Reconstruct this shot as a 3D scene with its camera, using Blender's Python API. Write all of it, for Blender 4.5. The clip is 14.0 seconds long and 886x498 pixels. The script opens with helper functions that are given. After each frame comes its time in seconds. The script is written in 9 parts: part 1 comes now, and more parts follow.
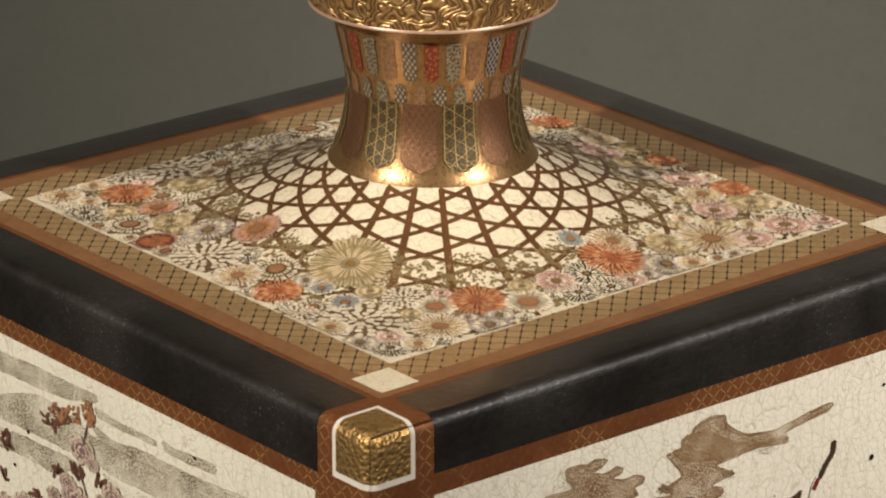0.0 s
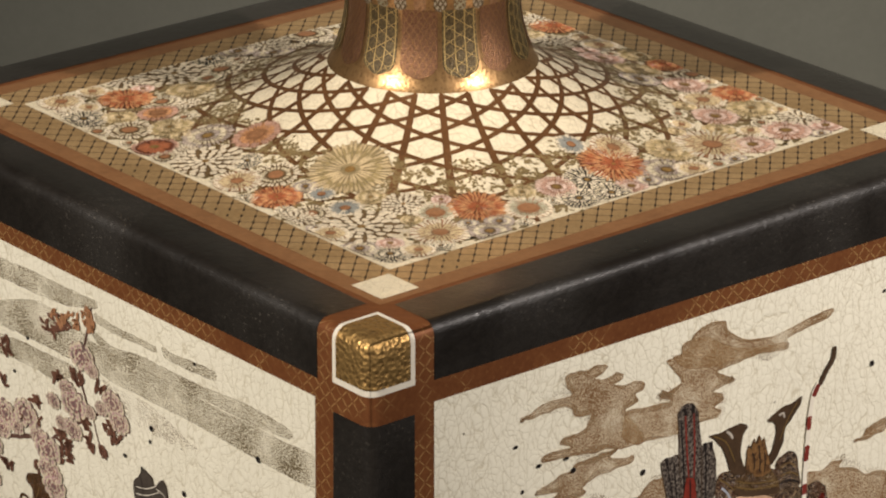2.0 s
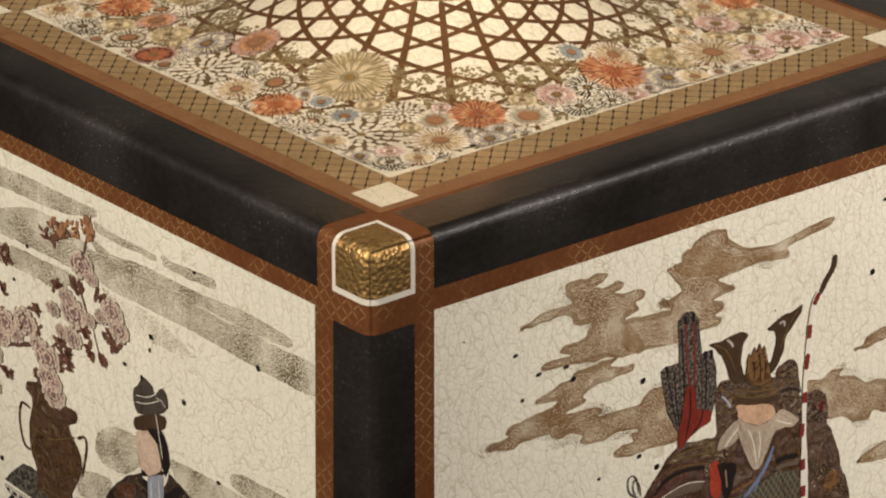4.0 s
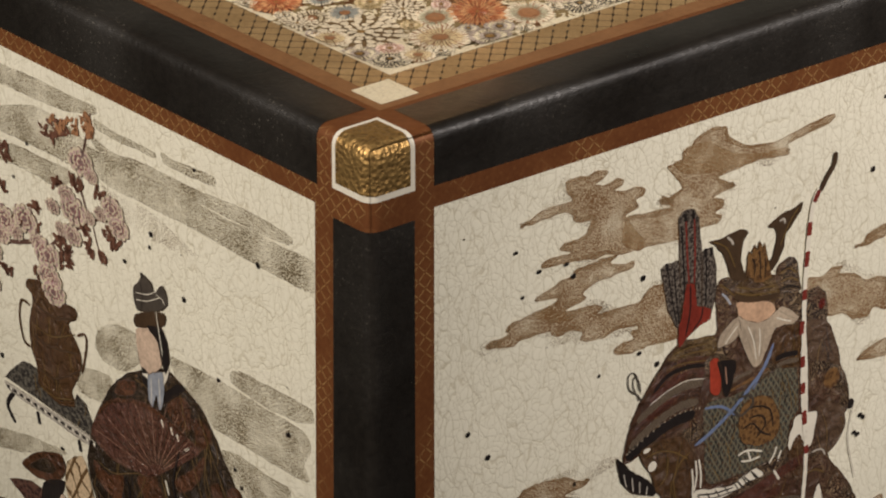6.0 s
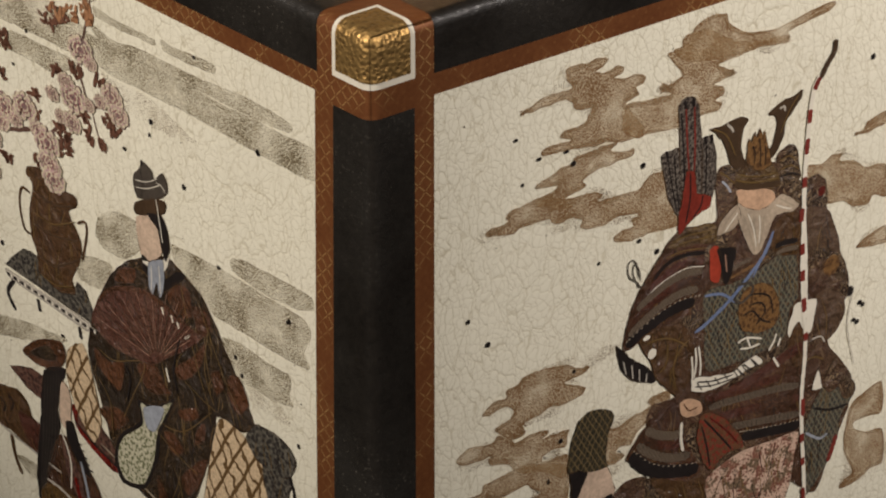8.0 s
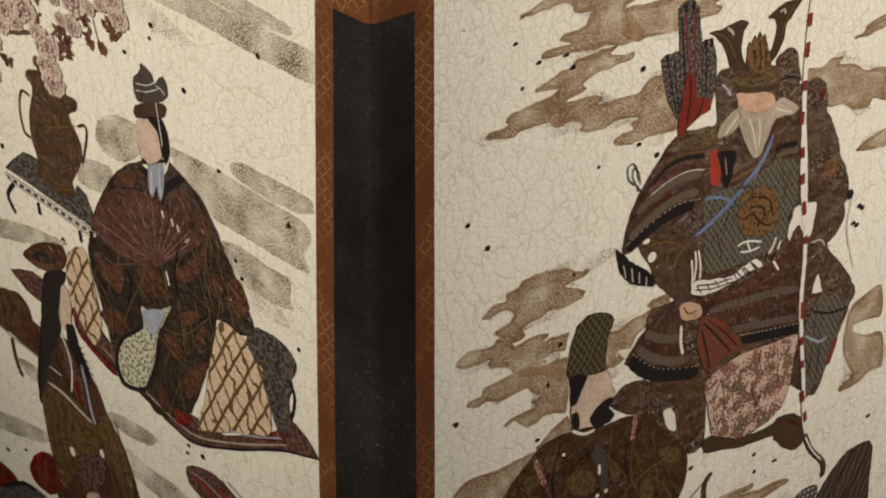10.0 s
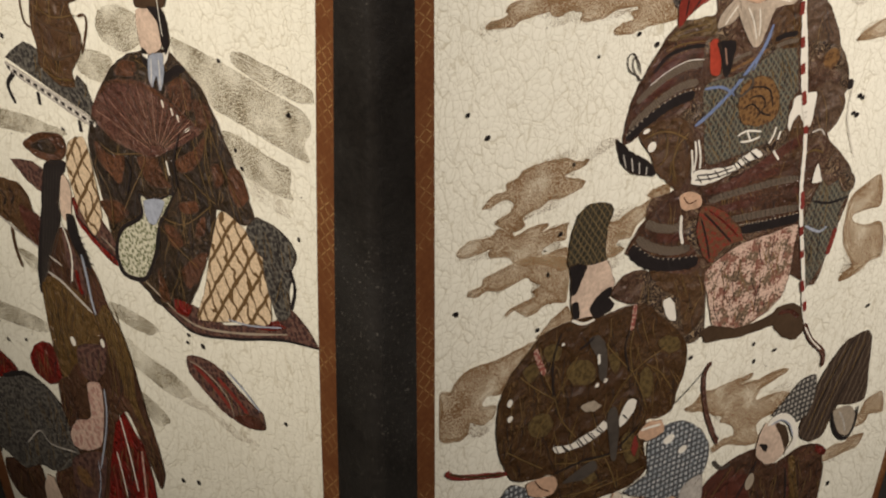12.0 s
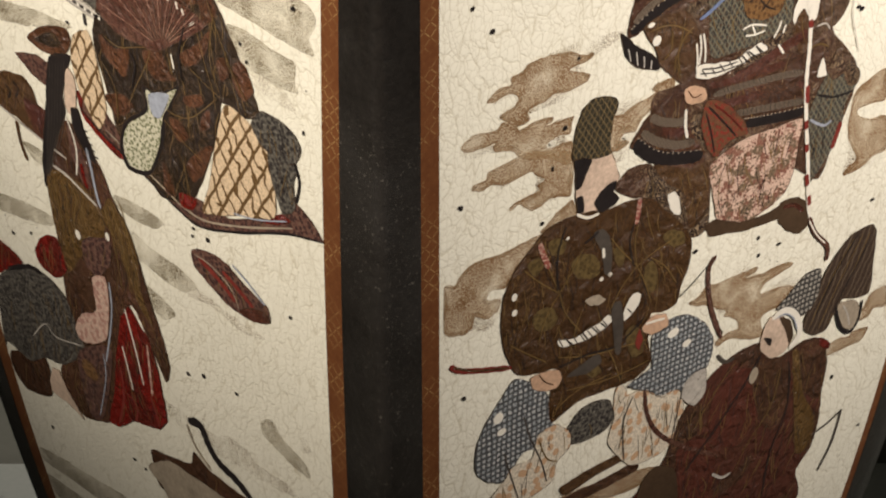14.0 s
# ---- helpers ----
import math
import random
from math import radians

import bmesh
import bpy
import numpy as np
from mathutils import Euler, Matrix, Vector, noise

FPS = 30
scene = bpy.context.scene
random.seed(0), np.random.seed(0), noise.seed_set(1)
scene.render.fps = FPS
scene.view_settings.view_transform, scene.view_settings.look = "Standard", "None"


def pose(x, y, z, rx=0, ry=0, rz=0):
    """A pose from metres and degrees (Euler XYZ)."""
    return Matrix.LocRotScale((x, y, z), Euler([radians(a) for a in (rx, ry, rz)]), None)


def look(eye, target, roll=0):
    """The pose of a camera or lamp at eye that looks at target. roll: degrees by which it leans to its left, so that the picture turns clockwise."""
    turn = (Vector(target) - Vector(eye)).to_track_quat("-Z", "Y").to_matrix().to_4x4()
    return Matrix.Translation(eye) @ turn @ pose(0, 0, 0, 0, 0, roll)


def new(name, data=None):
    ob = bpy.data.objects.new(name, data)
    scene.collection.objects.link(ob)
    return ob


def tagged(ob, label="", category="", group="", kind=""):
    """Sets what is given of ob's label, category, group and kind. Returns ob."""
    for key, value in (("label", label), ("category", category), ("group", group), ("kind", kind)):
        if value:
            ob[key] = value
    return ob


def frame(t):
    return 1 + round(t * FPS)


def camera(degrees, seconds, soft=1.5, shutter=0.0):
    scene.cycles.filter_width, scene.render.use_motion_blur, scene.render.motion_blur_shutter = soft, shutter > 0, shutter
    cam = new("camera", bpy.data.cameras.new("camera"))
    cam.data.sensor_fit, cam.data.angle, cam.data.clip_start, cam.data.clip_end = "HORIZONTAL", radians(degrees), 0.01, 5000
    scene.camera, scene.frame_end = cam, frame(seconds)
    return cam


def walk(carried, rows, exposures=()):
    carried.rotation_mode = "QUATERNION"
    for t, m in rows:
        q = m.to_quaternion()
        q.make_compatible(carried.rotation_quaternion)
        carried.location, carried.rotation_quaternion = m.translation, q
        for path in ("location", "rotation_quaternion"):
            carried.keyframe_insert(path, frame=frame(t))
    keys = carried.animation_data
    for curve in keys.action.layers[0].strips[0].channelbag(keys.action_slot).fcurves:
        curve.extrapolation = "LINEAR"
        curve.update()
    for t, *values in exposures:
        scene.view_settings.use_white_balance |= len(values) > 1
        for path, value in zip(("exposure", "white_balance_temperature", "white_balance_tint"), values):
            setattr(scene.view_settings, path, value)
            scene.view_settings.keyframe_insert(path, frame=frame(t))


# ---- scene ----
# ---------------------------------------------------------------- camera
cam = camera(12.78, 14.0, soft=2.1)
PLINTH = 0.95                      # height of the plinth's top
TOP = 0.265                        # height of the vase's shoulder above the plinth
EYE = (0.0, -0.5174, PLINTH + TOP + 0.1835)
YAW = -0.154
# seconds, degrees down, degrees of sideways drift, metres forward
ROWS = [
    (0.0, 20.078, 0.0, -0.0015), (0.5, 20.446, 0.0, -0.0013), (1.0, 20.772, 0.0, -0.001), (1.5, 21.131, 0.0, -0.0008),
    (2.0, 21.442, 0.0, -0.0005), (2.5, 21.809, 0.0, -0.0003), (3.0, 22.128, 0.0, 0.0), (5.5, 23.860, 0.0, 0.001),
    (6.0, 24.256, 0.0, 0.001), (6.5, 24.669, 0.0, 0.001), (7.0, 25.090, 0.0, 0.001), (7.5, 25.490, 0.0, 0.001),
    (8.0, 25.882, 0.0, 0.001), (10.5, 27.655, 0.0, 0.001), (11.0, 28.071, 0.0, 0.001), (11.5, 28.504, 0.0, 0.001),
    (12.0, 28.872, 0.0, 0.001), (12.5, 29.268, 0.012, 0.001), (13.0, 29.631, 0.041, 0.001), (13.5, 30.015, 0.082, 0.001),
    (14.0, 30.407, 0.078, 0.001)]
walk(cam, [(t, pose(*EYE, 90 - down, 0, YAW + side) @ pose(0, 0, -ahead)) for t, down, side, ahead in ROWS],
     exposures=[(0.0, -0.1), (3.0, -0.02), (6.0, -0.24), (8.0, -0.22), (11.0, 0.14), (12.5, 0.42), (14.0, 0.70)])

# ---------------------------------------------------------------- light
world = bpy.data.worlds.new("hall")
scene.world = world
world.use_nodes = True
world.node_tree.nodes["Background"].inputs[0].default_value = (1.0, 0.86, 0.68, 1)
world.node_tree.nodes["Background"].inputs[1].default_value = 0.02


def spot(name, eye, target, watts, size, cone, colour):
    data = bpy.data.lights.new(name, "SPOT")
    data.energy, data.shadow_soft_size, data.spot_size, data.spot_blend, data.color = watts, size, radians(cone), 1.0, colour
    ob = new(name, data)
    ob.matrix_world = look(eye, target)
    return ob


WARM = (1.0, 0.905, 0.815)
spot("display_spotlight", (-0.84, -0.74, PLINTH + TOP + 0.68), (-0.012, -0.02, PLINTH + TOP + 0.03), 84, 0.02, 17.2, WARM)
spot("display_spotlight", (0.88, -0.70, PLINTH + TOP + 0.68), (0.08, 0.015, PLINTH + TOP + 0.018), 86, 0.02, 17.6, (1.0, 0.91, 0.85))


# ---------------------------------------------------------------- materials
def material(name):
    m = bpy.data.materials.new(name)
    m.use_nodes = True
    return m, m.node_tree.nodes, m.node_tree.links, m.node_tree.nodes["Principled BSDF"]


def node(nodes, kind, **values):
    n = nodes.new(kind)
    for key, value in values.items():
        n.inputs[key.replace("_", " ")].default_value = value
    return n


def coords(nodes, links, scale=1.0):
    tc = nodes.new("ShaderNodeTexCoord")
    mp = nodes.new("ShaderNodeMapping")
    mp.inputs["Scale"].default_value = (scale, scale, scale)
    links.new(tc.outputs["Object"], mp.inputs["Vector"])
    return mp.outputs["Vector"]


def ramp(nodes, links, source, stops):
    r = nodes.new("ShaderNodeValToRGB")
    els = r.color_ramp.elements
    els[0].position, els[0].color = stops[0][0], (*stops[0][1], 1)
    els[1].position, els[1].color = stops[-1][0], (*stops[-1][1], 1)
    for p, c in stops[1:-1]:
        e = els.new(p)
        e.color = (*c, 1)
    links.new(source, r.inputs["Fac"])
    return r.outputs["Color"]


def mix(nodes, links, fac, a, b, how="MIX"):
    n = nodes.new("ShaderNodeMix")
    n.data_type, n.blend_type = "RGBA", how
    for socket, value in ((n.inputs[0], fac), (n.inputs[6], a), (n.inputs[7], b)):
        if isinstance(value, (int, float)):
            socket.default_value = value
        elif isinstance(value, tuple):
            socket.default_value = (*value, 1)
        else:
            links.new(value, socket)
    return n.outputs[2]


def bump(nodes, links, height, bsdf, strength, distance):
    b = node(nodes, "ShaderNodeBump", Strength=strength, Distance=distance)
    links.new(height, b.inputs["Height"])
    links.new(b.outputs["Normal"], bsdf.inputs["Normal"])


def plain(name, dark, light, rough, metal=0.0, grain=900.0, relief=0.15, depth=0.0001, coat=0.0, gloss=0.5):
    """A painted or glazed surface: two colours mixed by noise at two scales, with a fine relief."""
    m, nodes, links, bsdf = material(name)
    v = coords(nodes, links)
    fine = node(nodes, "ShaderNodeTexNoise", Scale=grain, Detail=5.0, Roughness=0.65)
    wide = node(nodes, "ShaderNodeTexNoise", Scale=grain * 0.12, Detail=3.0)
    links.new(v, fine.inputs["Vector"])
    links.new(v, wide.inputs["Vector"])
    a = ramp(nodes, links, fine.outputs["Fac"], [(0.3, dark), (0.7, light)])
    b = ramp(nodes, links, wide.outputs["Fac"], [(0.3, dark), (0.7, light)])
    links.new(mix(nodes, links, 0.4, a, b), bsdf.inputs["Base Color"])
    bsdf.inputs["Roughness"].default_value = rough
    bsdf.inputs["Metallic"].default_value = metal
    bsdf.inputs["Specular IOR Level"].default_value = gloss
    bsdf.inputs["Coat Weight"].default_value = coat
    bsdf.inputs["Coat Roughness"].default_value = 0.12
    bump(nodes, links, fine.outputs["Fac"], bsdf, relief, depth)
    return m


def crackle(name, light, dark, scale=900.0, line=0.034):
    """Cream glaze with a net of fine cracks."""
    m, nodes, links, bsdf = material(name)
    v = coords(nodes, links)
    warp = node(nodes, "ShaderNodeTexNoise", Scale=260.0, Detail=2.0)
    links.new(v, warp.inputs["Vector"])
    shifted = nodes.new("ShaderNodeVectorMath")
    shifted.operation = "MULTIPLY_ADD"
    shifted.inputs[1].default_value = (0.0028, 0.0028, 0.0028)
    links.new(warp.outputs["Color"], shifted.inputs[0])
    links.new(v, shifted.inputs[2])
    cell = node(nodes, "ShaderNodeTexVoronoi", Scale=scale)
    cell.feature = "DISTANCE_TO_EDGE"
    links.new(shifted.outputs[0], cell.inputs["Vector"])
    drift = node(nodes, "ShaderNodeTexNoise", Scale=22.0, Detail=1.0)
    links.new(v, drift.inputs["Vector"])
    bent = nodes.new("ShaderNodeVectorMath")
    bent.operation = "MULTIPLY_ADD"
    bent.inputs[1].default_value = (0.03, 0.03, 0.03)
    links.new(drift.outputs["Color"], bent.inputs[0])
    links.new(shifted.outputs[0], bent.inputs[2])
    stretch = nodes.new("ShaderNodeMapping")
    stretch.inputs["Rotation"].default_value = (0.35, 0.35, 0.0)
    stretch.inputs["Scale"].default_value = (1.0, 1.0, 0.3)
    links.new(bent.outputs[0], stretch.inputs["Vector"])
    cell2 = node(nodes, "ShaderNodeTexVoronoi", Scale=scale * 0.58)
    cell2.feature = "DISTANCE_TO_EDGE"
    links.new(stretch.outputs[0], cell2.inputs["Vector"])
    crack = ramp(nodes, links, cell.outputs["Distance"], [(0.0, (0.25, 0.25, 0.25)), (line * 0.9, (0.75, 0.75, 0.75)), (line * 1.8, (1, 1, 1))])
    crack2 = ramp(nodes, links, cell2.outputs["Distance"], [(0.0, (0.0, 0.0, 0.0)), (line * 0.6, (0.7, 0.7, 0.7)), (line * 1.1, (1, 1, 1))])
    both = mix(nodes, links, 1.0, crack, crack2, "MULTIPLY")
    stain = node(nodes, "ShaderNodeTexNoise", Scale=45.0, Detail=4.0)
    links.new(v, stain.inputs["Vector"])
    base = ramp(nodes, links, stain.outputs["Fac"], [(0.3, tuple(c * 0.93 for c in light)), (0.7, light)])
    fade = node(nodes, "ShaderNodeTexNoise", Scale=70.0, Detail=2.0)
    links.new(v, fade.inputs["Vector"])
    soft = ramp(nodes, links, fade.outputs["Fac"], [(0.35, (0.65, 0.65, 0.65)), (0.65, (1.0, 1.0, 1.0))])
    lines = mix(nodes, links, soft, (1.0, 1.0, 1.0), both)
    links.new(mix(nodes, links, lines, dark, base), bsdf.inputs["Base Color"])
    bsdf.inputs["Roughness"].default_value = 0.3
    bsdf.inputs["Coat Weight"].default_value = 0.3
    bsdf.inputs["Coat Roughness"].default_value = 0.15
    swell = ramp(nodes, links, cell.outputs["Distance"], [(0.0, (0, 0, 0)), (0.06, (0.7, 0.7, 0.7)), (0.25, (1, 1, 1))])
    swell2 = ramp(nodes, links, cell2.outputs["Distance"], [(0.0, (0, 0, 0)), (0.06, (0.8, 0.8, 0.8)), (0.2, (1, 1, 1))])
    bump(nodes, links, mix(nodes, links, 0.5, swell, swell2), bsdf, 0.5, 0.00016)
    return m


def embossed(name, dark, light, scale, strength=0.4, rough=0.34):
    """Gold worked in small bosses and hollows."""
    m, nodes, links, bsdf = material(name)
    v = coords(nodes, links)
    cell = node(nodes, "ShaderNodeTexVoronoi", Scale=scale)
    grain = node(nodes, "ShaderNodeTexNoise", Scale=scale * 0.8, Detail=4.0, Roughness=0.6)
    for n in (cell, grain):
        links.new(v, n.inputs["Vector"])
    h = node(nodes, "ShaderNodeMath")
    h.operation = "ADD"
    links.new(cell.outputs["Distance"], h.inputs[0])
    links.new(grain.outputs["Fac"], h.inputs[1])
    links.new(ramp(nodes, links, h.outputs[0], [(0.5, dark), (1.0, light)]), bsdf.inputs["Base Color"])
    bsdf.inputs["Metallic"].default_value = 0.8
    bsdf.inputs["Roughness"].default_value = rough
    bump(nodes, links, h.outputs[0], bsdf, strength, 0.0003)
    return m


NECKGOLD = embossed("neck_gold", (0.22, 0.125, 0.052), (0.38, 0.225, 0.095), 1900.0, 0.08)
CAPGOLD = embossed("embossed_cap_gold", (0.24, 0.135, 0.045), (0.50, 0.31, 0.11), 1500.0, 0.6, 0.44)
CREAM = crackle("crackled_cream_glaze", (0.85, 0.81, 0.655), (0.57, 0.515, 0.375))
# cream of the top face: the gold's warm reflection is put into its base colour
TOPCREAM = crackle("gold_reflection_cream_glaze", (0.77, 0.68, 0.48), (0.48, 0.40, 0.26))


def uvmap(nodes, links, scale=1.0):
    tc = nodes.new("ShaderNodeTexCoord")
    mp = nodes.new("ShaderNodeMapping")
    mp.inputs["Scale"].default_value = (scale, scale, scale)
    links.new(tc.outputs["UV"], mp.inputs["Vector"])
    return mp.outputs["Vector"]


def maths(nodes, links, how, a, b=0.0, c=0.0):
    n = nodes.new("ShaderNodeMath")
    n.operation = how
    for socket, value in zip(n.inputs, (a, b, c)):
        if isinstance(value, (int, float)):
            socket.default_value = value
        else:
            links.new(value, socket)
    return n.outputs[0]


def band(nodes, links, value, size, width):
    """1 in lines of that width (a share of the size) that repeat along value."""
    f = maths(nodes, links, "FRACT", maths(nodes, links, "DIVIDE", value, size))
    d = maths(nodes, links, "ABSOLUTE", maths(nodes, links, "SUBTRACT", f, 0.5))
    return maths(nodes, links, "LESS_THAN", d, width / 2)


def net(name, dark, light, line, knot, size, size2, worn_from, side, rough=0.42):
    """Rust enamel with a slanting net of fine lines and darker knots; side: on the upright faces, else on the top."""
    m, nodes, links, bsdf = material(name)
    v = coords(nodes, links)
    fine = node(nodes, "ShaderNodeTexNoise", Scale=1400.0, Detail=5.0, Roughness=0.65)
    wide = node(nodes, "ShaderNodeTexNoise", Scale=130.0, Detail=4.0)
    for n in (fine, wide):
        links.new(v, n.inputs["Vector"])
    base = mix(nodes, links, 0.5, ramp(nodes, links, fine.outputs["Fac"], [(0.3, dark), (0.7, light)]),
               ramp(nodes, links, wide.outputs["Fac"], [(0.3, dark), (0.7, light)]))
    sep = nodes.new("ShaderNodeSeparateXYZ")
    links.new(v, sep.inputs[0])
    if side:
        along = maths(nodes, links, "ADD", sep.outputs[0], sep.outputs[1])
        p = maths(nodes, links, "ADD", along, sep.outputs[2])
        q = maths(nodes, links, "SUBTRACT", along, sep.outputs[2])
    else:
        p = maths(nodes, links, "ADD", sep.outputs[0], sep.outputs[1])
        q = maths(nodes, links, "SUBTRACT", sep.outputs[0], sep.outputs[1])
    worn = ramp(nodes, links, wide.outputs["Fac"], [(worn_from, (0, 0, 0)), (worn_from + 0.12, (1, 1, 1))])
    la, lb = band(nodes, links, p, size, 0.09), band(nodes, links, q, size2, 0.09)
    ka, kb = band(nodes, links, p, size, 0.26 if side else 0.40), band(nodes, links, q, size2, 0.26 if side else 0.16)
    lines = maths(nodes, links, "MULTIPLY", maths(nodes, links, "MAXIMUM", la, lb), worn)
    knots = maths(nodes, links, "MULTIPLY", ka, kb)
    colour = mix(nodes, links, lines, base, line)
    colour = mix(nodes, links, knots, colour, knot)
    links.new(colour, bsdf.inputs["Base Color"])
    bsdf.inputs["Roughness"].default_value = rough
    bsdf.inputs["Metallic"].default_value = 0.4
    bump(nodes, links, maths(nodes, links, "ADD", lines, fine.outputs["Fac"]), bsdf, 0.35, 0.00008)
    return m


def enamel(name, colour, rough=0.38, metal=0.0):
    """A painted enamel with a brushed unevenness."""
    return plain(name, tuple(c * 0.6 for c in colour), tuple(min(1, c * 1.35) for c in colour), rough, metal, 1500.0, 0.3, 0.0001, 0.0, 0.35)


def brocade(name, ground, thread, size, share=0.16, patch=None):
    """Dark robe enamel with fine winding gilt lines, and a second colour in patches."""
    m, nodes, links, bsdf = material(name)
    v = uvmap(nodes, links)
    wind = node(nodes, "ShaderNodeTexNoise", Scale=1.0 / size, Detail=1.5, Roughness=0.5, Distortion=0.6)
    wide = node(nodes, "ShaderNodeTexNoise", Scale=0.16 / size, Detail=2.0)
    grain = node(nodes, "ShaderNodeTexNoise", Scale=3.0, Detail=5.0, Roughness=0.7)
    for n in (wind, wide, grain):
        links.new(v, n.inputs["Vector"])
    lines = band(nodes, links, wind.outputs["Fac"], 0.075, share * 1.5)
    shown = ramp(nodes, links, wide.outputs["Fac"], [(0.40, (0.15, 0.15, 0.15)), (0.58, (0.9, 0.9, 0.9))])
    base = ramp(nodes, links, grain.outputs["Fac"], [(0.3, tuple(c * 0.4 for c in ground)), (0.7, tuple(c * 1.55 for c in ground))])
    if patch:
        base = mix(nodes, links, ramp(nodes, links, wide.outputs["Fac"], [(0.52, (0, 0, 0)), (0.56, (0.85, 0.85, 0.85))]), base, patch)
    fac = maths(nodes, links, "MULTIPLY", lines, shown)
    links.new(mix(nodes, links, fac, base, thread), bsdf.inputs["Base Color"])
    bsdf.inputs["Roughness"].default_value = 0.24
    bsdf.inputs["Specular IOR Level"].default_value = 0.5
    bump(nodes, links, maths(nodes, links, "MULTIPLY_ADD", wind.outputs["Fac"], 5.0, maths(nodes, links, "ADD", lines, grain.outputs["Fac"])), bsdf, 0.8, 0.00028)
    return m


def stipple(name, dot, wash, density, washed):
    """Fine dots of paint over bare glaze, denser in patches, with a thin wash."""
    m, nodes, links, bsdf = material(name)
    v = uvmap(nodes, links)
    cell = node(nodes, "ShaderNodeTexVoronoi", Scale=4.0, Randomness=1.0)
    cell.voronoi_dimensions = "2D"
    links.new(v, cell.inputs["Vector"])
    wide = node(nodes, "ShaderNodeTexNoise", Scale=0.2, Detail=3.0)
    links.new(v, wide.inputs["Vector"])
    reach = maths(nodes, links, "MULTIPLY_ADD", wide.outputs["Fac"], 0.9, density - 0.45)
    dots = maths(nodes, links, "LESS_THAN", cell.outputs["Distance"], reach)
    cover = ramp(nodes, links, wide.outputs["Fac"], [(0.22, (washed * 0.35,) * 3), (0.50, (washed,) * 3)])
    links.new(mix(nodes, links, dots, wash, dot), bsdf.inputs["Base Color"])
    bsdf.inputs["Roughness"].default_value = 0.4
    clear = nodes.new("ShaderNodeBsdfTransparent")
    both = nodes.new("ShaderNodeMixShader")
    links.new(maths(nodes, links, "MAXIMUM", maths(nodes, links, "MULTIPLY", dots, 0.85), cover), both.inputs[0])
    links.new(clear.outputs[0], both.inputs[1])
    links.new(bsdf.outputs[0], both.inputs[2])
    links.new(both.outputs[0], nodes["Material Output"].inputs["Surface"])
    return m


def floral(name, ground, red, olive):
    """Pale cloth with clusters of small dark flowers in two colours."""
    m, nodes, links, bsdf = material(name)
    v = uvmap(nodes, links)
    cell = node(nodes, "ShaderNodeTexVoronoi", Scale=2.3)
    cell.voronoi_dimensions = "2D"
    wide = node(nodes, "ShaderNodeTexNoise", Scale=0.42, Detail=3.0, Distortion=0.4)
    hue = node(nodes, "ShaderNodeTexNoise", Scale=0.55, Detail=2.0)
    grain = node(nodes, "ShaderNodeTexNoise", Scale=2.2, Detail=5.0, Roughness=0.7)
    for n in (cell, wide, hue, grain):
        links.new(v, n.inputs["Vector"])
    reach = maths(nodes, links, "MULTIPLY_ADD", wide.outputs["Fac"], 3.2, -1.12)
    dots = maths(nodes, links, "LESS_THAN", cell.outputs["Distance"], reach)
    base = ramp(nodes, links, grain.outputs["Fac"], [(0.35, tuple(c * 0.7 for c in ground)), (0.65, ground)])
    ink = ramp(nodes, links, hue.outputs["Fac"], [(0.47, olive), (0.56, red)])
    ink = mix(nodes, links, cell.outputs["Distance"], ink, (0.30, 0.20, 0.13))
    links.new(mix(nodes, links, dots, base, ink), bsdf.inputs["Base Color"])
    bsdf.inputs["Roughness"].default_value = 0.35
    bump(nodes, links, maths(nodes, links, "ADD", dots, grain.outputs["Fac"]), bsdf, 0.5, 0.00012)
    return m


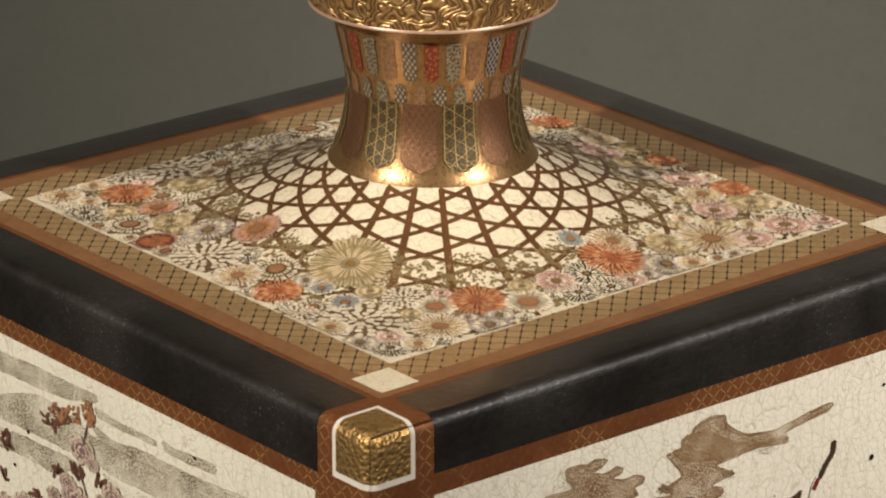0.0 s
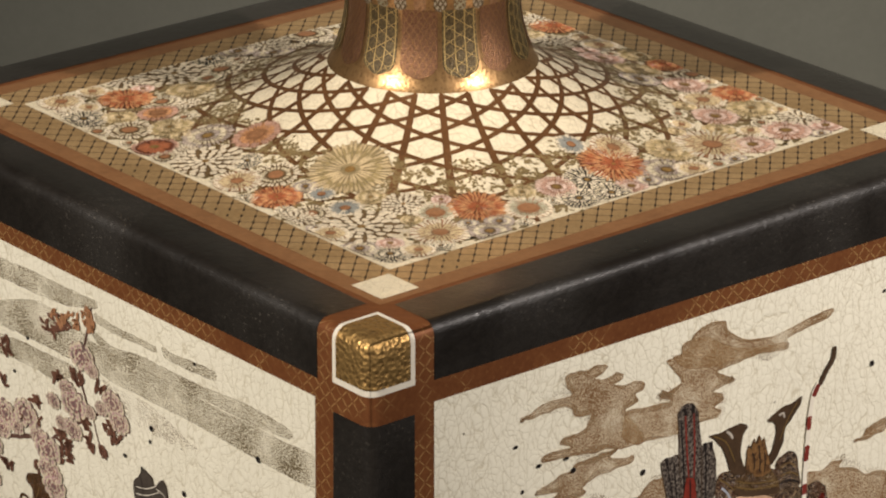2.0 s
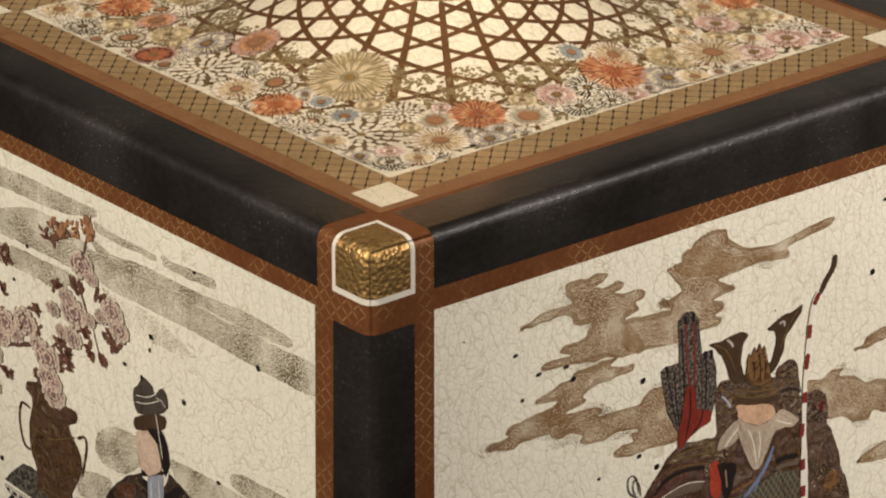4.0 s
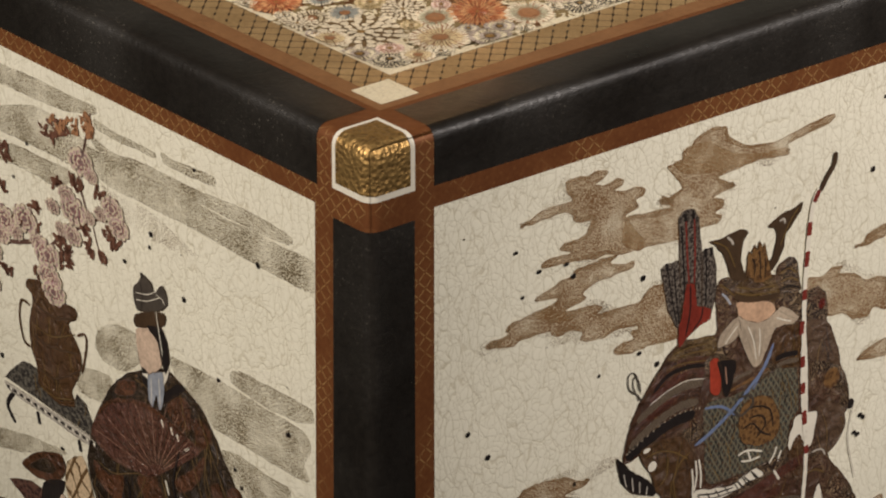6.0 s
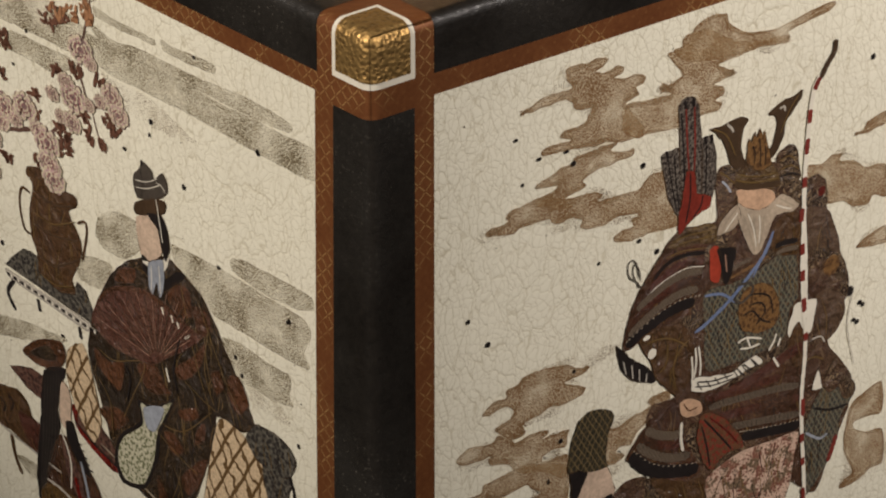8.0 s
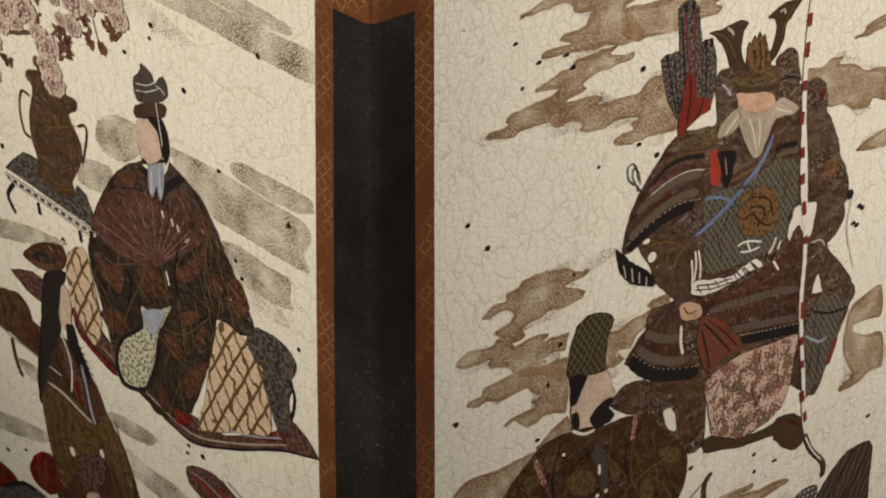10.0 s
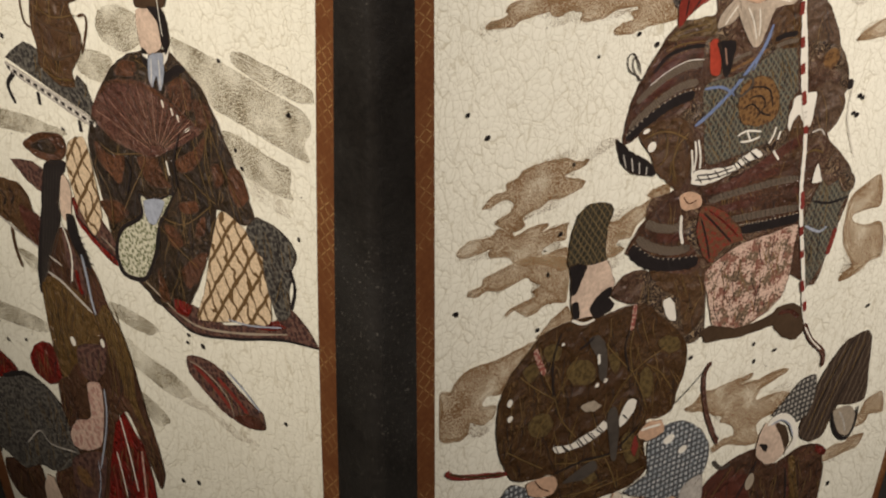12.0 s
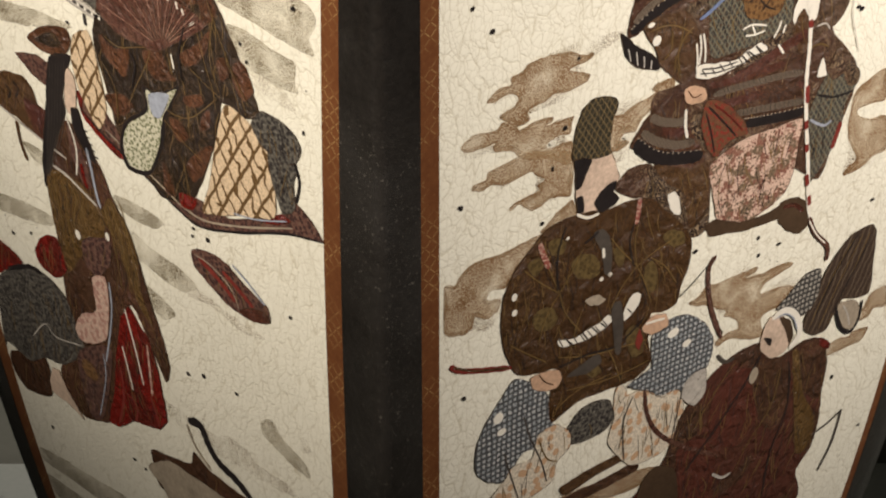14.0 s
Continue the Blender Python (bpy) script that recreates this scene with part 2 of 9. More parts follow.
def patterned(name, ground, line, kind, size, width, second=None):
    """Painted cloth: kind is lattice, grid, stripes, ribs or spots, of that size in millimetres."""
    m, nodes, links, bsdf = material(name)
    v = uvmap(nodes, links)
    warp = node(nodes, "ShaderNodeTexNoise", Scale=0.35, Detail=2.0)
    links.new(v, warp.inputs["Vector"])
    sep = nodes.new("ShaderNodeSeparateXYZ")
    links.new(v, sep.inputs[0])
    shift = maths(nodes, links, "MULTIPLY_ADD", warp.outputs["Fac"], size * (0.5 if kind == "stripes" else 0.9), 0.0)
    u, w = maths(nodes, links, "ADD", sep.outputs[0], shift), maths(nodes, links, "ADD", sep.outputs[1], shift)
    if kind == "lattice":
        a = band(nodes, links, maths(nodes, links, "MULTIPLY_ADD", u, 1.5, w), size * 1.4, width)
        b = band(nodes, links, maths(nodes, links, "MULTIPLY_ADD", u, -1.5, w), size * 1.4, width)
        mask = maths(nodes, links, "MAXIMUM", a, b)
    elif kind == "grid":
        mask = maths(nodes, links, "MAXIMUM", band(nodes, links, u, size, width), band(nodes, links, w, size, width))
    elif kind == "stripes":
        mask = band(nodes, links, w, size, width)
    elif kind == "ribs":
        mask = band(nodes, links, maths(nodes, links, "MULTIPLY_ADD", w, 0.35, u), size, width)
    elif kind == "hexes":
        mask = band(nodes, links, sep.outputs[0], size, width)
        for slope in (1.0, -1.0):
            mask = maths(nodes, links, "MAXIMUM", mask, band(nodes, links, maths(nodes, links, "MULTIPLY_ADD", sep.outputs[1], 1.6 * slope, sep.outputs[0]), size * 2, width * 0.5))
    elif kind == "cells":
        cell = node(nodes, "ShaderNodeTexVoronoi", Scale=1.0 / size, Randomness=0.35)
        cell.voronoi_dimensions, cell.feature = "2D", "DISTANCE_TO_EDGE"
        links.new(v, cell.inputs["Vector"])
        mask = maths(nodes, links, "LESS_THAN", cell.outputs["Distance"], width)
    else:
        cell = node(nodes, "ShaderNodeTexVoronoi", Scale=1.0 / size)
        cell.voronoi_dimensions = "2D"
        links.new(v, cell.inputs["Vector"])
        mask = maths(nodes, links, "LESS_THAN", cell.outputs["Distance"], width)
    grain = node(nodes, "ShaderNodeTexNoise", Scale=2.2, Detail=5.0, Roughness=0.7)
    links.new(v, grain.inputs["Vector"])
    base = ramp(nodes, links, grain.outputs["Fac"], [(0.35, tuple(c * 0.65 for c in ground)), (0.65, tuple(min(1, c * 1.3) for c in ground))])
    if second:
        base = mix(nodes, links, ramp(nodes, links, grain.outputs["Fac"], [(0.5, (0, 0, 0)), (0.56, (1, 1, 1))]), base, second)
    links.new(mix(nodes, links, mask, base, line), bsdf.inputs["Base Color"])
    bsdf.inputs["Roughness"].default_value = 0.3
    bsdf.inputs["Specular IOR Level"].default_value = 0.35
    bump(nodes, links, maths(nodes, links, "ADD", mask, grain.outputs["Fac"]), bsdf, 0.6, 0.0002)
    return m


def scrolls(name):
    """Gold with a raised scroll pattern, dark in the hollows."""
    m, nodes, links, bsdf = material(name)
    v = coords(nodes, links)
    warp = node(nodes, "ShaderNodeTexNoise", Scale=330.0, Detail=1.0)
    links.new(v, warp.inputs["Vector"])
    far = nodes.new("ShaderNodeVectorMath")
    far.operation = "MULTIPLY_ADD"
    far.inputs[1].default_value = (0.007, 0.007, 0.007)
    links.new(warp.outputs["Color"], far.inputs[0])
    links.new(v, far.inputs[2])
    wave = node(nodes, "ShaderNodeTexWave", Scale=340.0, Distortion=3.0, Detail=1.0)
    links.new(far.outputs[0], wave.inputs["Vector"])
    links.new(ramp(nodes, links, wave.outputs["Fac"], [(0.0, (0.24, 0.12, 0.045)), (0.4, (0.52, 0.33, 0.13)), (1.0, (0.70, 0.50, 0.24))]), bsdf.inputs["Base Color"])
    bsdf.inputs["Metallic"].default_value = 0.9
    bsdf.inputs["Roughness"].default_value = 0.44
    bump(nodes, links, wave.outputs["Fac"], bsdf, 0.8, 0.0004)
    return m


SIDE_RUST = net("rust_enamel_with_gilt_net", (0.15, 0.05, 0.018), (0.26, 0.10, 0.035), (0.44, 0.26, 0.10), (0.22, 0.085, 0.03), 0.0022, 0.0022, 0.45, True)
TOP_RUST = net("dull_gold_enamel_with_dark_knots", (0.31, 0.195, 0.082), (0.57, 0.385, 0.185), (0.15, 0.09, 0.04), (0.05, 0.03, 0.017), 0.0031, 0.0026, 0.32, False, 0.33)
RIM_RUST = plain("rust_brown_enamel", (0.19, 0.088, 0.036), (0.31, 0.155, 0.065), 0.4, 0.2, 1100.0, 0.3)


def worn_black(name):
    """Black enamel, dull and cloudy, with pale flecks where it has rubbed."""
    m, nodes, links, bsdf = material(name)
    v = coords(nodes, links)
    fine = node(nodes, "ShaderNodeTexNoise", Scale=900.0, Detail=5.0, Roughness=0.65)
    wide = node(nodes, "ShaderNodeTexNoise", Scale=60.0, Detail=4.0)
    fleck = node(nodes, "ShaderNodeTexNoise", Scale=2200.0, Detail=2.0, Roughness=0.4)
    for n in (fine, wide, fleck):
        links.new(v, n.inputs["Vector"])
    base = mix(nodes, links, 0.5, ramp(nodes, links, fine.outputs["Fac"], [(0.3, (0.0075, 0.006, 0.0048)), (0.7, (0.023, 0.0185, 0.0146))]),
               ramp(nodes, links, wide.outputs["Fac"], [(0.35, (0.0095, 0.008, 0.0064)), (0.65, (0.027, 0.0235, 0.0185))]))
    rubbed = maths(nodes, links, "MULTIPLY", ramp(nodes, links, fleck.outputs["Fac"], [(0.65, (0, 0, 0)), (0.71, (1, 1, 1))]),
                   ramp(nodes, links, wide.outputs["Fac"], [(0.46, (0, 0, 0)), (0.58, (1, 1, 1))]))
    links.new(mix(nodes, links, rubbed, base, (0.085, 0.075, 0.06)), bsdf.inputs["Base Color"])
    links.new(ramp(nodes, links, wide.outputs["Fac"], [(0.3, (0.27, 0.27, 0.27)), (0.7, (0.46, 0.46, 0.46))]), bsdf.inputs["Roughness"])
    bsdf.inputs["Specular IOR Level"].default_value = 1.0
    bsdf.inputs["Coat Weight"].default_value = 1.0
    bsdf.inputs["Coat Roughness"].default_value = 0.2
    bsdf.inputs["Coat IOR"].default_value = 1.7
    bump(nodes, links, fine.outputs["Fac"], bsdf, 0.7, 0.00018)
    return m


BLACK = worn_black("worn_black_enamel")
ROSE = plain("rose_gilt_enamel", (0.32, 0.20, 0.125), (0.44, 0.30, 0.20), 0.35, 0.2, 900.0, 0.12)
WHITE = plain("white_enamel", (0.66, 0.61, 0.50), (0.80, 0.75, 0.63), 0.35, 0.0, 900.0, 0.12)
WALLCLOTH = plain("grey_display_board", (0.088, 0.088, 0.069), (0.102, 0.102, 0.081), 0.9, 0.0, 700.0, 0.1)
PLINTHPAINT = plain("green_grey_plinth_cloth", (0.20, 0.215, 0.19), (0.24, 0.25, 0.22), 0.85, 0.0, 700.0, 0.15)
MIST = stipple("grey_stippled_mist", (0.155, 0.118, 0.062), (0.46, 0.39, 0.26), 0.33, 0.16)
SPARSE = stipple("loose_brown_dots", (0.20, 0.125, 0.062), (0.40, 0.30, 0.185), 0.22, 0.0)
CLOUD = stipple("tan_stippled_cloud", (0.19, 0.098, 0.038), (0.50, 0.345, 0.18), 0.39, 0.42)
CLOUDRIM = stipple("brown_stippled_cloud_edge", (0.185, 0.098, 0.04), (0.42, 0.28, 0.145), 0.36, 0.3)
JARBROWN = brocade("ochre_brown_brocade", (0.085, 0.042, 0.018), (0.15, 0.085, 0.036), 1.8, 0.14)
JARDARK = enamel("dark_bronze_enamel", (0.06, 0.036, 0.02))
SLATE = enamel("slate_enamel", (0.065, 0.053, 0.042))
SILVER = enamel("silver_grey_enamel", (0.42, 0.38, 0.32))
DARK = enamel("blackish_enamel", (0.018, 0.014, 0.013))
ROBE = brocade("dark_umber_brocade", (0.029, 0.019, 0.012), (0.15, 0.09, 0.04), 2.0, 0.12)
RUSSET = brocade("russet_brocade", (0.125, 0.05, 0.021), (0.04, 0.02, 0.01), 1.3, 0.3)
GOLDLINE = enamel("gilt_line", (0.30, 0.19, 0.07), 0.3, 0.6)
FANRED = brocade("dull_red_brown_enamel", (0.10, 0.04, 0.026), (0.18, 0.095, 0.06), 1.1, 0.22)
FANLIGHT = enamel("pale_red_brown_enamel", (0.33, 0.19, 0.13))
SPECKLE = patterned("speckled_cream_enamel", (0.55, 0.52, 0.38), (0.16, 0.17, 0.08), "spots", 0.7, 0.33)
BLUEGREY = enamel("blue_grey_enamel", (0.30, 0.32, 0.36))
LATTICE = patterned("cream_cloth_with_brown_lattice", (0.62, 0.47, 0.30), (0.13, 0.075, 0.03), "lattice", 3.4, 0.2)
GREYCLOTH = patterned("mottled_grey_enamel", (0.085, 0.075, 0.06), (0.035, 0.03, 0.027), "spots", 0.8, 0.36, (0.16, 0.145, 0.115))
MAUVE = patterned("mottled_mauve_enamel", (0.12, 0.055, 0.042), (0.05, 0.026, 0.022), "spots", 0.9, 0.35, (0.16, 0.095, 0.065))
REDPAINT = brocade("red_enamel", (0.20, 0.014, 0.009), (0.07, 0.012, 0.009), 1.5, 0.16, (0.13, 0.018, 0.011))
DARKRED = enamel("dark_red_enamel", (0.17, 0.028, 0.02))
PALE = enamel("pale_flesh_enamel", (0.56, 0.42, 0.31))
BEARD = enamel("pale_grey_tan_enamel", (0.33, 0.27, 0.195))
PINKPAINT = patterned("pale_pink_enamel", (0.55, 0.38, 0.29), (0.40, 0.22, 0.17), "spots", 1.2, 0.35)
BROWNROBE = brocade("umber_brown_brocade", (0.066, 0.030, 0.017), (0.17, 0.095, 0.04), 1.9, 0.15, (0.085, 0.034, 0.022))
BRANCH = enamel("branch_brown_enamel", (0.11, 0.06, 0.045))
ARMOUR = brocade("ochre_and_brown_brocade", (0.09, 0.05, 0.024), (0.27, 0.18, 0.075), 0.9, 0.3)
OCHRE = patterned("ochre_enamel_with_lines", (0.18, 0.095, 0.037), (0.09, 0.045, 0.02), "spots", 0.9, 0.3)
STRIPES = patterned("banded_brown_and_grey_enamel", (0.095, 0.038, 0.024), (0.20, 0.16, 0.115), "stripes", 3.3, 0.42, (0.055, 0.03, 0.024))
GREYTAN = patterned("grey_tan_plaited_enamel", (0.17, 0.135, 0.095), (0.075, 0.05, 0.035), "lattice", 0.55, 0.3)
MAIL = patterned("blue_grey_and_ochre_mail", (0.042, 0.047, 0.044), (0.155, 0.14, 0.095), "lattice", 1.0, 0.27, (0.095, 0.05, 0.024))
PINKFLORAL = floral("pink_cloth_with_dark_flowers", (0.66, 0.46, 0.345), (0.17, 0.04, 0.03), (0.075, 0.055, 0.03))
HATNET = patterned("dark_enamel_with_ochre_net", (0.035, 0.03, 0.02), (0.17, 0.12, 0.055), "lattice", 1.1, 0.16)
RUSSETCLOTH = patterned("russet_cloth_with_red_dots", (0.13, 0.058, 0.03), (0.20, 0.03, 0.02), "spots", 0.8, 0.3)
FLETCH = patterned("mottled_brown_grey_feather", (0.10, 0.082, 0.066), (0.035, 0.026, 0.022), "spots", 0.55, 0.34, (0.19, 0.16, 0.13))
OLIVE = brocade("olive_brown_brocade", (0.062, 0.029, 0.011), (0.15, 0.085, 0.033), 2.2, 0.12)
OLIVELIGHT = patterned("light_olive_enamel", (0.12, 0.08, 0.03), (0.07, 0.045, 0.018), "spots", 0.8, 0.35)
BLUEGRID = patterned("blue_grey_cloth_with_white_checks", (0.29, 0.32, 0.32), (0.07, 0.07, 0.07), "grid", 0.95, 0.42, (0.62, 0.60, 0.54))
PEACH = patterned("cream_cloth_with_peach_flowers", (0.62, 0.54, 0.41), (0.52, 0.33, 0.19), "spots", 2.2, 0.28)
HATRIB = patterned("dark_ribbed_enamel", (0.05, 0.032, 0.022), (0.12, 0.085, 0.055), "ribs", 1.3, 0.22)
SPOTTED = patterned("grey_cloth_with_dark_spots", (0.36, 0.33, 0.27), (0.05, 0.045, 0.04), "grid", 0.9, 0.45)
MAROON = brocade("maroon_brown_brocade", (0.085, 0.028, 0.018), (0.15, 0.07, 0.035), 2.2, 0.12, (0.05, 0.027, 0.016))
OCHREBROWN = brocade("ochre_brown_cloth", (0.115, 0.062, 0.02), (0.22, 0.14, 0.055), 1.6, 0.16)
PALEBEARD = enamel("pale_cream_enamel", (0.42, 0.335, 0.245))
REDQUIVER = enamel("deep_red_enamel", (0.19, 0.028, 0.018))
REDCORD = enamel("clear_red_enamel", (0.33, 0.045, 0.024))
BLUECORD = enamel("blue_enamel", (0.15, 0.19, 0.30))
GREYBROWN = brocade("grey_brown_cloth", (0.105, 0.062, 0.038), (0.15, 0.10, 0.055), 2.0, 0.1)
FLESH = enamel("peach_enamel", (0.52, 0.33, 0.21))
ROSECOLLAR = patterned("rose_collar_with_dots", (0.24, 0.07, 0.05), (0.5, 0.36, 0.27), "spots", 0.5, 0.3)
DULLRED = brocade("dull_red_brocade", (0.10, 0.03, 0.019), (0.08, 0.03, 0.015), 2.2, 0.14)
LACED = brocade("laced_brown_armour", (0.075, 0.036, 0.022), (0.30, 0.21, 0.12), 1.9, 0.2, (0.03, 0.018, 0.013))
LATTICEBROWN = enamel("lattice_brown_enamel", (0.13, 0.06, 0.023), 0.35, 0.2)
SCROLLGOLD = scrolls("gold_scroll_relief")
PETALS = {"red": enamel("petal_red", (0.28, 0.085, 0.035)), "blue": enamel("petal_blue", (0.22, 0.22, 0.19)), "white": enamel("petal_white", (0.58, 0.50, 0.36)),
          "cream": enamel("petal_cream", (0.46, 0.355, 0.20)), "green": enamel("petal_green", (0.33, 0.30, 0.20)), "pink": enamel("petal_pink", (0.40, 0.24, 0.17)),
          "violet": enamel("petal_violet", (0.30, 0.245, 0.20)), "olive": enamel("petal_olive", (0.29, 0.22, 0.10)), "orange": enamel("petal_orange", (0.45, 0.225, 0.10)),
          "rust": enamel("petal_rust", (0.29, 0.10, 0.045)), "dark": enamel("petal_dark", (0.54, 0.47, 0.35)), "speck": enamel("petal_pale", (0.50, 0.43, 0.29)),
          "blossom": enamel("petal_pink_blossom", (0.46, 0.30, 0.295)), "rose": enamel("petal_rose", (0.27, 0.11, 0.12)), "mauve": enamel("petal_mauve", (0.25, 0.165, 0.15)), "blush": enamel("petal_blush", (0.52, 0.38, 0.30))}
GROUNDS = {"umber": enamel("flower_ground_umber", (0.13, 0.082, 0.036)), "maroon": enamel("flower_ground_maroon", (0.11, 0.035, 0.018)), "olive": enamel("flower_ground_olive", (0.25, 0.19, 0.095)), "red": enamel("flower_ground_gold", (0.30, 0.18, 0.06), 0.35, 0.4), "dark": enamel("flower_ground_dark", (0.05, 0.04, 0.03)),
           "brown": enamel("flower_ground_brown", (0.27, 0.13, 0.06))}
LEAFRUSSET = enamel("leaf_russet", (0.15, 0.07, 0.045))
LEAFORANGE = enamel("leaf_orange", (0.34, 0.17, 0.085))
LEAFOLIVE = enamel("leaf_olive", (0.20, 0.145, 0.065))
HALL = plain("dim_hall_paint", (0.16, 0.14, 0.12), (0.2, 0.18, 0.15), 0.8, 0.0, 8.0, 0.05)

# ---------------------------------------------------------------- the form of the vase
HALF, ROUND = 0.0577, 0.0017       # half the shoulder's width, and the radius of its edges
PANEL = 0.0472                     # half a side panel's width
SIDE_BORDER = 0.0104               # where the side panels begin below the shoulder
CAP, CAPD = 0.0506, 0.0073
INNER = 0.0407                     # half the floral top panel's width
BASE_Z = -0.258                    # foot of the body, below the shoulder


def half_width(z):
    s = max(0.0, -z - 0.05)
    if s < 0.12:
        return HALF - 0.84 * s * s
    return HALF - 0.84 * 0.0144 - 0.2 * (s - 0.12)


def dome(r):
    """The height of the top face above the shoulder at a distance from the axis."""
    if r > 0.046:
        return 0.0
    k = (0.046 - r) / 0.0315
    return 0.0085 * k ** 2.4


def on_box(x, y, z, lift=0.0):
    """A point of the sharp-edged form, moved onto the rounded one and lifted off it."""
    w = half_width(z)
    cx = min(max(x, ROUND - w), w - ROUND)
    cy = min(max(y, ROUND - w), w - ROUND)
    cz = min(z, -ROUND)
    d = Vector((x - cx, y - cy, z - cz))
    if d.length < 1e-9:
        d = Vector((0, 0, 1))
    p = Vector((cx, cy, cz)) + d.normalized() * (ROUND + lift)
    if z > -1e-6:
        p.z += dome(math.hypot(x, y))
    p.z += TOP
    return p


def on_face(face, u, v, lift=0.0):
    """face: 'top' (u, v are x, y), or a side 0 to 3; u runs along the side for the shoulder's width and narrows with the body, v is the depth below the shoulder."""
    if face == "top":
        return on_box(u, v, 0.0, lift)
    w = half_width(-v)
    q = u * w / HALF
    x, y = ((-w, q), (q, -w), (w, -q), (-q, w))[face]
    return on_box(x, y, -v, lift)


def part(name, verts, faces, mat, parent, label="", smooth=True):
    mesh = bpy.data.meshes.new(name)
    mesh.from_pydata([tuple(v) for v in verts], [], faces)
    for m in (mat if isinstance(mat, (list, tuple)) else (mat,)):
        mesh.materials.append(m)
    if smooth:
        mesh.polygons.foreach_set("use_smooth", [True] * len(mesh.polygons))
    mesh.update()
    ob = new(name, mesh)
    ob.parent = parent
    return tagged(ob, label) if label else ob


def steps(a, b, size):
    n = max(1, math.ceil(abs(b - a) / size - 1e-6))
    return [a + (b - a) * i / n for i in range(n + 1)]


def sheet(place, us, vs):
    """A grid of faces: place(u, v) gives each corner."""
    verts = [place(u, v) for v in vs for u in us]
    n = len(us)
    faces = [(j * n + i, j * n + i + 1, (j + 1) * n + i + 1, (j + 1) * n + i) for j in range(len(vs) - 1) for i in range(n - 1)]
    return verts, faces


def join(*pieces):
    verts, faces = [], []
    for v, f in pieces:
        k = len(verts)
        verts += v
        faces += [tuple(i + k for i in q) for q in f]
    return verts, faces


def weld(verts, faces):
    """Joins corners that lie in one place."""
    seen, index, out = {}, [], []
    for v in verts:
        key = (round(v[0] * 1e6), round(v[1] * 1e6), round(v[2] * 1e6))
        if key not in seen:
            seen[key] = len(out)
            out.append(v)
        index.append(seen[key])
    kept = []
    for f in faces:
        q = list(dict.fromkeys(index[i] for i in f))
        if len(q) > 2:
            kept.append(tuple(q))
    return out, kept


def patch(name, face, u0, u1, v0, v1, mat, parent, lift=0.00005, size=0.003, label=""):
    """A thin layer of paint on one face of the vase, between two widths and two depths."""
    v, f = sheet(lambda u, w: on_face(face, u, w, lift), steps(u0, u1, size), steps(v0, v1, size))
    return part(name, v, f, mat, parent, label)


# ---------------------------------------------------------------- setting
def slab(name, lo, hi, mat, label, category):
    x0, y0, z0 = lo
    x1, y1, z1 = hi
    v = [(x0, y0, z0), (x1, y0, z0), (x1, y1, z0), (x0, y1, z0), (x0, y0, z1), (x1, y0, z1), (x1, y1, z1), (x0, y1, z1)]
    f = [(3, 2, 1, 0), (4, 5, 6, 7), (0, 1, 5, 4), (1, 2, 6, 5), (2, 3, 7, 6), (3, 0, 4, 7)]
    return tagged(part(name, v, f, mat, None, smooth=False), label, category, kind="structure")


slab("floor", (-2.1, -2.6, -0.1), (2.1, 0.9, 0.0), HALL, "dim brown-grey floor of the exhibition hall", "floor")
slab("ceiling", (-2.1, -2.6, 2.9), (2.1, 0.9, 3.0), HALL, "dim plain ceiling of the exhibition hall", "ceiling")
slab("wall_north", (-2.0, 0.8, 0.0), (2.0, 0.9, 2.9), HALL, "dim plain wall behind the display board", "wall")
slab("wall_south", (-2.0, -2.6, 0.0), (2.0, -2.5, 2.9), HALL, "dim plain wall of the exhibition hall", "wall")
slab("wall_west", (-2.1, -2.6, 0.0), (-2.0, 0.9, 2.9), HALL, "dim plain side wall of the hall", "wall")
slab("wall_east", (2.0, -2.6, 0.0), (2.1, 0.9, 2.9), HALL, "dim plain side wall of the hall", "wall")
slab("backdrop", (-0.9, 0.162, 0.0), (0.9, 0.2, 1.9), WALLCLOTH, "matt grey display board behind the vase", "display board")
slab("display_plinth", (-0.9, -0.3, 0.0), (0.9, 0.16, PLINTH), PLINTHPAINT, "green-grey plinth the vase stands on", "plinth")

# ---------------------------------------------------------------- the vase
vase = tagged(new("vase"), "square gold, black and cream crackle-glazed porcelain vase with painted scenes", "vase")
vase.location = (0.0, 0.0, PLINTH)
vase.rotation_euler = (0, 0, radians(45 - 5.404))

# the rust-brown body, with rounded edges and four tapering sides
fine = [-HALF, -HALF + 0.0006, -HALF + 0.0011, -HALF + ROUND]
us = fine + steps(-HALF + ROUND, HALF - ROUND, 0.0015)[1:-1] + [-u for u in reversed(fine)]
vs = [0, 0.0006, 0.0011, ROUND] + steps(ROUND, -BASE_Z, 0.005)[1:]
pieces = [sheet(lambda u, v: on_face(k, u, v), us, vs) for k in range(4)]
top_us = fine + steps(-HALF + ROUND, HALF - ROUND, 0.0015)[1:-1] + [-u for u in reversed(fine)]
pieces.append(sheet(lambda x, y: on_box(x, y, 0.0), top_us, top_us))
w = half_width(BASE_Z)
pieces.append(([Vector((x, y, TOP + BASE_Z)) for x, y in ((-w, -w), (w, -w), (w, w), (-w, w))], [(0, 1, 2, 3)]))
body = part("body", *weld(*join(*pieces)), SIDE_RUST, vase, "rust-brown gilt ground of the square body")
foot_w = w - 0.003
v, f = sheet(lambda a, z: Vector((foot_w * math.cos(a) * 1.2, foot_w * math.sin(a) * 1.2, z)), [math.tau * i / 32 for i in range(33)], [0.0, TOP + BASE_Z])
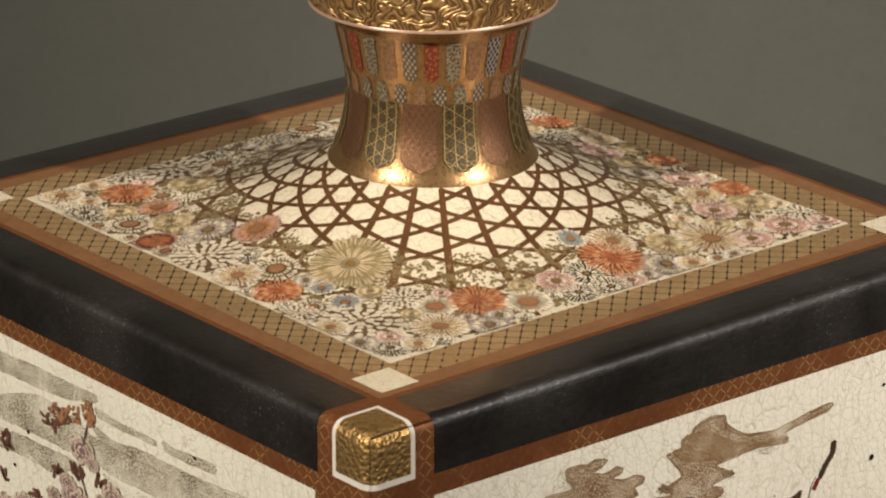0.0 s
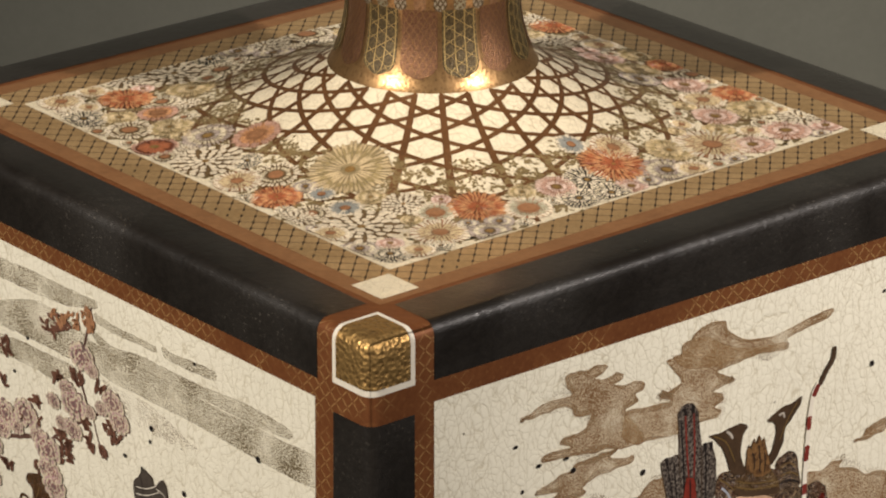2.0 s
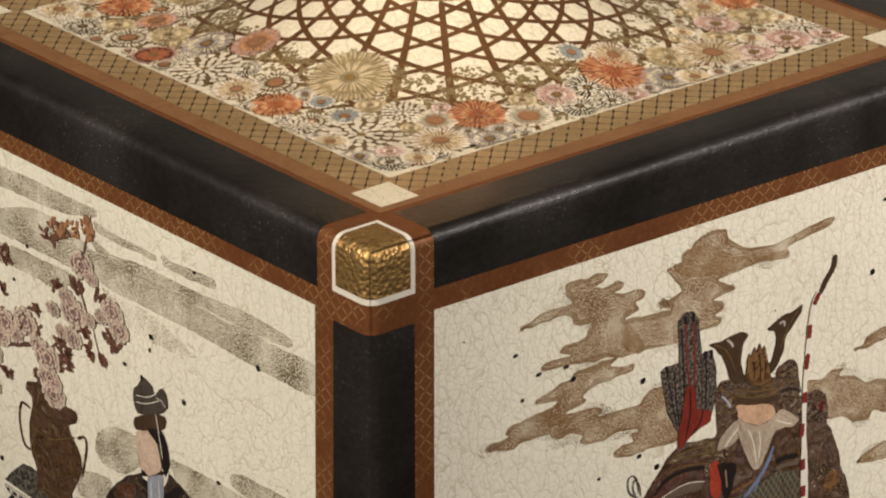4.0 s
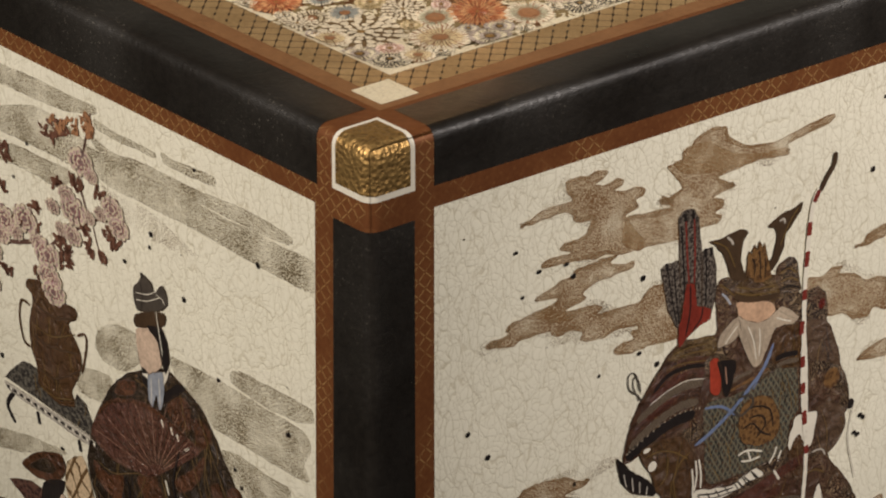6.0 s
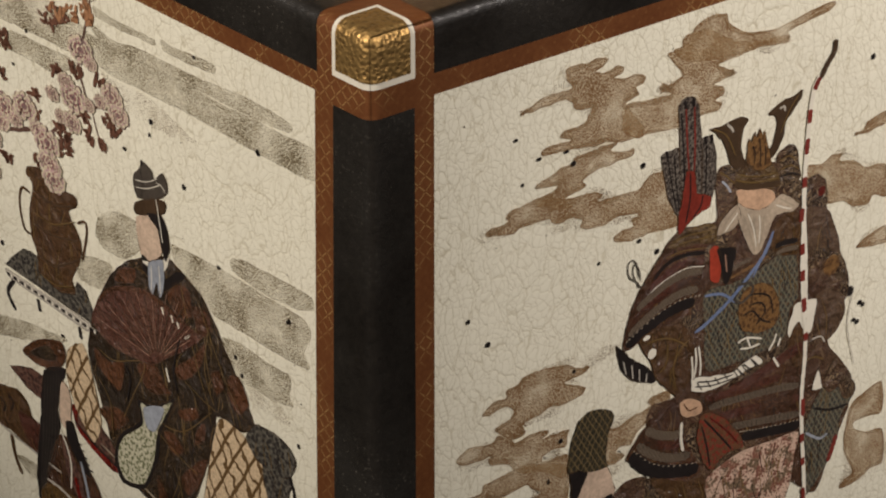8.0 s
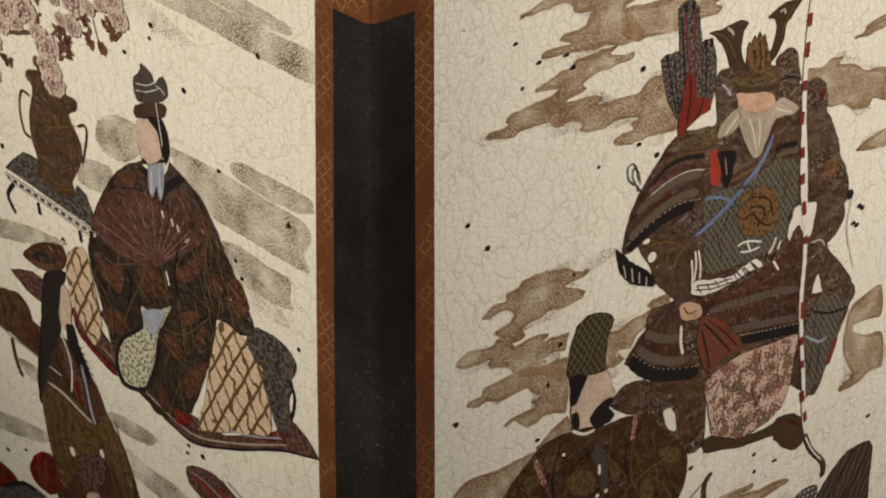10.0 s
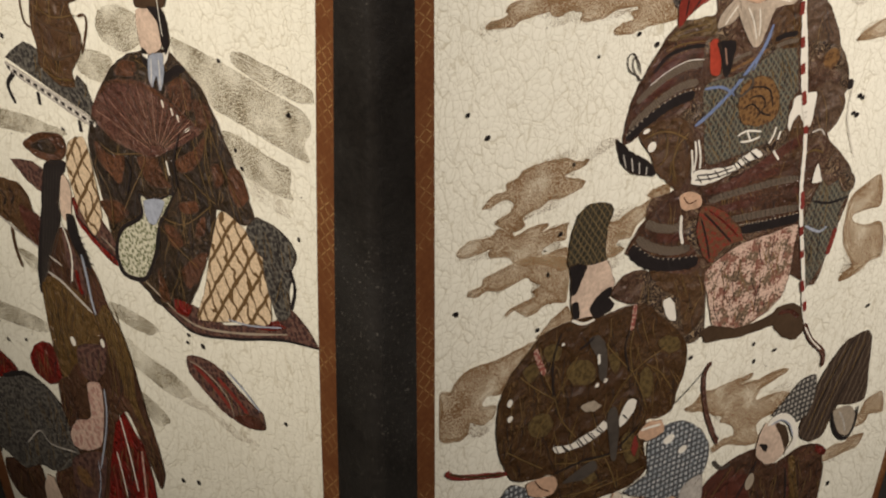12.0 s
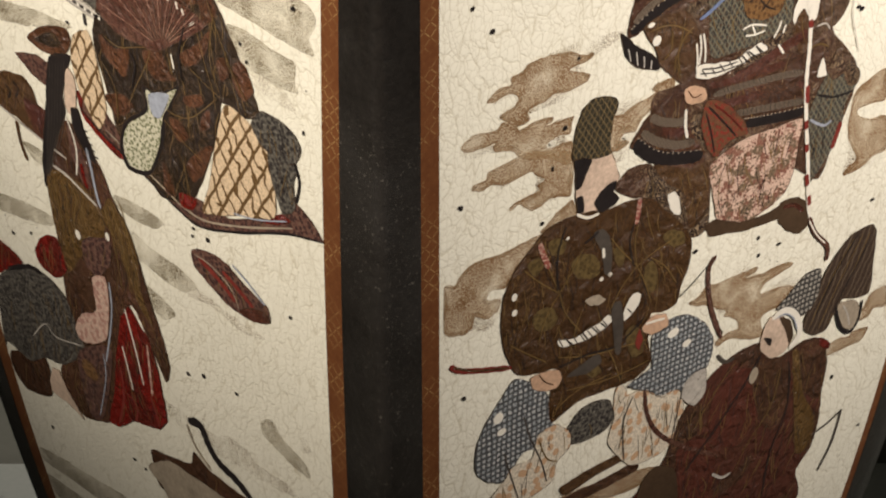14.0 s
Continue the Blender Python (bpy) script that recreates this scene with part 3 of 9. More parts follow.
part("foot", v, f, BLACK, vase, "low black foot ring")

# black bands over the four shoulder edges and down the four corners
BAND_IN, BAND_DOWN, BAND_END = 0.0500, 0.0078, 0.0476
panels = []
for k in range(4):
    def over(u, s, k=k):
        """Across the shoulder edge: s runs from the top face to the side."""
        lift = 0.00006
        reach = HALF - BAND_IN
        if s < reach:
            n, z = BAND_IN + s, 0.0
        else:
            slant = 0.0093 * (u + 0.012) / BAND_DOWN if k == 1 else 0.0      # one side's band widens
            n, z = HALF, -(s - reach) * (1 + slant)
        x, y = ((-n, u), (u, -n), (n, -u), (-u, n))[k]
        return on_box(x, y, z, lift)
    reach = HALF - BAND_IN
    ss = steps(0, reach - ROUND, 0.003) + [reach - ROUND * 0.6, reach - ROUND * 0.3, reach, reach + ROUND * 0.3, reach + ROUND * 0.6] + steps(reach + ROUND, reach + BAND_DOWN, 0.003)
    part("edge_band", *sheet(over, steps(-BAND_END, BAND_END, 0.004), ss), BLACK, vase, "worn black band over the shoulder edge")


def edge_point(s, v, lift, k):
    """Round the vertical edge of the front corner, turned to the corner k: s from -HALF.. to 0 on one side, on to the other."""
    w = half_width(-v)
    q = (HALF - abs(s)) * w / HALF
    x, y = (-w, -q) if s < 0 else (-q, -w)
    p = on_box(x, y, -v, lift)
    c, sn = ((1, 0), (0, 1), (-1, 0), (0, -1))[k]
    return Vector((c * p.x - sn * p.y, sn * p.x + c * p.y, p.z))


STRIP = 0.0070
round_steps = [-ROUND, -ROUND * 0.6, -ROUND * 0.3, 0, ROUND * 0.3, ROUND * 0.6, ROUND]
across = [-STRIP, -0.0045] + round_steps + [0.0045, STRIP]
for k in range(4):
    part("corner_band", *sheet(lambda s, v: edge_point(s * (1 + (2.2 * max(0.0, v - 0.01) if k == 0 and s < 0 else 0)), v, 0.00006, k), across, steps(0.0112, -BASE_Z - 0.01, 0.004)), BLACK, vase, "worn black band down the corner")

# the four cream side panels and the floral top panel
def panel_edges(k, v):
    """Where the side panel k begins and ends at a depth: the hand-painted borders are not quite even."""
    drift = 0.0155 * max(0.0, min(v, 0.15) - 0.010)
    return (-(0.0471 - drift), 0.0470) if k == 0 else (-0.0476, 0.0490) if k == 1 else (-PANEL, PANEL)


for k in range(4):
    def lay(s, v, k=k):
        a, b = panel_edges(k, v)
        u = a + (b - a) * s
        slant = 0.0091 * (u + 0.0415) if k == 1 else 0.0
        return on_face(k, u, v + slant * max(0.0, 1 - (v - SIDE_BORDER) / 0.02), 0.00004)
    panels.append(part("side_panel", *sheet(lay, steps(0, 1, 0.05), steps(SIDE_BORDER, -BASE_Z - 0.02, 0.004)), CREAM, vase, "cream crackle-glazed panel with a painted scene"))
top_panel = patch("top_panel", "top", -INNER, INNER, -INNER, INNER, TOPCREAM, vase, 0.00004, 0.0015, "cream panel with a lattice and chrysanthemums")


def at_corner(p, k):
    c, sn = ((1, 0), (0, 1), (-1, 0), (0, -1))[k]
    return Vector((c * p.x - sn * p.y, sn * p.x + c * p.y, p.z))


def cap_sheet(a, d, lift, k):
    """The three small squares round the corner k: from a to the edge on the top, and down to the depth d on both sides."""
    fs = [-HALF + t for t in (0, 0.0004, 0.0008, 0.0013, ROUND)] + steps(-HALF + ROUND, -a, 0.002)[1:]
    ds = [0, 0.0004, 0.0008, 0.0013, ROUND] + steps(ROUND, d, 0.002)[1:]
    return join(sheet(lambda x, y: at_corner(on_box(x, y, 0.0, lift), k), fs, fs),
                sheet(lambda y, v: at_corner(on_box(-HALF, y, -v, lift), k), fs, ds),
                sheet(lambda x, v: at_corner(on_box(x, -HALF, -v, lift), k), fs, ds))


for k in range(4):
    rim = part("cap_border", *weld(*cap_sheet(CAP, CAPD, 0.00006, k)), WHITE, vase, "white enamel line round the corner cap")
    part("corner_cap", *weld(*cap_sheet(CAP + 0.0008, CAPD - 0.0009, 0.00018, k)), CAPGOLD, rim, "gold relief corner cap")
    v, f = sheet(lambda x, y: at_corner(on_box(x, y, 0.0, 0.00006), k), steps(-0.0477, -0.0417, 0.002), steps(-0.0477, -0.0417, 0.002))
    part("corner_square", v, f, TOPCREAM, vase, "small cream square at the corner of the border")


def lathe(profile, turns=96):
    return sheet(lambda a, i: Vector((profile[i][0] * math.cos(a), profile[i][0] * math.sin(a), TOP + profile[i][1])),
                 [math.tau * k / turns for k in range(turns + 1)], list(range(len(profile))))


def curve_points(pts, n):
    """Points along a smooth curve through pts."""
    out = []
    for i in range(len(pts) - 1):
        p0, p1, p2, p3 = pts[max(i - 1, 0)], pts[i], pts[i + 1], pts[min(i + 2, len(pts) - 1)]
        for j in range(n):
            t = j / n
            out.append(tuple(0.5 * (2 * b + (c - a) * t + (2 * a - 5 * b + 4 * c - d) * t * t + (3 * b - a - 3 * c + d) * t ** 3) for a, b, c, d in zip(p0, p1, p2, p3)))
    return out + [tuple(pts[-1])]


# rust border with a knotted net between the top panel and the black bands
for k in range(4):
    def strip(u, n, k=k):
        return on_box(*((-n, u), (u, -n), (n, -u), (-u, n))[k], 0.0, 0.00003)
    MID = INNER + 0.64 * (0.0490 - INNER)
    reach = INNER if k % 2 else MID
    part("top_border", *sheet(strip, steps(-reach, reach, 0.003), steps(INNER, MID, 0.002)), TOP_RUST, vase, "dull gold border with a net of dark knots")
    reach = MID if k % 2 else 0.0490
    part("border_edge", *sheet(strip, steps(-reach, reach, 0.003), steps(MID, 0.0490, 0.002)), RIM_RUST, vase, "plain rust-brown edge")


NECK = curve_points([(0.0162, 0.0070), (0.0150, 0.0080), (0.0139, 0.0096), (0.0129, 0.0122), (0.0122, 0.0150), (0.0119, 0.0182), (0.0122, 0.0215), (0.0128, 0.0245), (0.0136, 0.0282), (0.0140, 0.0302)], 8)
neck = part("neck", *lathe(NECK), NECKGOLD, vase, "waisted gold neck with lappet panels")
ring = curve_points([(0.0140, 0.0302), (0.0152, 0.0304), (0.0169, 0.0308), (0.0171, 0.0310), (0.0170, 0.0313)], 6)
part("neck_ring", *lathe(ring), ROSE, vase, "pale ring under the bulb")
bulb = curve_points([(0.0170, 0.0313), (0.0182, 0.0340), (0.0192, 0.0370), (0.0188, 0.0410), (0.0165, 0.0450), (0.0135, 0.0480), (0.0128, 0.0510), (0.0122, 0.0510), (0.0112, 0.0480)], 8)
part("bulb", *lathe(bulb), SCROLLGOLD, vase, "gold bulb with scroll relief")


# ---------------------------------------------------------------- paint on the neck
def on_neck(angle, z, lift):
    for (r0, z0), (r1, z1) in zip(NECK, NECK[1:]):
        if z0 <= z <= z1:
            r = r0 + (r1 - r0) * (z - z0) / (z1 - z0)
            break
    else:
        r = NECK[-1][0]
    return Vector(((r + lift) * math.cos(angle), (r + lift) * math.sin(angle), TOP + z))


def lappet(name, middle, half, z0, z1, mat, parent, lift, round_top=0.0):
    """An upright panel on the neck with a rounded lower end."""
    n = 14
    verts, faces = [], []
    for j in range(n + 1):
        t = j / n
        z = z0 + (z1 - z0) * t
        low = min(1.0, t / 0.22)
        wide = half * math.sqrt(max(0.02, 1 - (1 - low) ** 2))
        if round_top and t > 1 - round_top:
            k = (t - 1 + round_top) / round_top
            wide = half * math.sqrt(max(0.02, 1 - k * k))
        for i in range(7):
            verts.append(on_neck(middle + wide * (i / 3 - 1), z, lift))
    for j in range(n):
        for i in range(6):
            faces.append((j * 7 + i, j * 7 + i + 1, (j + 1) * 7 + i + 1, (j + 1) * 7 + i))
    ob = part(name, verts, faces, mat, parent)
    uv = ob.data.uv_layers.new(name="UVMap")
    for loop in ob.data.loops:
        i, j = loop.vertex_index % 7, loop.vertex_index // 7
        uv.data[loop.index].uv = ((i / 3 - 1) * half * 13.0, (z0 + (z1 - z0) * j / n) * 1000)
    return ob


NECKPINK = patterned("rose_bronze_panel", (0.20, 0.10, 0.055), (0.27, 0.15, 0.06), "lattice", 1.1, 0.12)
NECKDARK = patterned("dark_panel_with_gold_hexagons", (0.065, 0.046, 0.02), (0.36, 0.25, 0.09), "hexes", 1.5, 0.10, (0.10, 0.07, 0.03))
NECKRED = patterned("red_panel_with_gilt_dots", (0.23, 0.05, 0.026), (0.36, 0.15, 0.06), "spots", 0.6, 0.25)
NECKSILVER = patterned("silver_panel_with_dark_net", (0.34, 0.29, 0.21), (0.10, 0.065, 0.03), "lattice", 0.8, 0.34)
NECKTEAL = patterned("grey_green_panel", (0.26, 0.23, 0.15), (0.13, 0.08, 0.035), "spots", 0.5, 0.36)
NECKTAN = patterned("tan_panel", (0.29, 0.16, 0.08), (0.22, 0.11, 0.05), "spots", 0.9, 0.25)
NECKBLACK = patterned("black_and_white_panel", (0.035, 0.03, 0.035), (0.40, 0.35, 0.28), "lattice", 0.8, 0.26)
for m in (NECKPINK, NECKDARK, NECKRED, NECKSILVER, NECKTEAL, NECKTAN, NECKBLACK):
    m.node_tree.nodes["Principled BSDF"].inputs["Metallic"].default_value = 0.45
    m.node_tree.nodes["Principled BSDF"].inputs["Roughness"].default_value = 0.34
NECKPINK.node_tree.nodes["Principled BSDF"].inputs["Metallic"].default_value = 0.75
FRONT = radians(-129.6)
for i in range(14):
    a = FRONT + radians(-8.5) + math.tau * i / 14
    lappet("lappet_rim", a, radians(12.4), 0.0097, 0.0196, NECKGOLD, neck, 0.00006)
    lappet("lappet", a, radians(11.4), 0.0102, 0.0194, NECKDARK if i % 2 else NECKPINK, neck, 0.00016)
row = [NECKRED, NECKTEAL, NECKTAN, NECKBLACK, NECKRED, NECKSILVER, NECKTAN, NECKBLACK, NECKSILVER, NECKTAN, NECKRED, NECKTEAL, NECKTAN, NECKSILVER]
small = [NECKSILVER, NECKTEAL, NECKSILVER, NECKTAN]
for i in range(28):
    a = FRONT + radians(-0.9) + math.tau * i / 28
    lappet("upper_lappet", a, radians(4.3), 0.0226, 0.0285, row[i % 14], neck, 0.00012)
    lappet("small_lappet", a + radians(5.5), radians(4.1), 0.0192, 0.0223, small[i % 4], neck, 0.00012, 0.5)


# ---------------------------------------------------------------- paint on the side panels
made = [0]
STIFF = {"painted_arrow", "painted_table", "table_edge", "painted_quiver", "painted_skirt", "skirt_band", "painted_mat", "helmet_crest", "painted_scarf", "painted_lining"}
FOLDED = {OCHREBROWN, GREYBROWN, DULLRED, ROBE, OLIVE, BROWNROBE, MAROON, JARBROWN, REDPAINT, MAUVE, GREYCLOTH, PEACH, MAIL, STRIPES, PINKFLORAL}


def closed(pts, n=5, straight=0.0):
    """A ring through pts: smooth, or partly straight from point to point."""
    out, k = [], len(pts)
    for i in range(k):
        p0, p1, p2, p3 = pts[i - 1], pts[i], pts[(i + 1) % k], pts[(i + 2) % k]
        for j in range(n):
            t = j / n
            soft = [0.5 * (2 * b + (c - a) * t + (2 * a - 5 * b + 4 * c - d) * t * t + (3 * b - a - 3 * c + d) * t ** 3) for a, b, c, d in zip(p0, p1, p2, p3)]
            out.append(tuple(q * (1 - straight) + straight * (b + (c - b) * t) for q, b, c in zip(soft, p1, p2)))
    return out


def painted(name, face, layer, mat, bm):
    """Lays a flat bmesh (millimetres along and down the face) on the panel as a thin coat."""
    made[0] += 1
    lift = 0.00005 + layer * 0.000022 + made[0] * 1.2e-7
    lo, hi = min(v.co.y for v in bm.verts), max(v.co.y for v in bm.verts)
    level = math.ceil(lo / 4) * 4
    while level < hi:
        bmesh.ops.bisect_plane(bm, geom=bm.verts[:] + bm.edges[:] + bm.faces[:], plane_co=(0, level, 0), plane_no=(0, 1, 0))
        level += 4
    bmesh.ops.triangulate(bm, faces=bm.faces[:])
    uv = bm.loops.layers.uv.new("UVMap")
    flat = {v: (v.co.x, v.co.y) for v in bm.verts}
    for f in bm.faces:
        for loop in f.loops:
            loop[uv].uv = flat[loop.vert]
    for v in bm.verts:
        u = min(max(v.co.x, -46.9), 46.9)
        v.co = on_face(face, u / 1000, v.co.y / 1000, lift)
    bmesh.ops.recalc_face_normals(bm, faces=bm.faces[:])
    mesh = bpy.data.meshes.new(name)
    bm.to_mesh(mesh)
    bm.free()
    mesh.materials.append(mat)
    ob = new(name, mesh)
    ob.parent = panels[face]
    return ob


def wavy(ring, layer):
    """A ring with the small unevenness of a brush."""
    return [(x + 0.16 * noise.noise((x * 0.9, y * 0.9, 3.1 + layer)) + 0.07 * noise.noise((x * 3, y * 3, 7.7)),
             y + 0.16 * noise.noise((x * 0.9, y * 0.9, 9.3 + layer)) + 0.07 * noise.noise((x * 3, y * 3, 1.7))) for x, y in ring]


def rim(name, face, layer, mat, ring, breadth):
    """A line along a ring: breadth(i, x, y) gives how far it reaches outwards and inwards."""
    side = 1 if sum(a[0] * b[1] - a[1] * b[0] for a, b in zip(ring, ring[1:] + ring[:1])) > 0 else -1
    bm = bmesh.new()
    edge = []
    for i, p in enumerate(ring):
        a, b = ring[i - 1], ring[(i + 1) % len(ring)]
        dx, dy = b[0] - a[0], b[1] - a[1]
        d = math.hypot(dx, dy) or 1e-6
        out, into = breadth(i, *p)
        out, into = out * side, into * side
        edge.append((bm.verts.new((p[0] + dy / d * out, p[1] - dx / d * out, 0)), bm.verts.new((p[0] - dy / d * into, p[1] + dx / d * into, 0))))
    for (a, b), (c, d) in zip(edge, edge[1:] + edge[:1]):
        bm.faces.new((a, c, d, b))
    painted(name, face, layer, mat, bm)


def fill(name, face, layer, mat, ring):
    bm = bmesh.new()
    bm.faces.new([bm.verts.new((x, y, 0)) for x, y in ring])
    return painted(name, face, layer, mat, bm)


clouds = []


def cloud(name, face, layer, mat, pts):
    """A stippled cloud; its edge follows once all clouds are there."""
    ring = wavy(closed(pts, 6, 0.15), layer)
    fill(name, face, layer, mat, ring)
    clouds.append((face, layer, ring))


def cloud_edges():
    """A browner edge and loose dots beyond it, where no other cloud adjoins."""
    for face, layer, ring in clouds:
        others = [r for f, l, r in clouds if f == face and r is not ring]

        def free(x, y):
            return 0.0 if any(within(x, y, r) for r in others) else 1.0
        rim("cloud_edge", face, layer + 0.4, CLOUDRIM, ring, lambda i, x, y: (0.02 * free(x, y), free(x, y) * max(0.08, 0.5 + 0.9 * noise.noise((x * 0.22, y * 0.22, 4.0)))))
        rim("cloud_stipple", face, layer - 0.4, SPARSE, ring, lambda i, x, y: (max(0.0, 3.0 * noise.noise((x * 0.16, y * 0.16, 8.0)) - 0.2), 0.1))


def shape(name, face, layer, mat, pts):
    """A painted patch with a smooth outline through pts."""
    ring = wavy(closed(pts, 6, 0.9 if name in STIFF else 0.28), layer)
    ob = fill(name, face, layer, mat, ring)
    if mat is not MIST and mat is not SPARSE:
        rim("brush_outline", face, layer + 0.5, JARDARK, ring, lambda i, x, y: (0.032 + 0.024 * math.sin(0.7 * i + x),) * 2)
        if mat in FOLDED:
            folds(face, layer, mat, ring)
    return ob


def within(x, y, ring):
    odd = False
    for (x0, y0), (x1, y1) in zip(ring, ring[1:] + ring[:1]):
        if (y0 > y) != (y1 > y) and x < (x1 - x0) * (y - y0) / (y1 - y0) + x0:
            odd = not odd
    return odd


def folds(face, layer, mat, ring):
    """Fine brush lines that fall through a painted cloth from its upper to its lower edge, gilt and dark."""
    lo_x, hi_x = min(p[0] for p in ring), max(p[0] for p in ring)
    lo, hi = min(p[1] for p in ring), max(p[1] for p in ring)
    if hi - lo < 4.5 or hi_x - lo_x < 2.5:
        return
    rng = random.Random(round(lo_x * 10) + round(lo * 7))
    for paint, count in ((DARK, 0.75), (GOLDLINE, 0.8)):
        bm = bmesh.new()
        n = 0
        for i in range(int(count * (hi_x - lo_x) * (hi - lo) / 9) + 3):
            x, y = rng.uniform(lo_x, hi_x), rng.uniform(lo, hi)
            slant, sway = rng.uniform(-0.5, 0.5), rng.uniform(-0.6, 0.6)
            length = rng.uniform(2.0, 7.0)
            pts = []
            for j in range(9):
                t = j / 8
                p = (x + slant * length * t + sway * math.sin(t * 3), y + length * t)
                if not within(p[0] - 0.2, p[1], ring) or not within(p[0] + 0.2, p[1], ring):
                    break
                pts.append(p)
            if len(pts) < 4:
                continue
            for j in range(len(pts) - 1):
                w0, w1 = (0.062 * math.sin(math.pi * (k + 0.3) / (len(pts) - 0.4)) + 0.015 for k in (j, j + 1))
                (ax, ay), (bx, by) = pts[j], pts[j + 1]
                bm.faces.new([bm.verts.new(q) for q in ((ax - w0, ay, 0), (ax + w0, ay, 0), (bx + w1, by, 0), (bx - w1, by, 0))])
            n += 1
        if n:
            painted("fold_line", face, layer + 0.35, paint, bm)
        else:
            bm.free()


def ribbon(pts, width):
    """The two edges of a brush stroke that tapers at its ends."""
    line = curve_points(pts, 8)
    left, right = [], []
    for i, p in enumerate(line):
        a, b = line[max(i - 1, 0)], line[min(i + 1, len(line) - 1)]
        dx, dy = b[0] - a[0], b[1] - a[1]
        d = math.hypot(dx, dy) or 1e-6
        t = i / (len(line) - 1)
        w = width / 2 * min(1.0, 0.45 + 6 * min(t, 1 - t)) * (1 + 0.12 * math.sin(i * 2.3 + p[0]))
        left.append((p[0] - dy / d * w, p[1] + dx / d * w))
        right.append((p[0] + dy / d * w, p[1] - dx / d * w))
    return left, right


def stroke(name, face, layer, mat, width, pts):
    left, right = ribbon(pts, width)
    bm = bmesh.new()
    a = [bm.verts.new((*p, 0)) for p in left]
    b = [bm.verts.new((*p, 0)) for p in right]
    for i in range(len(a) - 1):
        bm.faces.new((a[i], a[i + 1], b[i + 1], b[i]))
    return painted(name, face, layer, mat, bm)


def oval(name, face, layer, mat, u, v, ru, rv):
    bm = bmesh.new()
    bm.faces.new([bm.verts.new((u + ru * math.cos(a), v + rv * math.sin(a), 0)) for a in (math.tau * i / 20 for i in range(20))])
    return painted(name, face, layer, mat, bm)


def along(pts, f):
    """The point at a share f of the way along a smooth line."""
    line = curve_points(pts, 8)
    k = f * (len(line) - 1)
    i = min(int(k), len(line) - 2)
    return tuple(p + (q - p) * (k - i) for p, q in zip(line[i], line[i + 1]))


def beads(name, face, layer, mat, r, count, pts):
    """A row of small dots of paint."""
    for i in range(count):
        oval(name, face, layer, mat, *along(pts, i / (count - 1)), r * 1.1, r)


def rungs(name, face, layer, mat, width, count, low, high):
    """Short lines from one line to another, as in plaiting."""
    for i in range(count):
        stroke(name, face, layer, mat, width, [along(low, i / (count - 1)), along(high, i / (count - 1))])


# the courtly scene
shape("painted_jar", 0, 4, JARBROWN, [(17.3, 43.4), (14.3, 42.6), (12.4, 44), (6.2, 44), (6, 45.5), (7.8, 46.9), (5.2, 50.3), (5.4, 53.2), (7.7, 56.9), (7.1, 59), (10.9, 60.2), (15.7, 59.1), (16.1, 56.4), (17.3, 53.7), (17.4, 50.1), (16.6, 47.2), (16.4, 45.6), (17.8, 44.8)])
stroke("jar_handle", 0, 5, JARBROWN, 0.45, [(17, 47.4), (19.1, 47.3), (19.8, 50), (19, 53.3), (17.3, 53.8)])
stroke("jar_handle", 0, 5, JARBROWN, 0.45, [(5.8, 47.9), (4, 47.1), (3.7, 48.8), (5, 53.3)])
shape("painted_table", 0, 3, GREYCLOTH, [(24.5, 61.1), (19.6, 56.8), (16.3, 56.6), (14.9, 59.5), (7.5, 59.4), (6.7, 57.1), (4.5, 57.7), (2, 62.4)])
shape("table_edge", 0, 4, SILVER, [(24.5, 61.6), (2, 62.5), (2.5, 64.1), (23.6, 62.8)])
stroke("table_leg", 0, 2, DARK, 0.8, [(22.4, 62.7), (24.4, 65.4), (22.7, 67.7)])
stroke("table_leg", 0, 2, DARK, 0.8, [(16.8, 63.6), (16.4, 65.5)])
stroke("table_leg", 0, 2, DARK, 0.8, [(6.8, 64.1), (6.5, 65.9)])
stroke("jar_line", 0, 6, JARDARK, 0.35, [(15.3, 46.8), (11, 47), (6.3, 45.6)])
stroke("jar_line", 0, 6, JARDARK, 0.3, [(16.7, 51.7), (11.8, 51.9), (6, 50.6)])
stroke("jar_line", 0, 6, JARDARK, 0.3, [(15.8, 56.3), (11.7, 56.6), (5.6, 53.2)])
shape("painted_robe", 0, 4, ROBE, [(-1.9, 52.5), (-6.4, 48.8), (-14.5, 45.3), (-18.2, 46.3), (-22.5, 48.1), (-25.6, 51.8), (-29, 56.4), (-33, 62.8), (-29.6, 65.3), (-24.8, 64.9), (-24.2, 69.1), (-19.5, 79), (-15.8, 84.7), (-9.2, 86.5), (-6.2, 84.8), (0.4, 80.6), (2.1, 75.4), (4.2, 69.9), (4.9, 66), (2.2, 58.7)])
shape("robe_medallion", 0, 5, RUSSET, [(-2.6, 53.3), (-3.9, 51), (-7.4, 49.7), (-7.3, 51.7), (-4.9, 52.9)])
shape("robe_medallion", 0, 5, RUSSET, [(-14.5, 51.2), (-16.6, 48.4), (-19.5, 48.3), (-20.2, 50.5), (-22.4, 50.6), (-18.6, 52.9), (-16, 52.6)])
shape("robe_medallion", 0, 5, RUSSET, [(-20.2, 50.5), (-23.1, 49.8), (-24.5, 51.8), (-21.4, 55), (-20.8, 52.2)])
shape("robe_medallion", 0, 5, RUSSET, [(3.3, 65.8), (0.2, 66.7), (-3.8, 65.6), (-2.5, 70.3), (0.2, 69.8), (2.8, 68.3)])
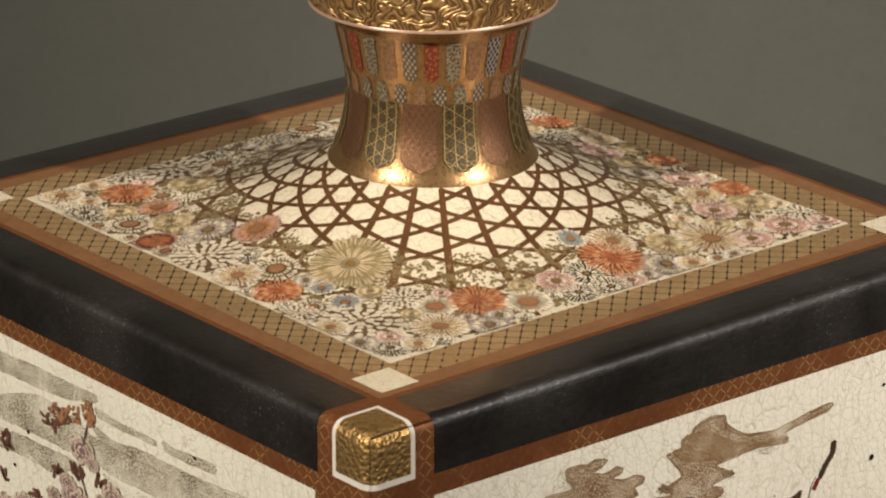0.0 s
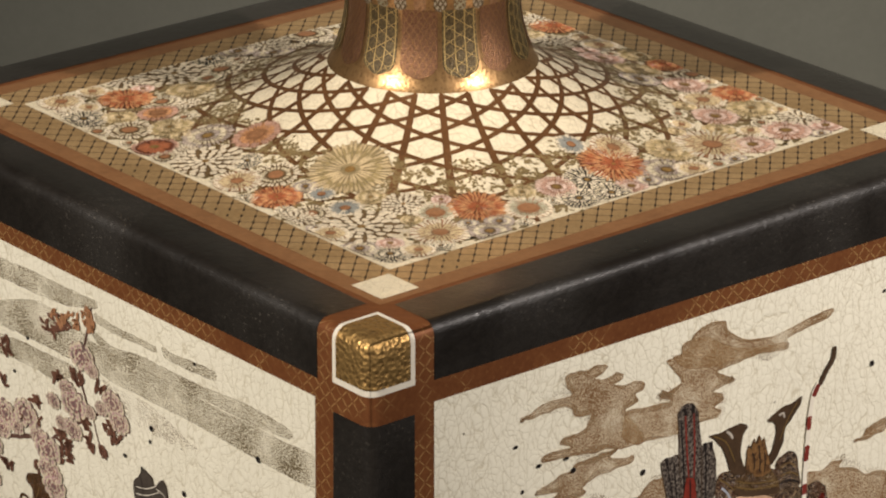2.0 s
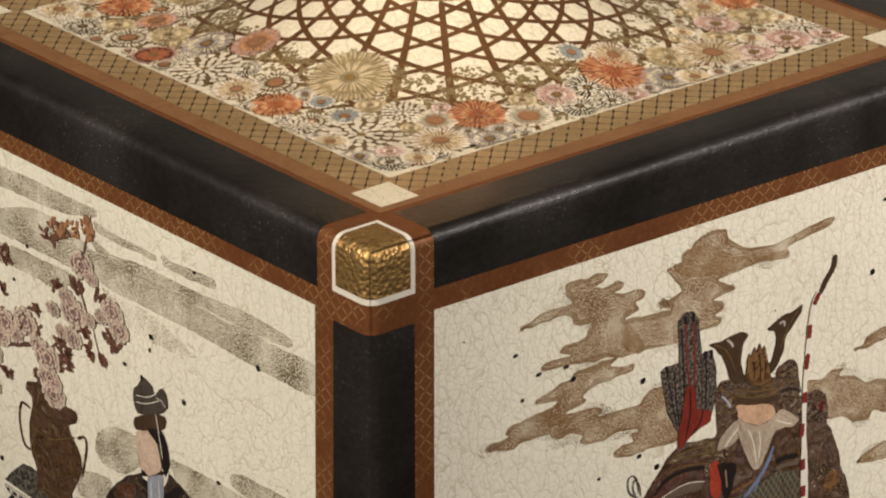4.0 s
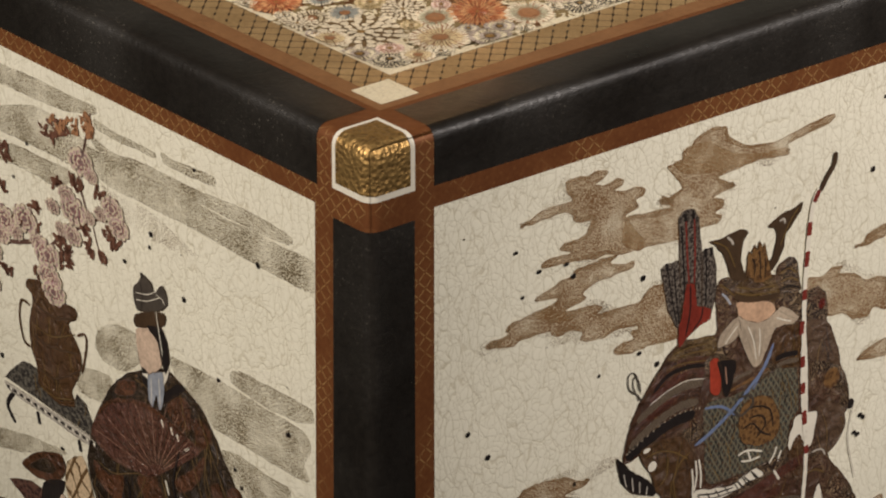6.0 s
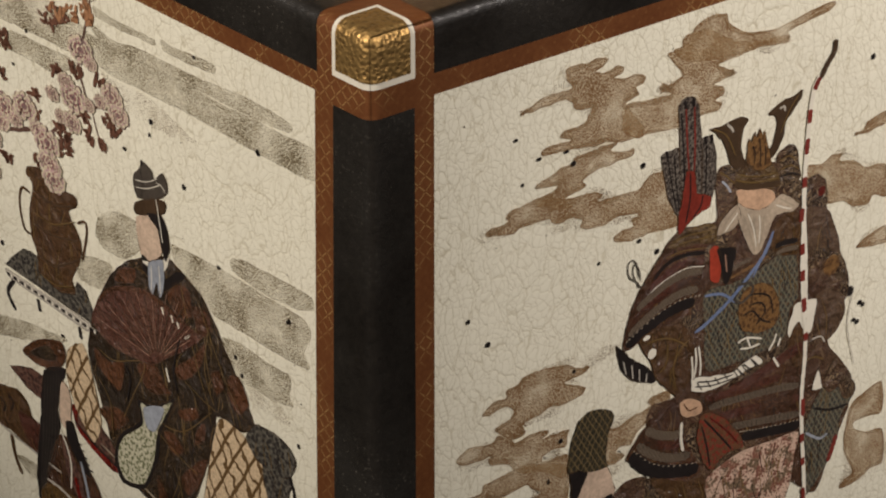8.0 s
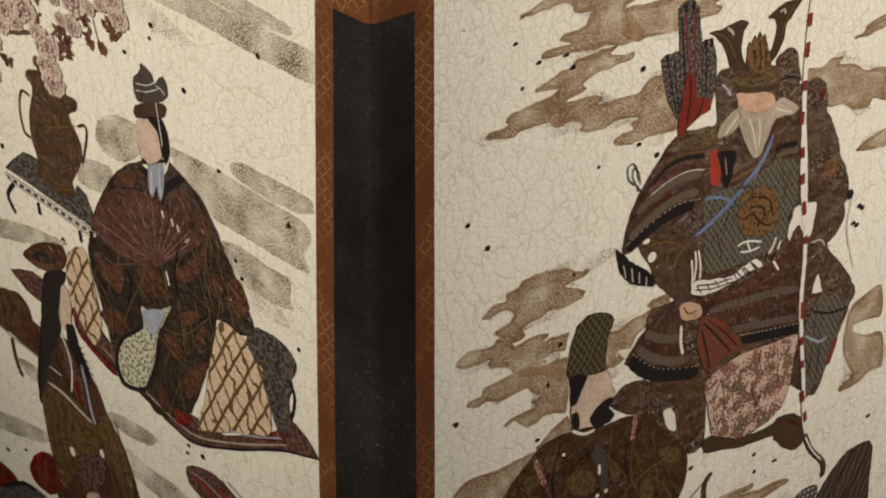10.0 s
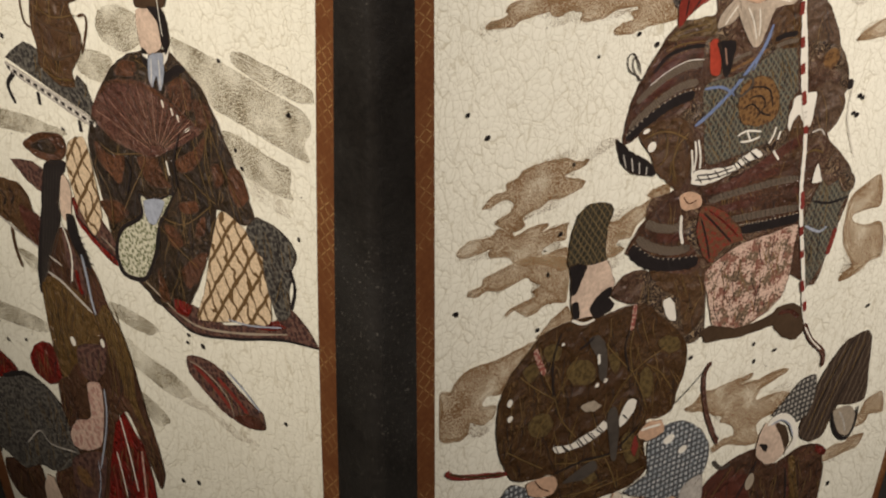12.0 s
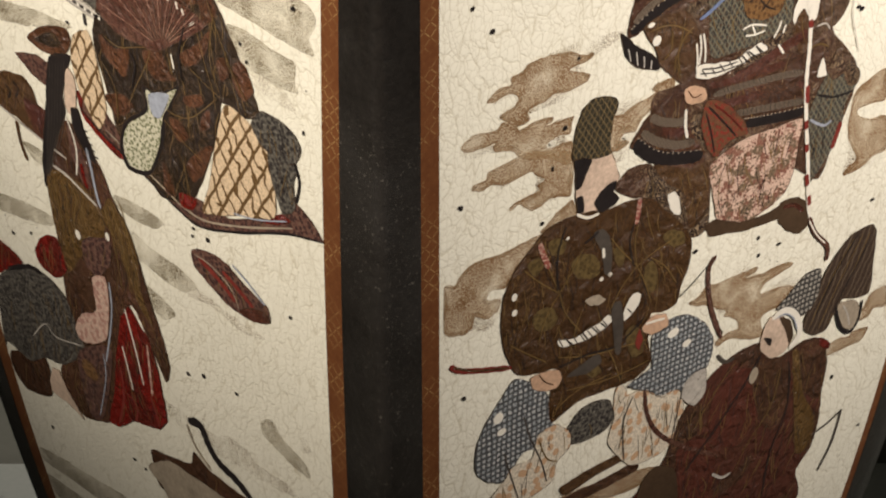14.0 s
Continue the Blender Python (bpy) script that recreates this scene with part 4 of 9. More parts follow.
shape("robe_medallion", 0, 5, RUSSET, [(-15.7, 61.3), (-19.7, 58.2), (-22.9, 54.9), (-21.9, 58.3), (-19.5, 61.3), (-16.8, 62.7)])
shape("robe_medallion", 0, 5, RUSSET, [(-7.1, 64.3), (-11.1, 62.7), (-13.2, 64.9), (-14.6, 65.8), (-9.8, 67.6), (-7.7, 66.1)])
shape("robe_medallion", 0, 5, RUSSET, [(2.9, 75.2), (-1.3, 73.4), (-4, 74.4), (0, 77.7), (1.9, 76.9)])
shape("robe_medallion", 0, 5, RUSSET, [(-27.8, 57.9), (-30.1, 57), (-32.1, 60.2), (-29.8, 62.6), (-27.7, 61)])
shape("robe_medallion", 0, 5, RUSSET, [(-16, 67.9), (-19.9, 65.7), (-20.6, 67), (-17.4, 68.8)])
shape("robe_medallion", 0, 5, RUSSET, [(-12.4, 72.5), (-14.8, 72), (-16.9, 73.7), (-14.5, 75.3), (-13, 74.4)])
shape("robe_medallion", 0, 5, RUSSET, [(-20.4, 68.6), (-22, 67.4), (-21.8, 70.1), (-19.4, 71.6)])
shape("robe_medallion", 0, 5, RUSSET, [(-15.7, 78.5), (-20, 74), (-22.3, 73), (-19.6, 78.4), (-17, 80.6)])
shape("robe_medallion", 0, 5, RUSSET, [(-10, 80.5), (-11.4, 82), (-12.6, 84.7), (-10.2, 85.3)])
stroke("robe_fold", 0, 6, GOLDLINE, 0.14, [(-17.7, 47.5), (-19.2, 53.8), (-21.1, 59.6), (-23.7, 65.2)])
stroke("robe_fold", 0, 6, GOLDLINE, 0.14, [(-23.8, 52.1), (-22.6, 59), (-24.5, 63.8)])
stroke("robe_fold", 0, 6, GOLDLINE, 0.14, [(2.5, 65.5), (-1.4, 66), (-8.7, 63.6), (-4.8, 70.9), (-2.8, 74.4)])
stroke("robe_fold", 0, 6, GOLDLINE, 0.14, [(-14.5, 67.5), (-11.8, 71.2), (-17.2, 70.5), (-23.7, 64.9)])
stroke("robe_fold", 0, 6, GOLDLINE, 0.14, [(-10.8, 73.2), (-15.3, 75), (-19.8, 76.2)])
stroke("robe_fold", 0, 6, GOLDLINE, 0.14, [(-7.5, 49.4), (-9.7, 49.5), (-11.2, 50.5)])
shape("painted_fan", 0, 7, FANRED, [(3.3, 61.9), (1.7, 58), (-2.1, 54.4), (-8.8, 52.1), (-14.1, 52.3), (-18.5, 53.4), (-21.8, 54.8), (-15.9, 59.4), (-11.1, 62.6), (-7.9, 63.5), (-1.6, 63.9)])
stroke("fan_mark", 0, 9, WHITE, 0.35, [(-13.4, 53.1), (-13.8, 54.1)])
stroke("fan_mark", 0, 9, WHITE, 0.35, [(-15.5, 53.5), (-15.9, 54.5)])
stroke("fan_mark", 0, 9, WHITE, 0.35, [(-16.8, 54), (-17.2, 54.9)])
stroke("fan_mark", 0, 9, WHITE, 0.35, [(-18.4, 55.9), (-19.5, 55)])
stroke("fan_mark", 0, 9, WHITE, 0.35, [(-13.8, 62.1), (-14.4, 64.1)])
shape("painted_apron", 0, 6, SPECKLE, [(-7.2, 70.2), (-10.4, 70), (-14.6, 67.1), (-11, 73.1), (-9.4, 78.5), (-6.4, 83.5), (-1.8, 84.6), (-0.5, 81.8), (-2, 78), (-7.4, 73.5)])
shape("apron_border", 0, 5, DARK, [(-6.5, 70), (-10.4, 69.5), (-15.5, 66.3), (-11.8, 72.8), (-10.3, 78.2), (-6.7, 84), (-1.1, 85.5), (0.4, 82.2), (-1.4, 77.7), (-6.7, 73.3)])
shape("apron_band", 0, 7, BLUEGREY, [(-7.8, 70.7), (-12.8, 68.7), (-10.4, 73.3), (-8.4, 73.6)])
shape("painted_sleeve", 0, 5, LATTICE, [(-25.6, 64.9), (-29.6, 65.1), (-33.2, 66.8), (-37.4, 69.1), (-36, 74.3), (-35.4, 78.3), (-26.9, 81.6), (-18.9, 84.7), (-21, 78.9), (-23.3, 70.5)])
shape("mat_lining", 0, 4, REDPAINT, [(-13.6, 83.9), (-17.6, 83.2), (-16.6, 85.3), (-13.7, 86)])
shape("mat_lining", 0, 4, REDPAINT, [(-32.4, 79.8), (-37, 76.9), (-39.2, 77.2), (-34.6, 79.6)])
shape("mat_lining", 0, 3, REDPAINT, [(10.2, 77.6), (7.1, 77.5), (-1.2, 83.3), (1, 84.7), (6.5, 82.9), (9.5, 81.2)])
shape("robe_collar", 0, 5, DARK, [(-9.1, 47), (-10.6, 47.4), (-11.3, 49.1), (-14.4, 48.5), (-17.5, 46.3), (-18.9, 46.8), (-13.5, 50.8), (-9.7, 49.7)])
shape("painted_hat", 0, 5, RUSSET, [(21.8, 73.7), (17.8, 70.4), (11.7, 68.3), (10.6, 70.3), (13.3, 73.5), (18.4, 74.5)])
shape("hat_patch", 0, 6, ROBE, [(19.9, 73.2), (15.3, 70.3), (12.9, 71.3), (15.6, 72.9)])
shape("painted_sleeve", 0, 4, LATTICE, [(9.9, 68.7), (6.2, 66.5), (4.5, 70), (3, 77.4), (5.3, 81.9), (9, 78.3), (10.9, 73.1)])
shape("painted_scarf", 0, 4, MAUVE, [(25.7, 77.7), (20.3, 75.8), (17, 76.1), (17.7, 80.2), (21.8, 79.7)])
shape("painted_cloth", 0, 5, GREYCLOTH, [(43.5, 123.7), (36.6, 118.6), (28.1, 115.6), (22.2, 117.5), (19.7, 124.1), (19.1, 125.8), (27.1, 131.7), (33.6, 133.3), (38.9, 136.2), (45.6, 135.5), (46.9, 136.6)])
stroke("cloth_line", 0, 6, SILVER, 0.25, [(35.9, 130.4), (30.8, 126), (27.8, 127.1), (20, 125.1)])
stroke("cloth_edge", 0, 6, DARK, 0.8, [(39, 119.8), (32.1, 116.4), (28.2, 116)])
shape("painted_hem", 0, 4, BROWNROBE, [(45.4, 137.2), (33.6, 133.3), (34.8, 140.7), (43.3, 143.3), (46.4, 141.3)])


# mist over the courtly scene
shape("painted_mist", 0, 1, MIST, [(0, 14.2), (-4.4, 14.6), (-8.2, 14.6), (-13.1, 14.6), (-13.7, 15.4), (-9.4, 15.6), (-5, 15.8), (-0.5, 15.6)])
shape("painted_mist", 0, 1, MIST, [(-15, 14.2), (-18.1, 14.3), (-22.3, 14), (-26.5, 13.9), (-26.5, 15.1), (-22.8, 15.5), (-18, 15.7), (-15.6, 15.6)])
shape("painted_mist", 0, 1, MIST, [(0.8, 16.9), (-4.2, 17.7), (-10.5, 17), (-16.7, 16.9), (-22.8, 16.9), (-31.1, 16.2), (-37, 16.2), (-42.1, 16.7), (-42.3, 17.8), (-39.8, 18.3), (-33.4, 18.6), (-26.3, 18.6), (-19.1, 18.7), (-11.7, 19), (-4.8, 19.1), (-0.3, 18.5)])
shape("painted_mist", 0, 1, MIST, [(1.6, 18.6), (-4.1, 18.8), (-10.4, 18.6), (-16.6, 18.7), (-22.7, 18.7), (-28.7, 18.8), (-34.6, 18.6), (-40.4, 18.7), (-46.9, 18.7), (-46.9, 22.8), (-40.2, 23.2), (-34.4, 23.1), (-28.5, 23), (-22.5, 22.7), (-16.4, 22.8), (-10.2, 22.9), (-3.9, 23), (-0.7, 22.4), (0.5, 20.8)])
shape("painted_mist", 0, 1, MIST, [(25, 20.5), (18, 17.9), (12.6, 16.6), (2.2, 18), (0.5, 21.2), (5.8, 22.7), (11.7, 22.8), (17.1, 22.9), (22.5, 23.2), (25.3, 23.2)])
shape("painted_mist", 0, 1, MIST, [(25.4, 24.6), (22.6, 24.5), (17.2, 23.9), (11.8, 23.8), (5.8, 23.5), (3.9, 24.2), (9.4, 27), (14.7, 27.1), (20.1, 27.2), (25.6, 27.5)])
shape("painted_mist", 0, 1, SPARSE, [(-1.3, 23.4), (-6.4, 23.4), (-11.4, 23.3), (-15.1, 24), (-20, 25.5), (-22.4, 26.3), (-16.2, 27.3), (-11.2, 27.4), (-5.5, 26.9)])
shape("painted_mist", 0, 1, MIST, [(24.9, 13.4), (22.1, 13.1), (14, 12.6), (6.1, 12.6), (-0.2, 12.4), (-0.1, 13.7), (7.6, 15.4), (15.6, 15.8), (22.4, 16.1), (25.1, 16.2)])
shape("painted_mist", 0, 1, MIST, [(1.7, 47.8), (1, 45.4), (-1.4, 43.5), (-4.7, 42.5), (-7.9, 42.6), (-9.7, 44), (-9, 46.3), (-5.6, 49), (-2.3, 49.6), (0.3, 49.3)])
shape("painted_mist", 0, 1, MIST, [(6.6, 54.3), (4.4, 52.2), (-0.2, 51.3), (-2.1, 51.8), (0.1, 55.7), (3.5, 56.5), (6.1, 56.2)])
shape("painted_mist", 0, 1, MIST, [(30.1, 70.5), (27.2, 70.1), (21.3, 68.7), (12.8, 67.6), (10.1, 67.8), (18.9, 71.1), (27.8, 73.5), (30.7, 73.7)])
shape("painted_mist", 0, 1, MIST, [(-15.5, 43.1), (-21.7, 42.6), (-27.8, 42.5), (-33.8, 42.7), (-39.7, 42.8), (-44.3, 43), (-45.7, 44.9), (-44.2, 47.9), (-45.3, 49.9), (-39.4, 50.2), (-33.5, 50.1), (-27.5, 50), (-23.8, 49.8), (-20.2, 47.5), (-17.2, 46.1)])
shape("painted_mist", 0, 1, MIST, [(-28.8, 40.5), (-30.9, 39.5), (-36.3, 39.3), (-41, 39.1), (-45.8, 39.3), (-46.1, 41.1), (-42, 42.3), (-36.2, 42.6), (-30.8, 42.2), (-29, 41.7)])
shape("painted_mist", 0, 1, MIST, [(-26.7, 52.4), (-31, 51.9), (-37, 52.4), (-41.1, 52.4), (-41, 55.7), (-41.6, 56.7), (-36.8, 57.5), (-33.2, 57.3), (-30.1, 57.7), (-28.4, 55.9), (-27, 54.3)])
shape("painted_mist", 0, 1, SPARSE, [(-30.7, 58.3), (-34.4, 57.2), (-39.2, 57.7), (-40.9, 59.9), (-37.9, 59.9), (-33.1, 59.8)])
shape("painted_mist", 0, 1, MIST, [(3.9, 92), (-0.4, 91), (-5.3, 90.7), (-8.6, 91.1), (-6.3, 93.1), (-1.3, 93.9), (2.9, 93.8)])
shape("painted_mist", 0, 1, MIST, [(-0.2, 96.3), (-4.9, 97), (-11.8, 97.2), (-15.6, 98.7), (-11.1, 101.3), (-2.9, 100.8), (0.5, 99.9)])
shape("painted_mist", 0, 1, SPARSE, [(-13.7, 97.7), (-15.6, 98.7), (-22.3, 99.4), (-31.5, 99.8), (-26, 101.4), (-19.5, 100.3), (-12.5, 101.1)])
shape("painted_mist", 0, 1, MIST, [(-0.7, 104.6), (-5, 104.6), (-8.3, 105.5), (-8.8, 106.7), (-5.6, 108.7), (-2.2, 107.8), (-0.3, 106.8)])
shape("painted_mist", 0, 1, MIST, [(38.4, 106.3), (30.1, 104.2), (23.9, 103.5), (19.4, 103.4), (22.9, 105.5), (29.5, 107.3), (39.4, 109.1)])
shape("painted_mist", 0, 1, MIST, [(27.1, 92.9), (22.5, 92.2), (20.2, 93.3), (20.5, 94.9), (24.7, 94.9)])
shape("painted_mist", 0, 1, MIST, [(46.4, 155.2), (38.4, 153.9), (31, 153.3), (16.4, 151.9), (27.4, 156.9), (36.7, 157.4), (46.1, 157.7)])
shape("painted_mist", 0, 1, MIST, [(46.5, 160.3), (40.1, 160.1), (34.5, 160.1), (44.5, 164.4), (46.9, 162.8)])
shape("painted_mist", 0, 1, SPARSE, [(-18.6, 122.9), (-24.3, 123.2), (-25.5, 124.4), (-19.5, 126.1), (-14.9, 126.8)])
shape("painted_mist", 0, 1, MIST, [(-28.5, 115.8), (-30.3, 114.2), (-32, 114.2), (-33.7, 115.8), (-38.9, 117.7), (-40.1, 119.7), (-37.3, 120.1), (-31.9, 118.8), (-28.8, 117.6)])
shape("painted_mist", 0, 1, SPARSE, [(-0.6, 124.5), (-8.1, 124.5), (-15.4, 124.5), (-21.2, 124.7), (-32.6, 124.1), (-38.1, 124.7), (-32.3, 126.3), (-20.6, 127.6), (-10.2, 128.1), (-1.6, 126.6)])
shape("painted_mist", 0, 1, SPARSE, [(-38, 113.6), (-40, 113.1), (-40.8, 114.7), (-39.1, 115.6)])
# the courtier's head and tall cap
shape("painted_head", 0, 4, PALE, [(-8.2, 41.9), (-11.8, 40.0), (-13.7, 40.7), (-14.2, 43.4), (-13.5, 45.5), (-11.4, 47.3), (-9.4, 47.5), (-8.5, 45.5)])
shape("painted_hair", 0, 6, DARK, [(-10.7, 40.4), (-13.8, 39.5), (-15.2, 41.2), (-15.5, 43.8), (-14.7, 46.0), (-13.8, 44.6), (-12.9, 41.8)])
shape("hat_band", 0, 5, JARDARK, [(-8.0, 39.9), (-10.9, 38.1), (-14.6, 37.1), (-14.7, 38.9), (-11.1, 40.5), (-8.1, 41.4)])
shape("painted_hat", 0, 5.2, SLATE, [(-7.8, 35.9), (-8.9, 34.7), (-10.2, 33.1), (-11.9, 33.5), (-12.8, 34.7), (-14.6, 33.2), (-15.6, 35.6), (-13.2, 37.3), (-10.8, 38.3), (-8.4, 38.6)])
shape("robe_collar", 0, 5.4, WHITE, [(-9.3, 47.8), (-12.0, 47.1), (-15.5, 45.0), (-14.1, 47.8), (-11.3, 48.3)])
shape("painted_tassel", 0, 6.5, BLUEGREY, [(-10.7, 47.7), (-14.1, 46.1), (-13.8, 51.0), (-12.9, 51.9), (-12.4, 49.9), (-11.5, 52.0), (-10.6, 51.1)])
stroke("hat_line", 0, 6, WHITE, 0.12, [(-8.4, 36.3), (-11.0, 35.7), (-13.3, 34.4)])
stroke("hat_line", 0, 6, WHITE, 0.12, [(-8.4, 37.3), (-10.9, 36.7), (-13.8, 35.2)])
stroke("hat_line", 0, 6, DARK, 0.15, [(-9.5, 34.4), (-9.9, 36.3), (-9.6, 38.4)])
stroke("hat_line", 0, 6, WHITE, 0.12, [(-13.0, 35.0), (-14.3, 35.2), (-15.0, 35.8)])
stroke("hat_cord", 0, 7, WHITE, 0.16, [(-12.9, 37.5), (-13.5, 40.4), (-14.1, 43.5)])
stroke("tassel_line", 0, 7, WHITE, 0.14, [(-11.3, 47.8), (-11.3, 49.9), (-11.1, 51.7)])
stroke("tassel_line", 0, 7, WHITE, 0.14, [(-13.0, 47.2), (-13.2, 49.2), (-13.2, 51.3)])
shape("painted_mat", 0, 2.8, MAUVE, [(8.4, 75.7), (4.0, 77.9), (0.2, 80.4), (-2.0, 83.5), (-6.8, 83.3), (-10.4, 80.8), (-12.1, 83.7), (-18.1, 82.9), (-25.2, 82.9), (-35.7, 78.2), (-40.2, 73.5), (-43.8, 74.9), (-46.2, 77.1), (-38.1, 79.3), (-27.7, 84.0), (-18.2, 87.4), (-13.0, 87.0), (-7.8, 85.6), (-1.3, 83.8), (5.3, 82.1), (9.2, 80.5)])
stroke("mat_line", 0, 3.6, DARK, 0.4, [(9.8, 80.1), (5.3, 82.1), (-1.3, 83.8), (-7.8, 85.6), (-13.0, 87.0), (-18.2, 87.4), (-27.7, 84.0), (-38.0, 79.5), (-46.2, 77.2)])
stroke("mat_border", 0, 3.4, BEARD, 0.3, [(3.8, 81.2), (-2.5, 82.9), (-9.3, 84.8), (-14.4, 86.0), (-19.7, 85.8), (-29.1, 82.5), (-39.4, 78.0)])
shape("sleeve_end", 0, 6, GREYCLOTH, [(-31.3, 65.2), (-33.5, 62.6), (-36.6, 62.2), (-40.2, 62.8), (-41.9, 64.6), (-40.8, 67.3), (-37.5, 68.8), (-33.8, 68.0), (-32.1, 66.6)])
shape("sleeve_tail", 0, 4.8, GREYCLOTH, [(-34.8, 68.3), (-40.7, 67.5), (-40.1, 71.3), (-40.3, 74.5), (-37.6, 76.6), (-35.7, 73.3)])
stroke("sleeve_tail", 0, 6, DARK, 0.5, [(-40.5, 67.4), (-41.4, 70.1), (-40.5, 73.6)])
stroke("mantle_fold", 0, 5.6, JARDARK, 0.22, [(20.2, 95.9), (20.5, 99.6), (19.7, 103.6), (20.3, 108.2)])
stroke("mantle_fold", 0, 5.6, GOLDLINE, 0.22, [(19.3, 95.7), (19.2, 99.0), (18.9, 103.2), (19.0, 107.6)])
stroke("mantle_fold", 0, 5.6, JARDARK, 0.22, [(18.3, 95.5), (17.9, 98.5), (18.0, 102.9), (17.6, 107.0)])
stroke("mantle_fold", 0, 5.6, GOLDLINE, 0.22, [(17.4, 95.3), (16.6, 97.9), (17.2, 102.5), (16.3, 106.4)])
stroke("mantle_fold", 0, 5.6, JARDARK, 0.22, [(16.5, 95.1), (15.3, 97.4), (16.4, 102.2), (14.9, 105.9)])
stroke("mantle_fold", 0, 5.6, GOLDLINE, 0.22, [(15.6, 94.9), (14.0, 96.8), (15.6, 101.8), (13.6, 105.3)])
stroke("mantle_fold", 0, 5.6, JARDARK, 0.22, [(14.7, 94.6), (12.7, 96.3), (14.8, 101.4), (12.3, 104.7)])
stroke("mantle_fold", 0, 5.6, JARDARK, 0.22, [(7.8, 95.8), (6.7, 98.8), (5.9, 103.3), (5.7, 109.0)])
stroke("mantle_fold", 0, 5.6, GOLDLINE, 0.22, [(6.6, 95.1), (5.6, 98.3), (4.8, 102.8), (4.6, 108.5)])
stroke("mantle_fold", 0, 5.6, JARDARK, 0.22, [(5.5, 94.4), (4.5, 97.9), (3.7, 102.3), (3.4, 108.0)])
stroke("mantle_fold", 0, 5.6, GOLDLINE, 0.22, [(4.4, 93.8), (3.4, 97.4), (2.6, 101.8), (2.3, 107.5)])
stroke("mantle_fold", 0, 5.6, JARDARK, 0.22, [(3.3, 93.1), (2.3, 96.9), (1.5, 101.3), (1.2, 107.0)])
stroke("mantle_fold", 0, 5.6, GOLDLINE, 0.22, [(2.2, 92.4), (1.2, 96.4), (0.4, 100.8), (0.1, 106.4)])
stroke("hair_line", 0, 6, SLATE, 0.12, [(16.4, 75.2), (17.7, 81.6), (19.2, 88.2), (21.4, 96.2)])
stroke("hair_line", 0, 6, SLATE, 0.12, [(15.7, 74.9), (16.9, 81.3), (18.4, 87.9), (21.2, 96.1)])
stroke("hair_line", 0, 6, SLATE, 0.12, [(14.9, 74.6), (16.1, 80.9), (17.7, 87.6), (21.0, 96.0)])
stroke("hair_line", 0, 6, SLATE, 0.12, [(14.2, 74.3), (15.4, 80.6), (16.9, 87.3), (20.8, 96.0)])
stroke("hair_line", 0, 6, SLATE, 0.12, [(13.4, 74.0), (14.6, 80.3), (16.1, 86.9), (20.7, 95.9)])
stroke("hair_line", 0, 6, SLATE, 0.12, [(12.7, 73.7), (13.9, 80.0), (15.3, 86.6), (20.5, 95.8)])
stroke("hair_line", 0, 7, DARK, 0.25, [(10.0, 83.7), (8.7, 83.6)])
stroke("hair_line", 0, 7, DARK, 0.25, [(9.5, 84.6), (8.2, 84.4)])
stroke("hair_line", 0, 7, DARK, 0.25, [(8.9, 85.5), (7.6, 85.3)])
stroke("hair_line", 0, 7, DARK, 0.25, [(8.4, 86.3), (7.1, 86.2)])
stroke("hair_line", 0, 7, DARK, 0.25, [(7.8, 87.2), (6.5, 87.0)])
stroke("fan_rib", 0, 8.5, FANLIGHT, 0.08, [(-10.1, 61.8), (2.3, 60.7)])
stroke("fan_rib", 0, 8.5, JARDARK, 0.15, [(-10.2, 61.6), (0.9, 59.2)])
stroke("fan_rib", 0, 8.5, FANLIGHT, 0.08, [(-10.4, 61.4), (-0.7, 57.8)])
stroke("fan_rib", 0, 8.5, JARDARK, 0.15, [(-10.6, 61.2), (-2.3, 56.4)])
stroke("fan_rib", 0, 8.5, FANLIGHT, 0.08, [(-10.8, 61.1), (-4.0, 55.2)])
stroke("fan_rib", 0, 8.5, JARDARK, 0.15, [(-11.0, 60.9), (-5.8, 54.1)])
stroke("fan_rib", 0, 8.5, FANLIGHT, 0.08, [(-11.2, 60.8), (-7.6, 53.0)])
stroke("fan_rib", 0, 8.5, JARDARK, 0.15, [(-11.4, 60.7), (-9.4, 52.2)])
stroke("fan_rib", 0, 8.5, FANLIGHT, 0.08, [(-11.7, 60.6), (-11.2, 51.5)])
stroke("fan_rib", 0, 8.5, JARDARK, 0.15, [(-11.9, 60.5), (-13.0, 50.9)])
stroke("fan_rib", 0, 8.5, FANLIGHT, 0.08, [(-12.1, 60.4), (-14.7, 50.5)])
stroke("fan_rib", 0, 8.5, JARDARK, 0.15, [(-12.3, 60.3), (-16.2, 50.5)])
stroke("fan_rib", 0, 8.5, FANLIGHT, 0.08, [(-12.6, 60.3), (-17.4, 50.7)])
stroke("fan_rib", 0, 8.5, JARDARK, 0.15, [(-12.8, 60.3), (-18.5, 51.1)])
stroke("fan_rib", 0, 8.5, FANLIGHT, 0.08, [(-12.9, 60.3), (-19.3, 51.7)])
stroke("fan_rib", 0, 8.5, JARDARK, 0.15, [(-13.1, 60.3), (-19.9, 52.5)])
stroke("fan_rib", 0, 8.5, FANLIGHT, 0.08, [(-13.3, 60.3), (-20.1, 53.4)])
stroke("fan_rib", 0, 8.5, JARDARK, 0.15, [(-13.4, 60.4), (-20.1, 54.4)])
stroke("fan_rib", 0, 8.5, FANLIGHT, 0.08, [(-13.6, 60.4), (-19.9, 55.4)])
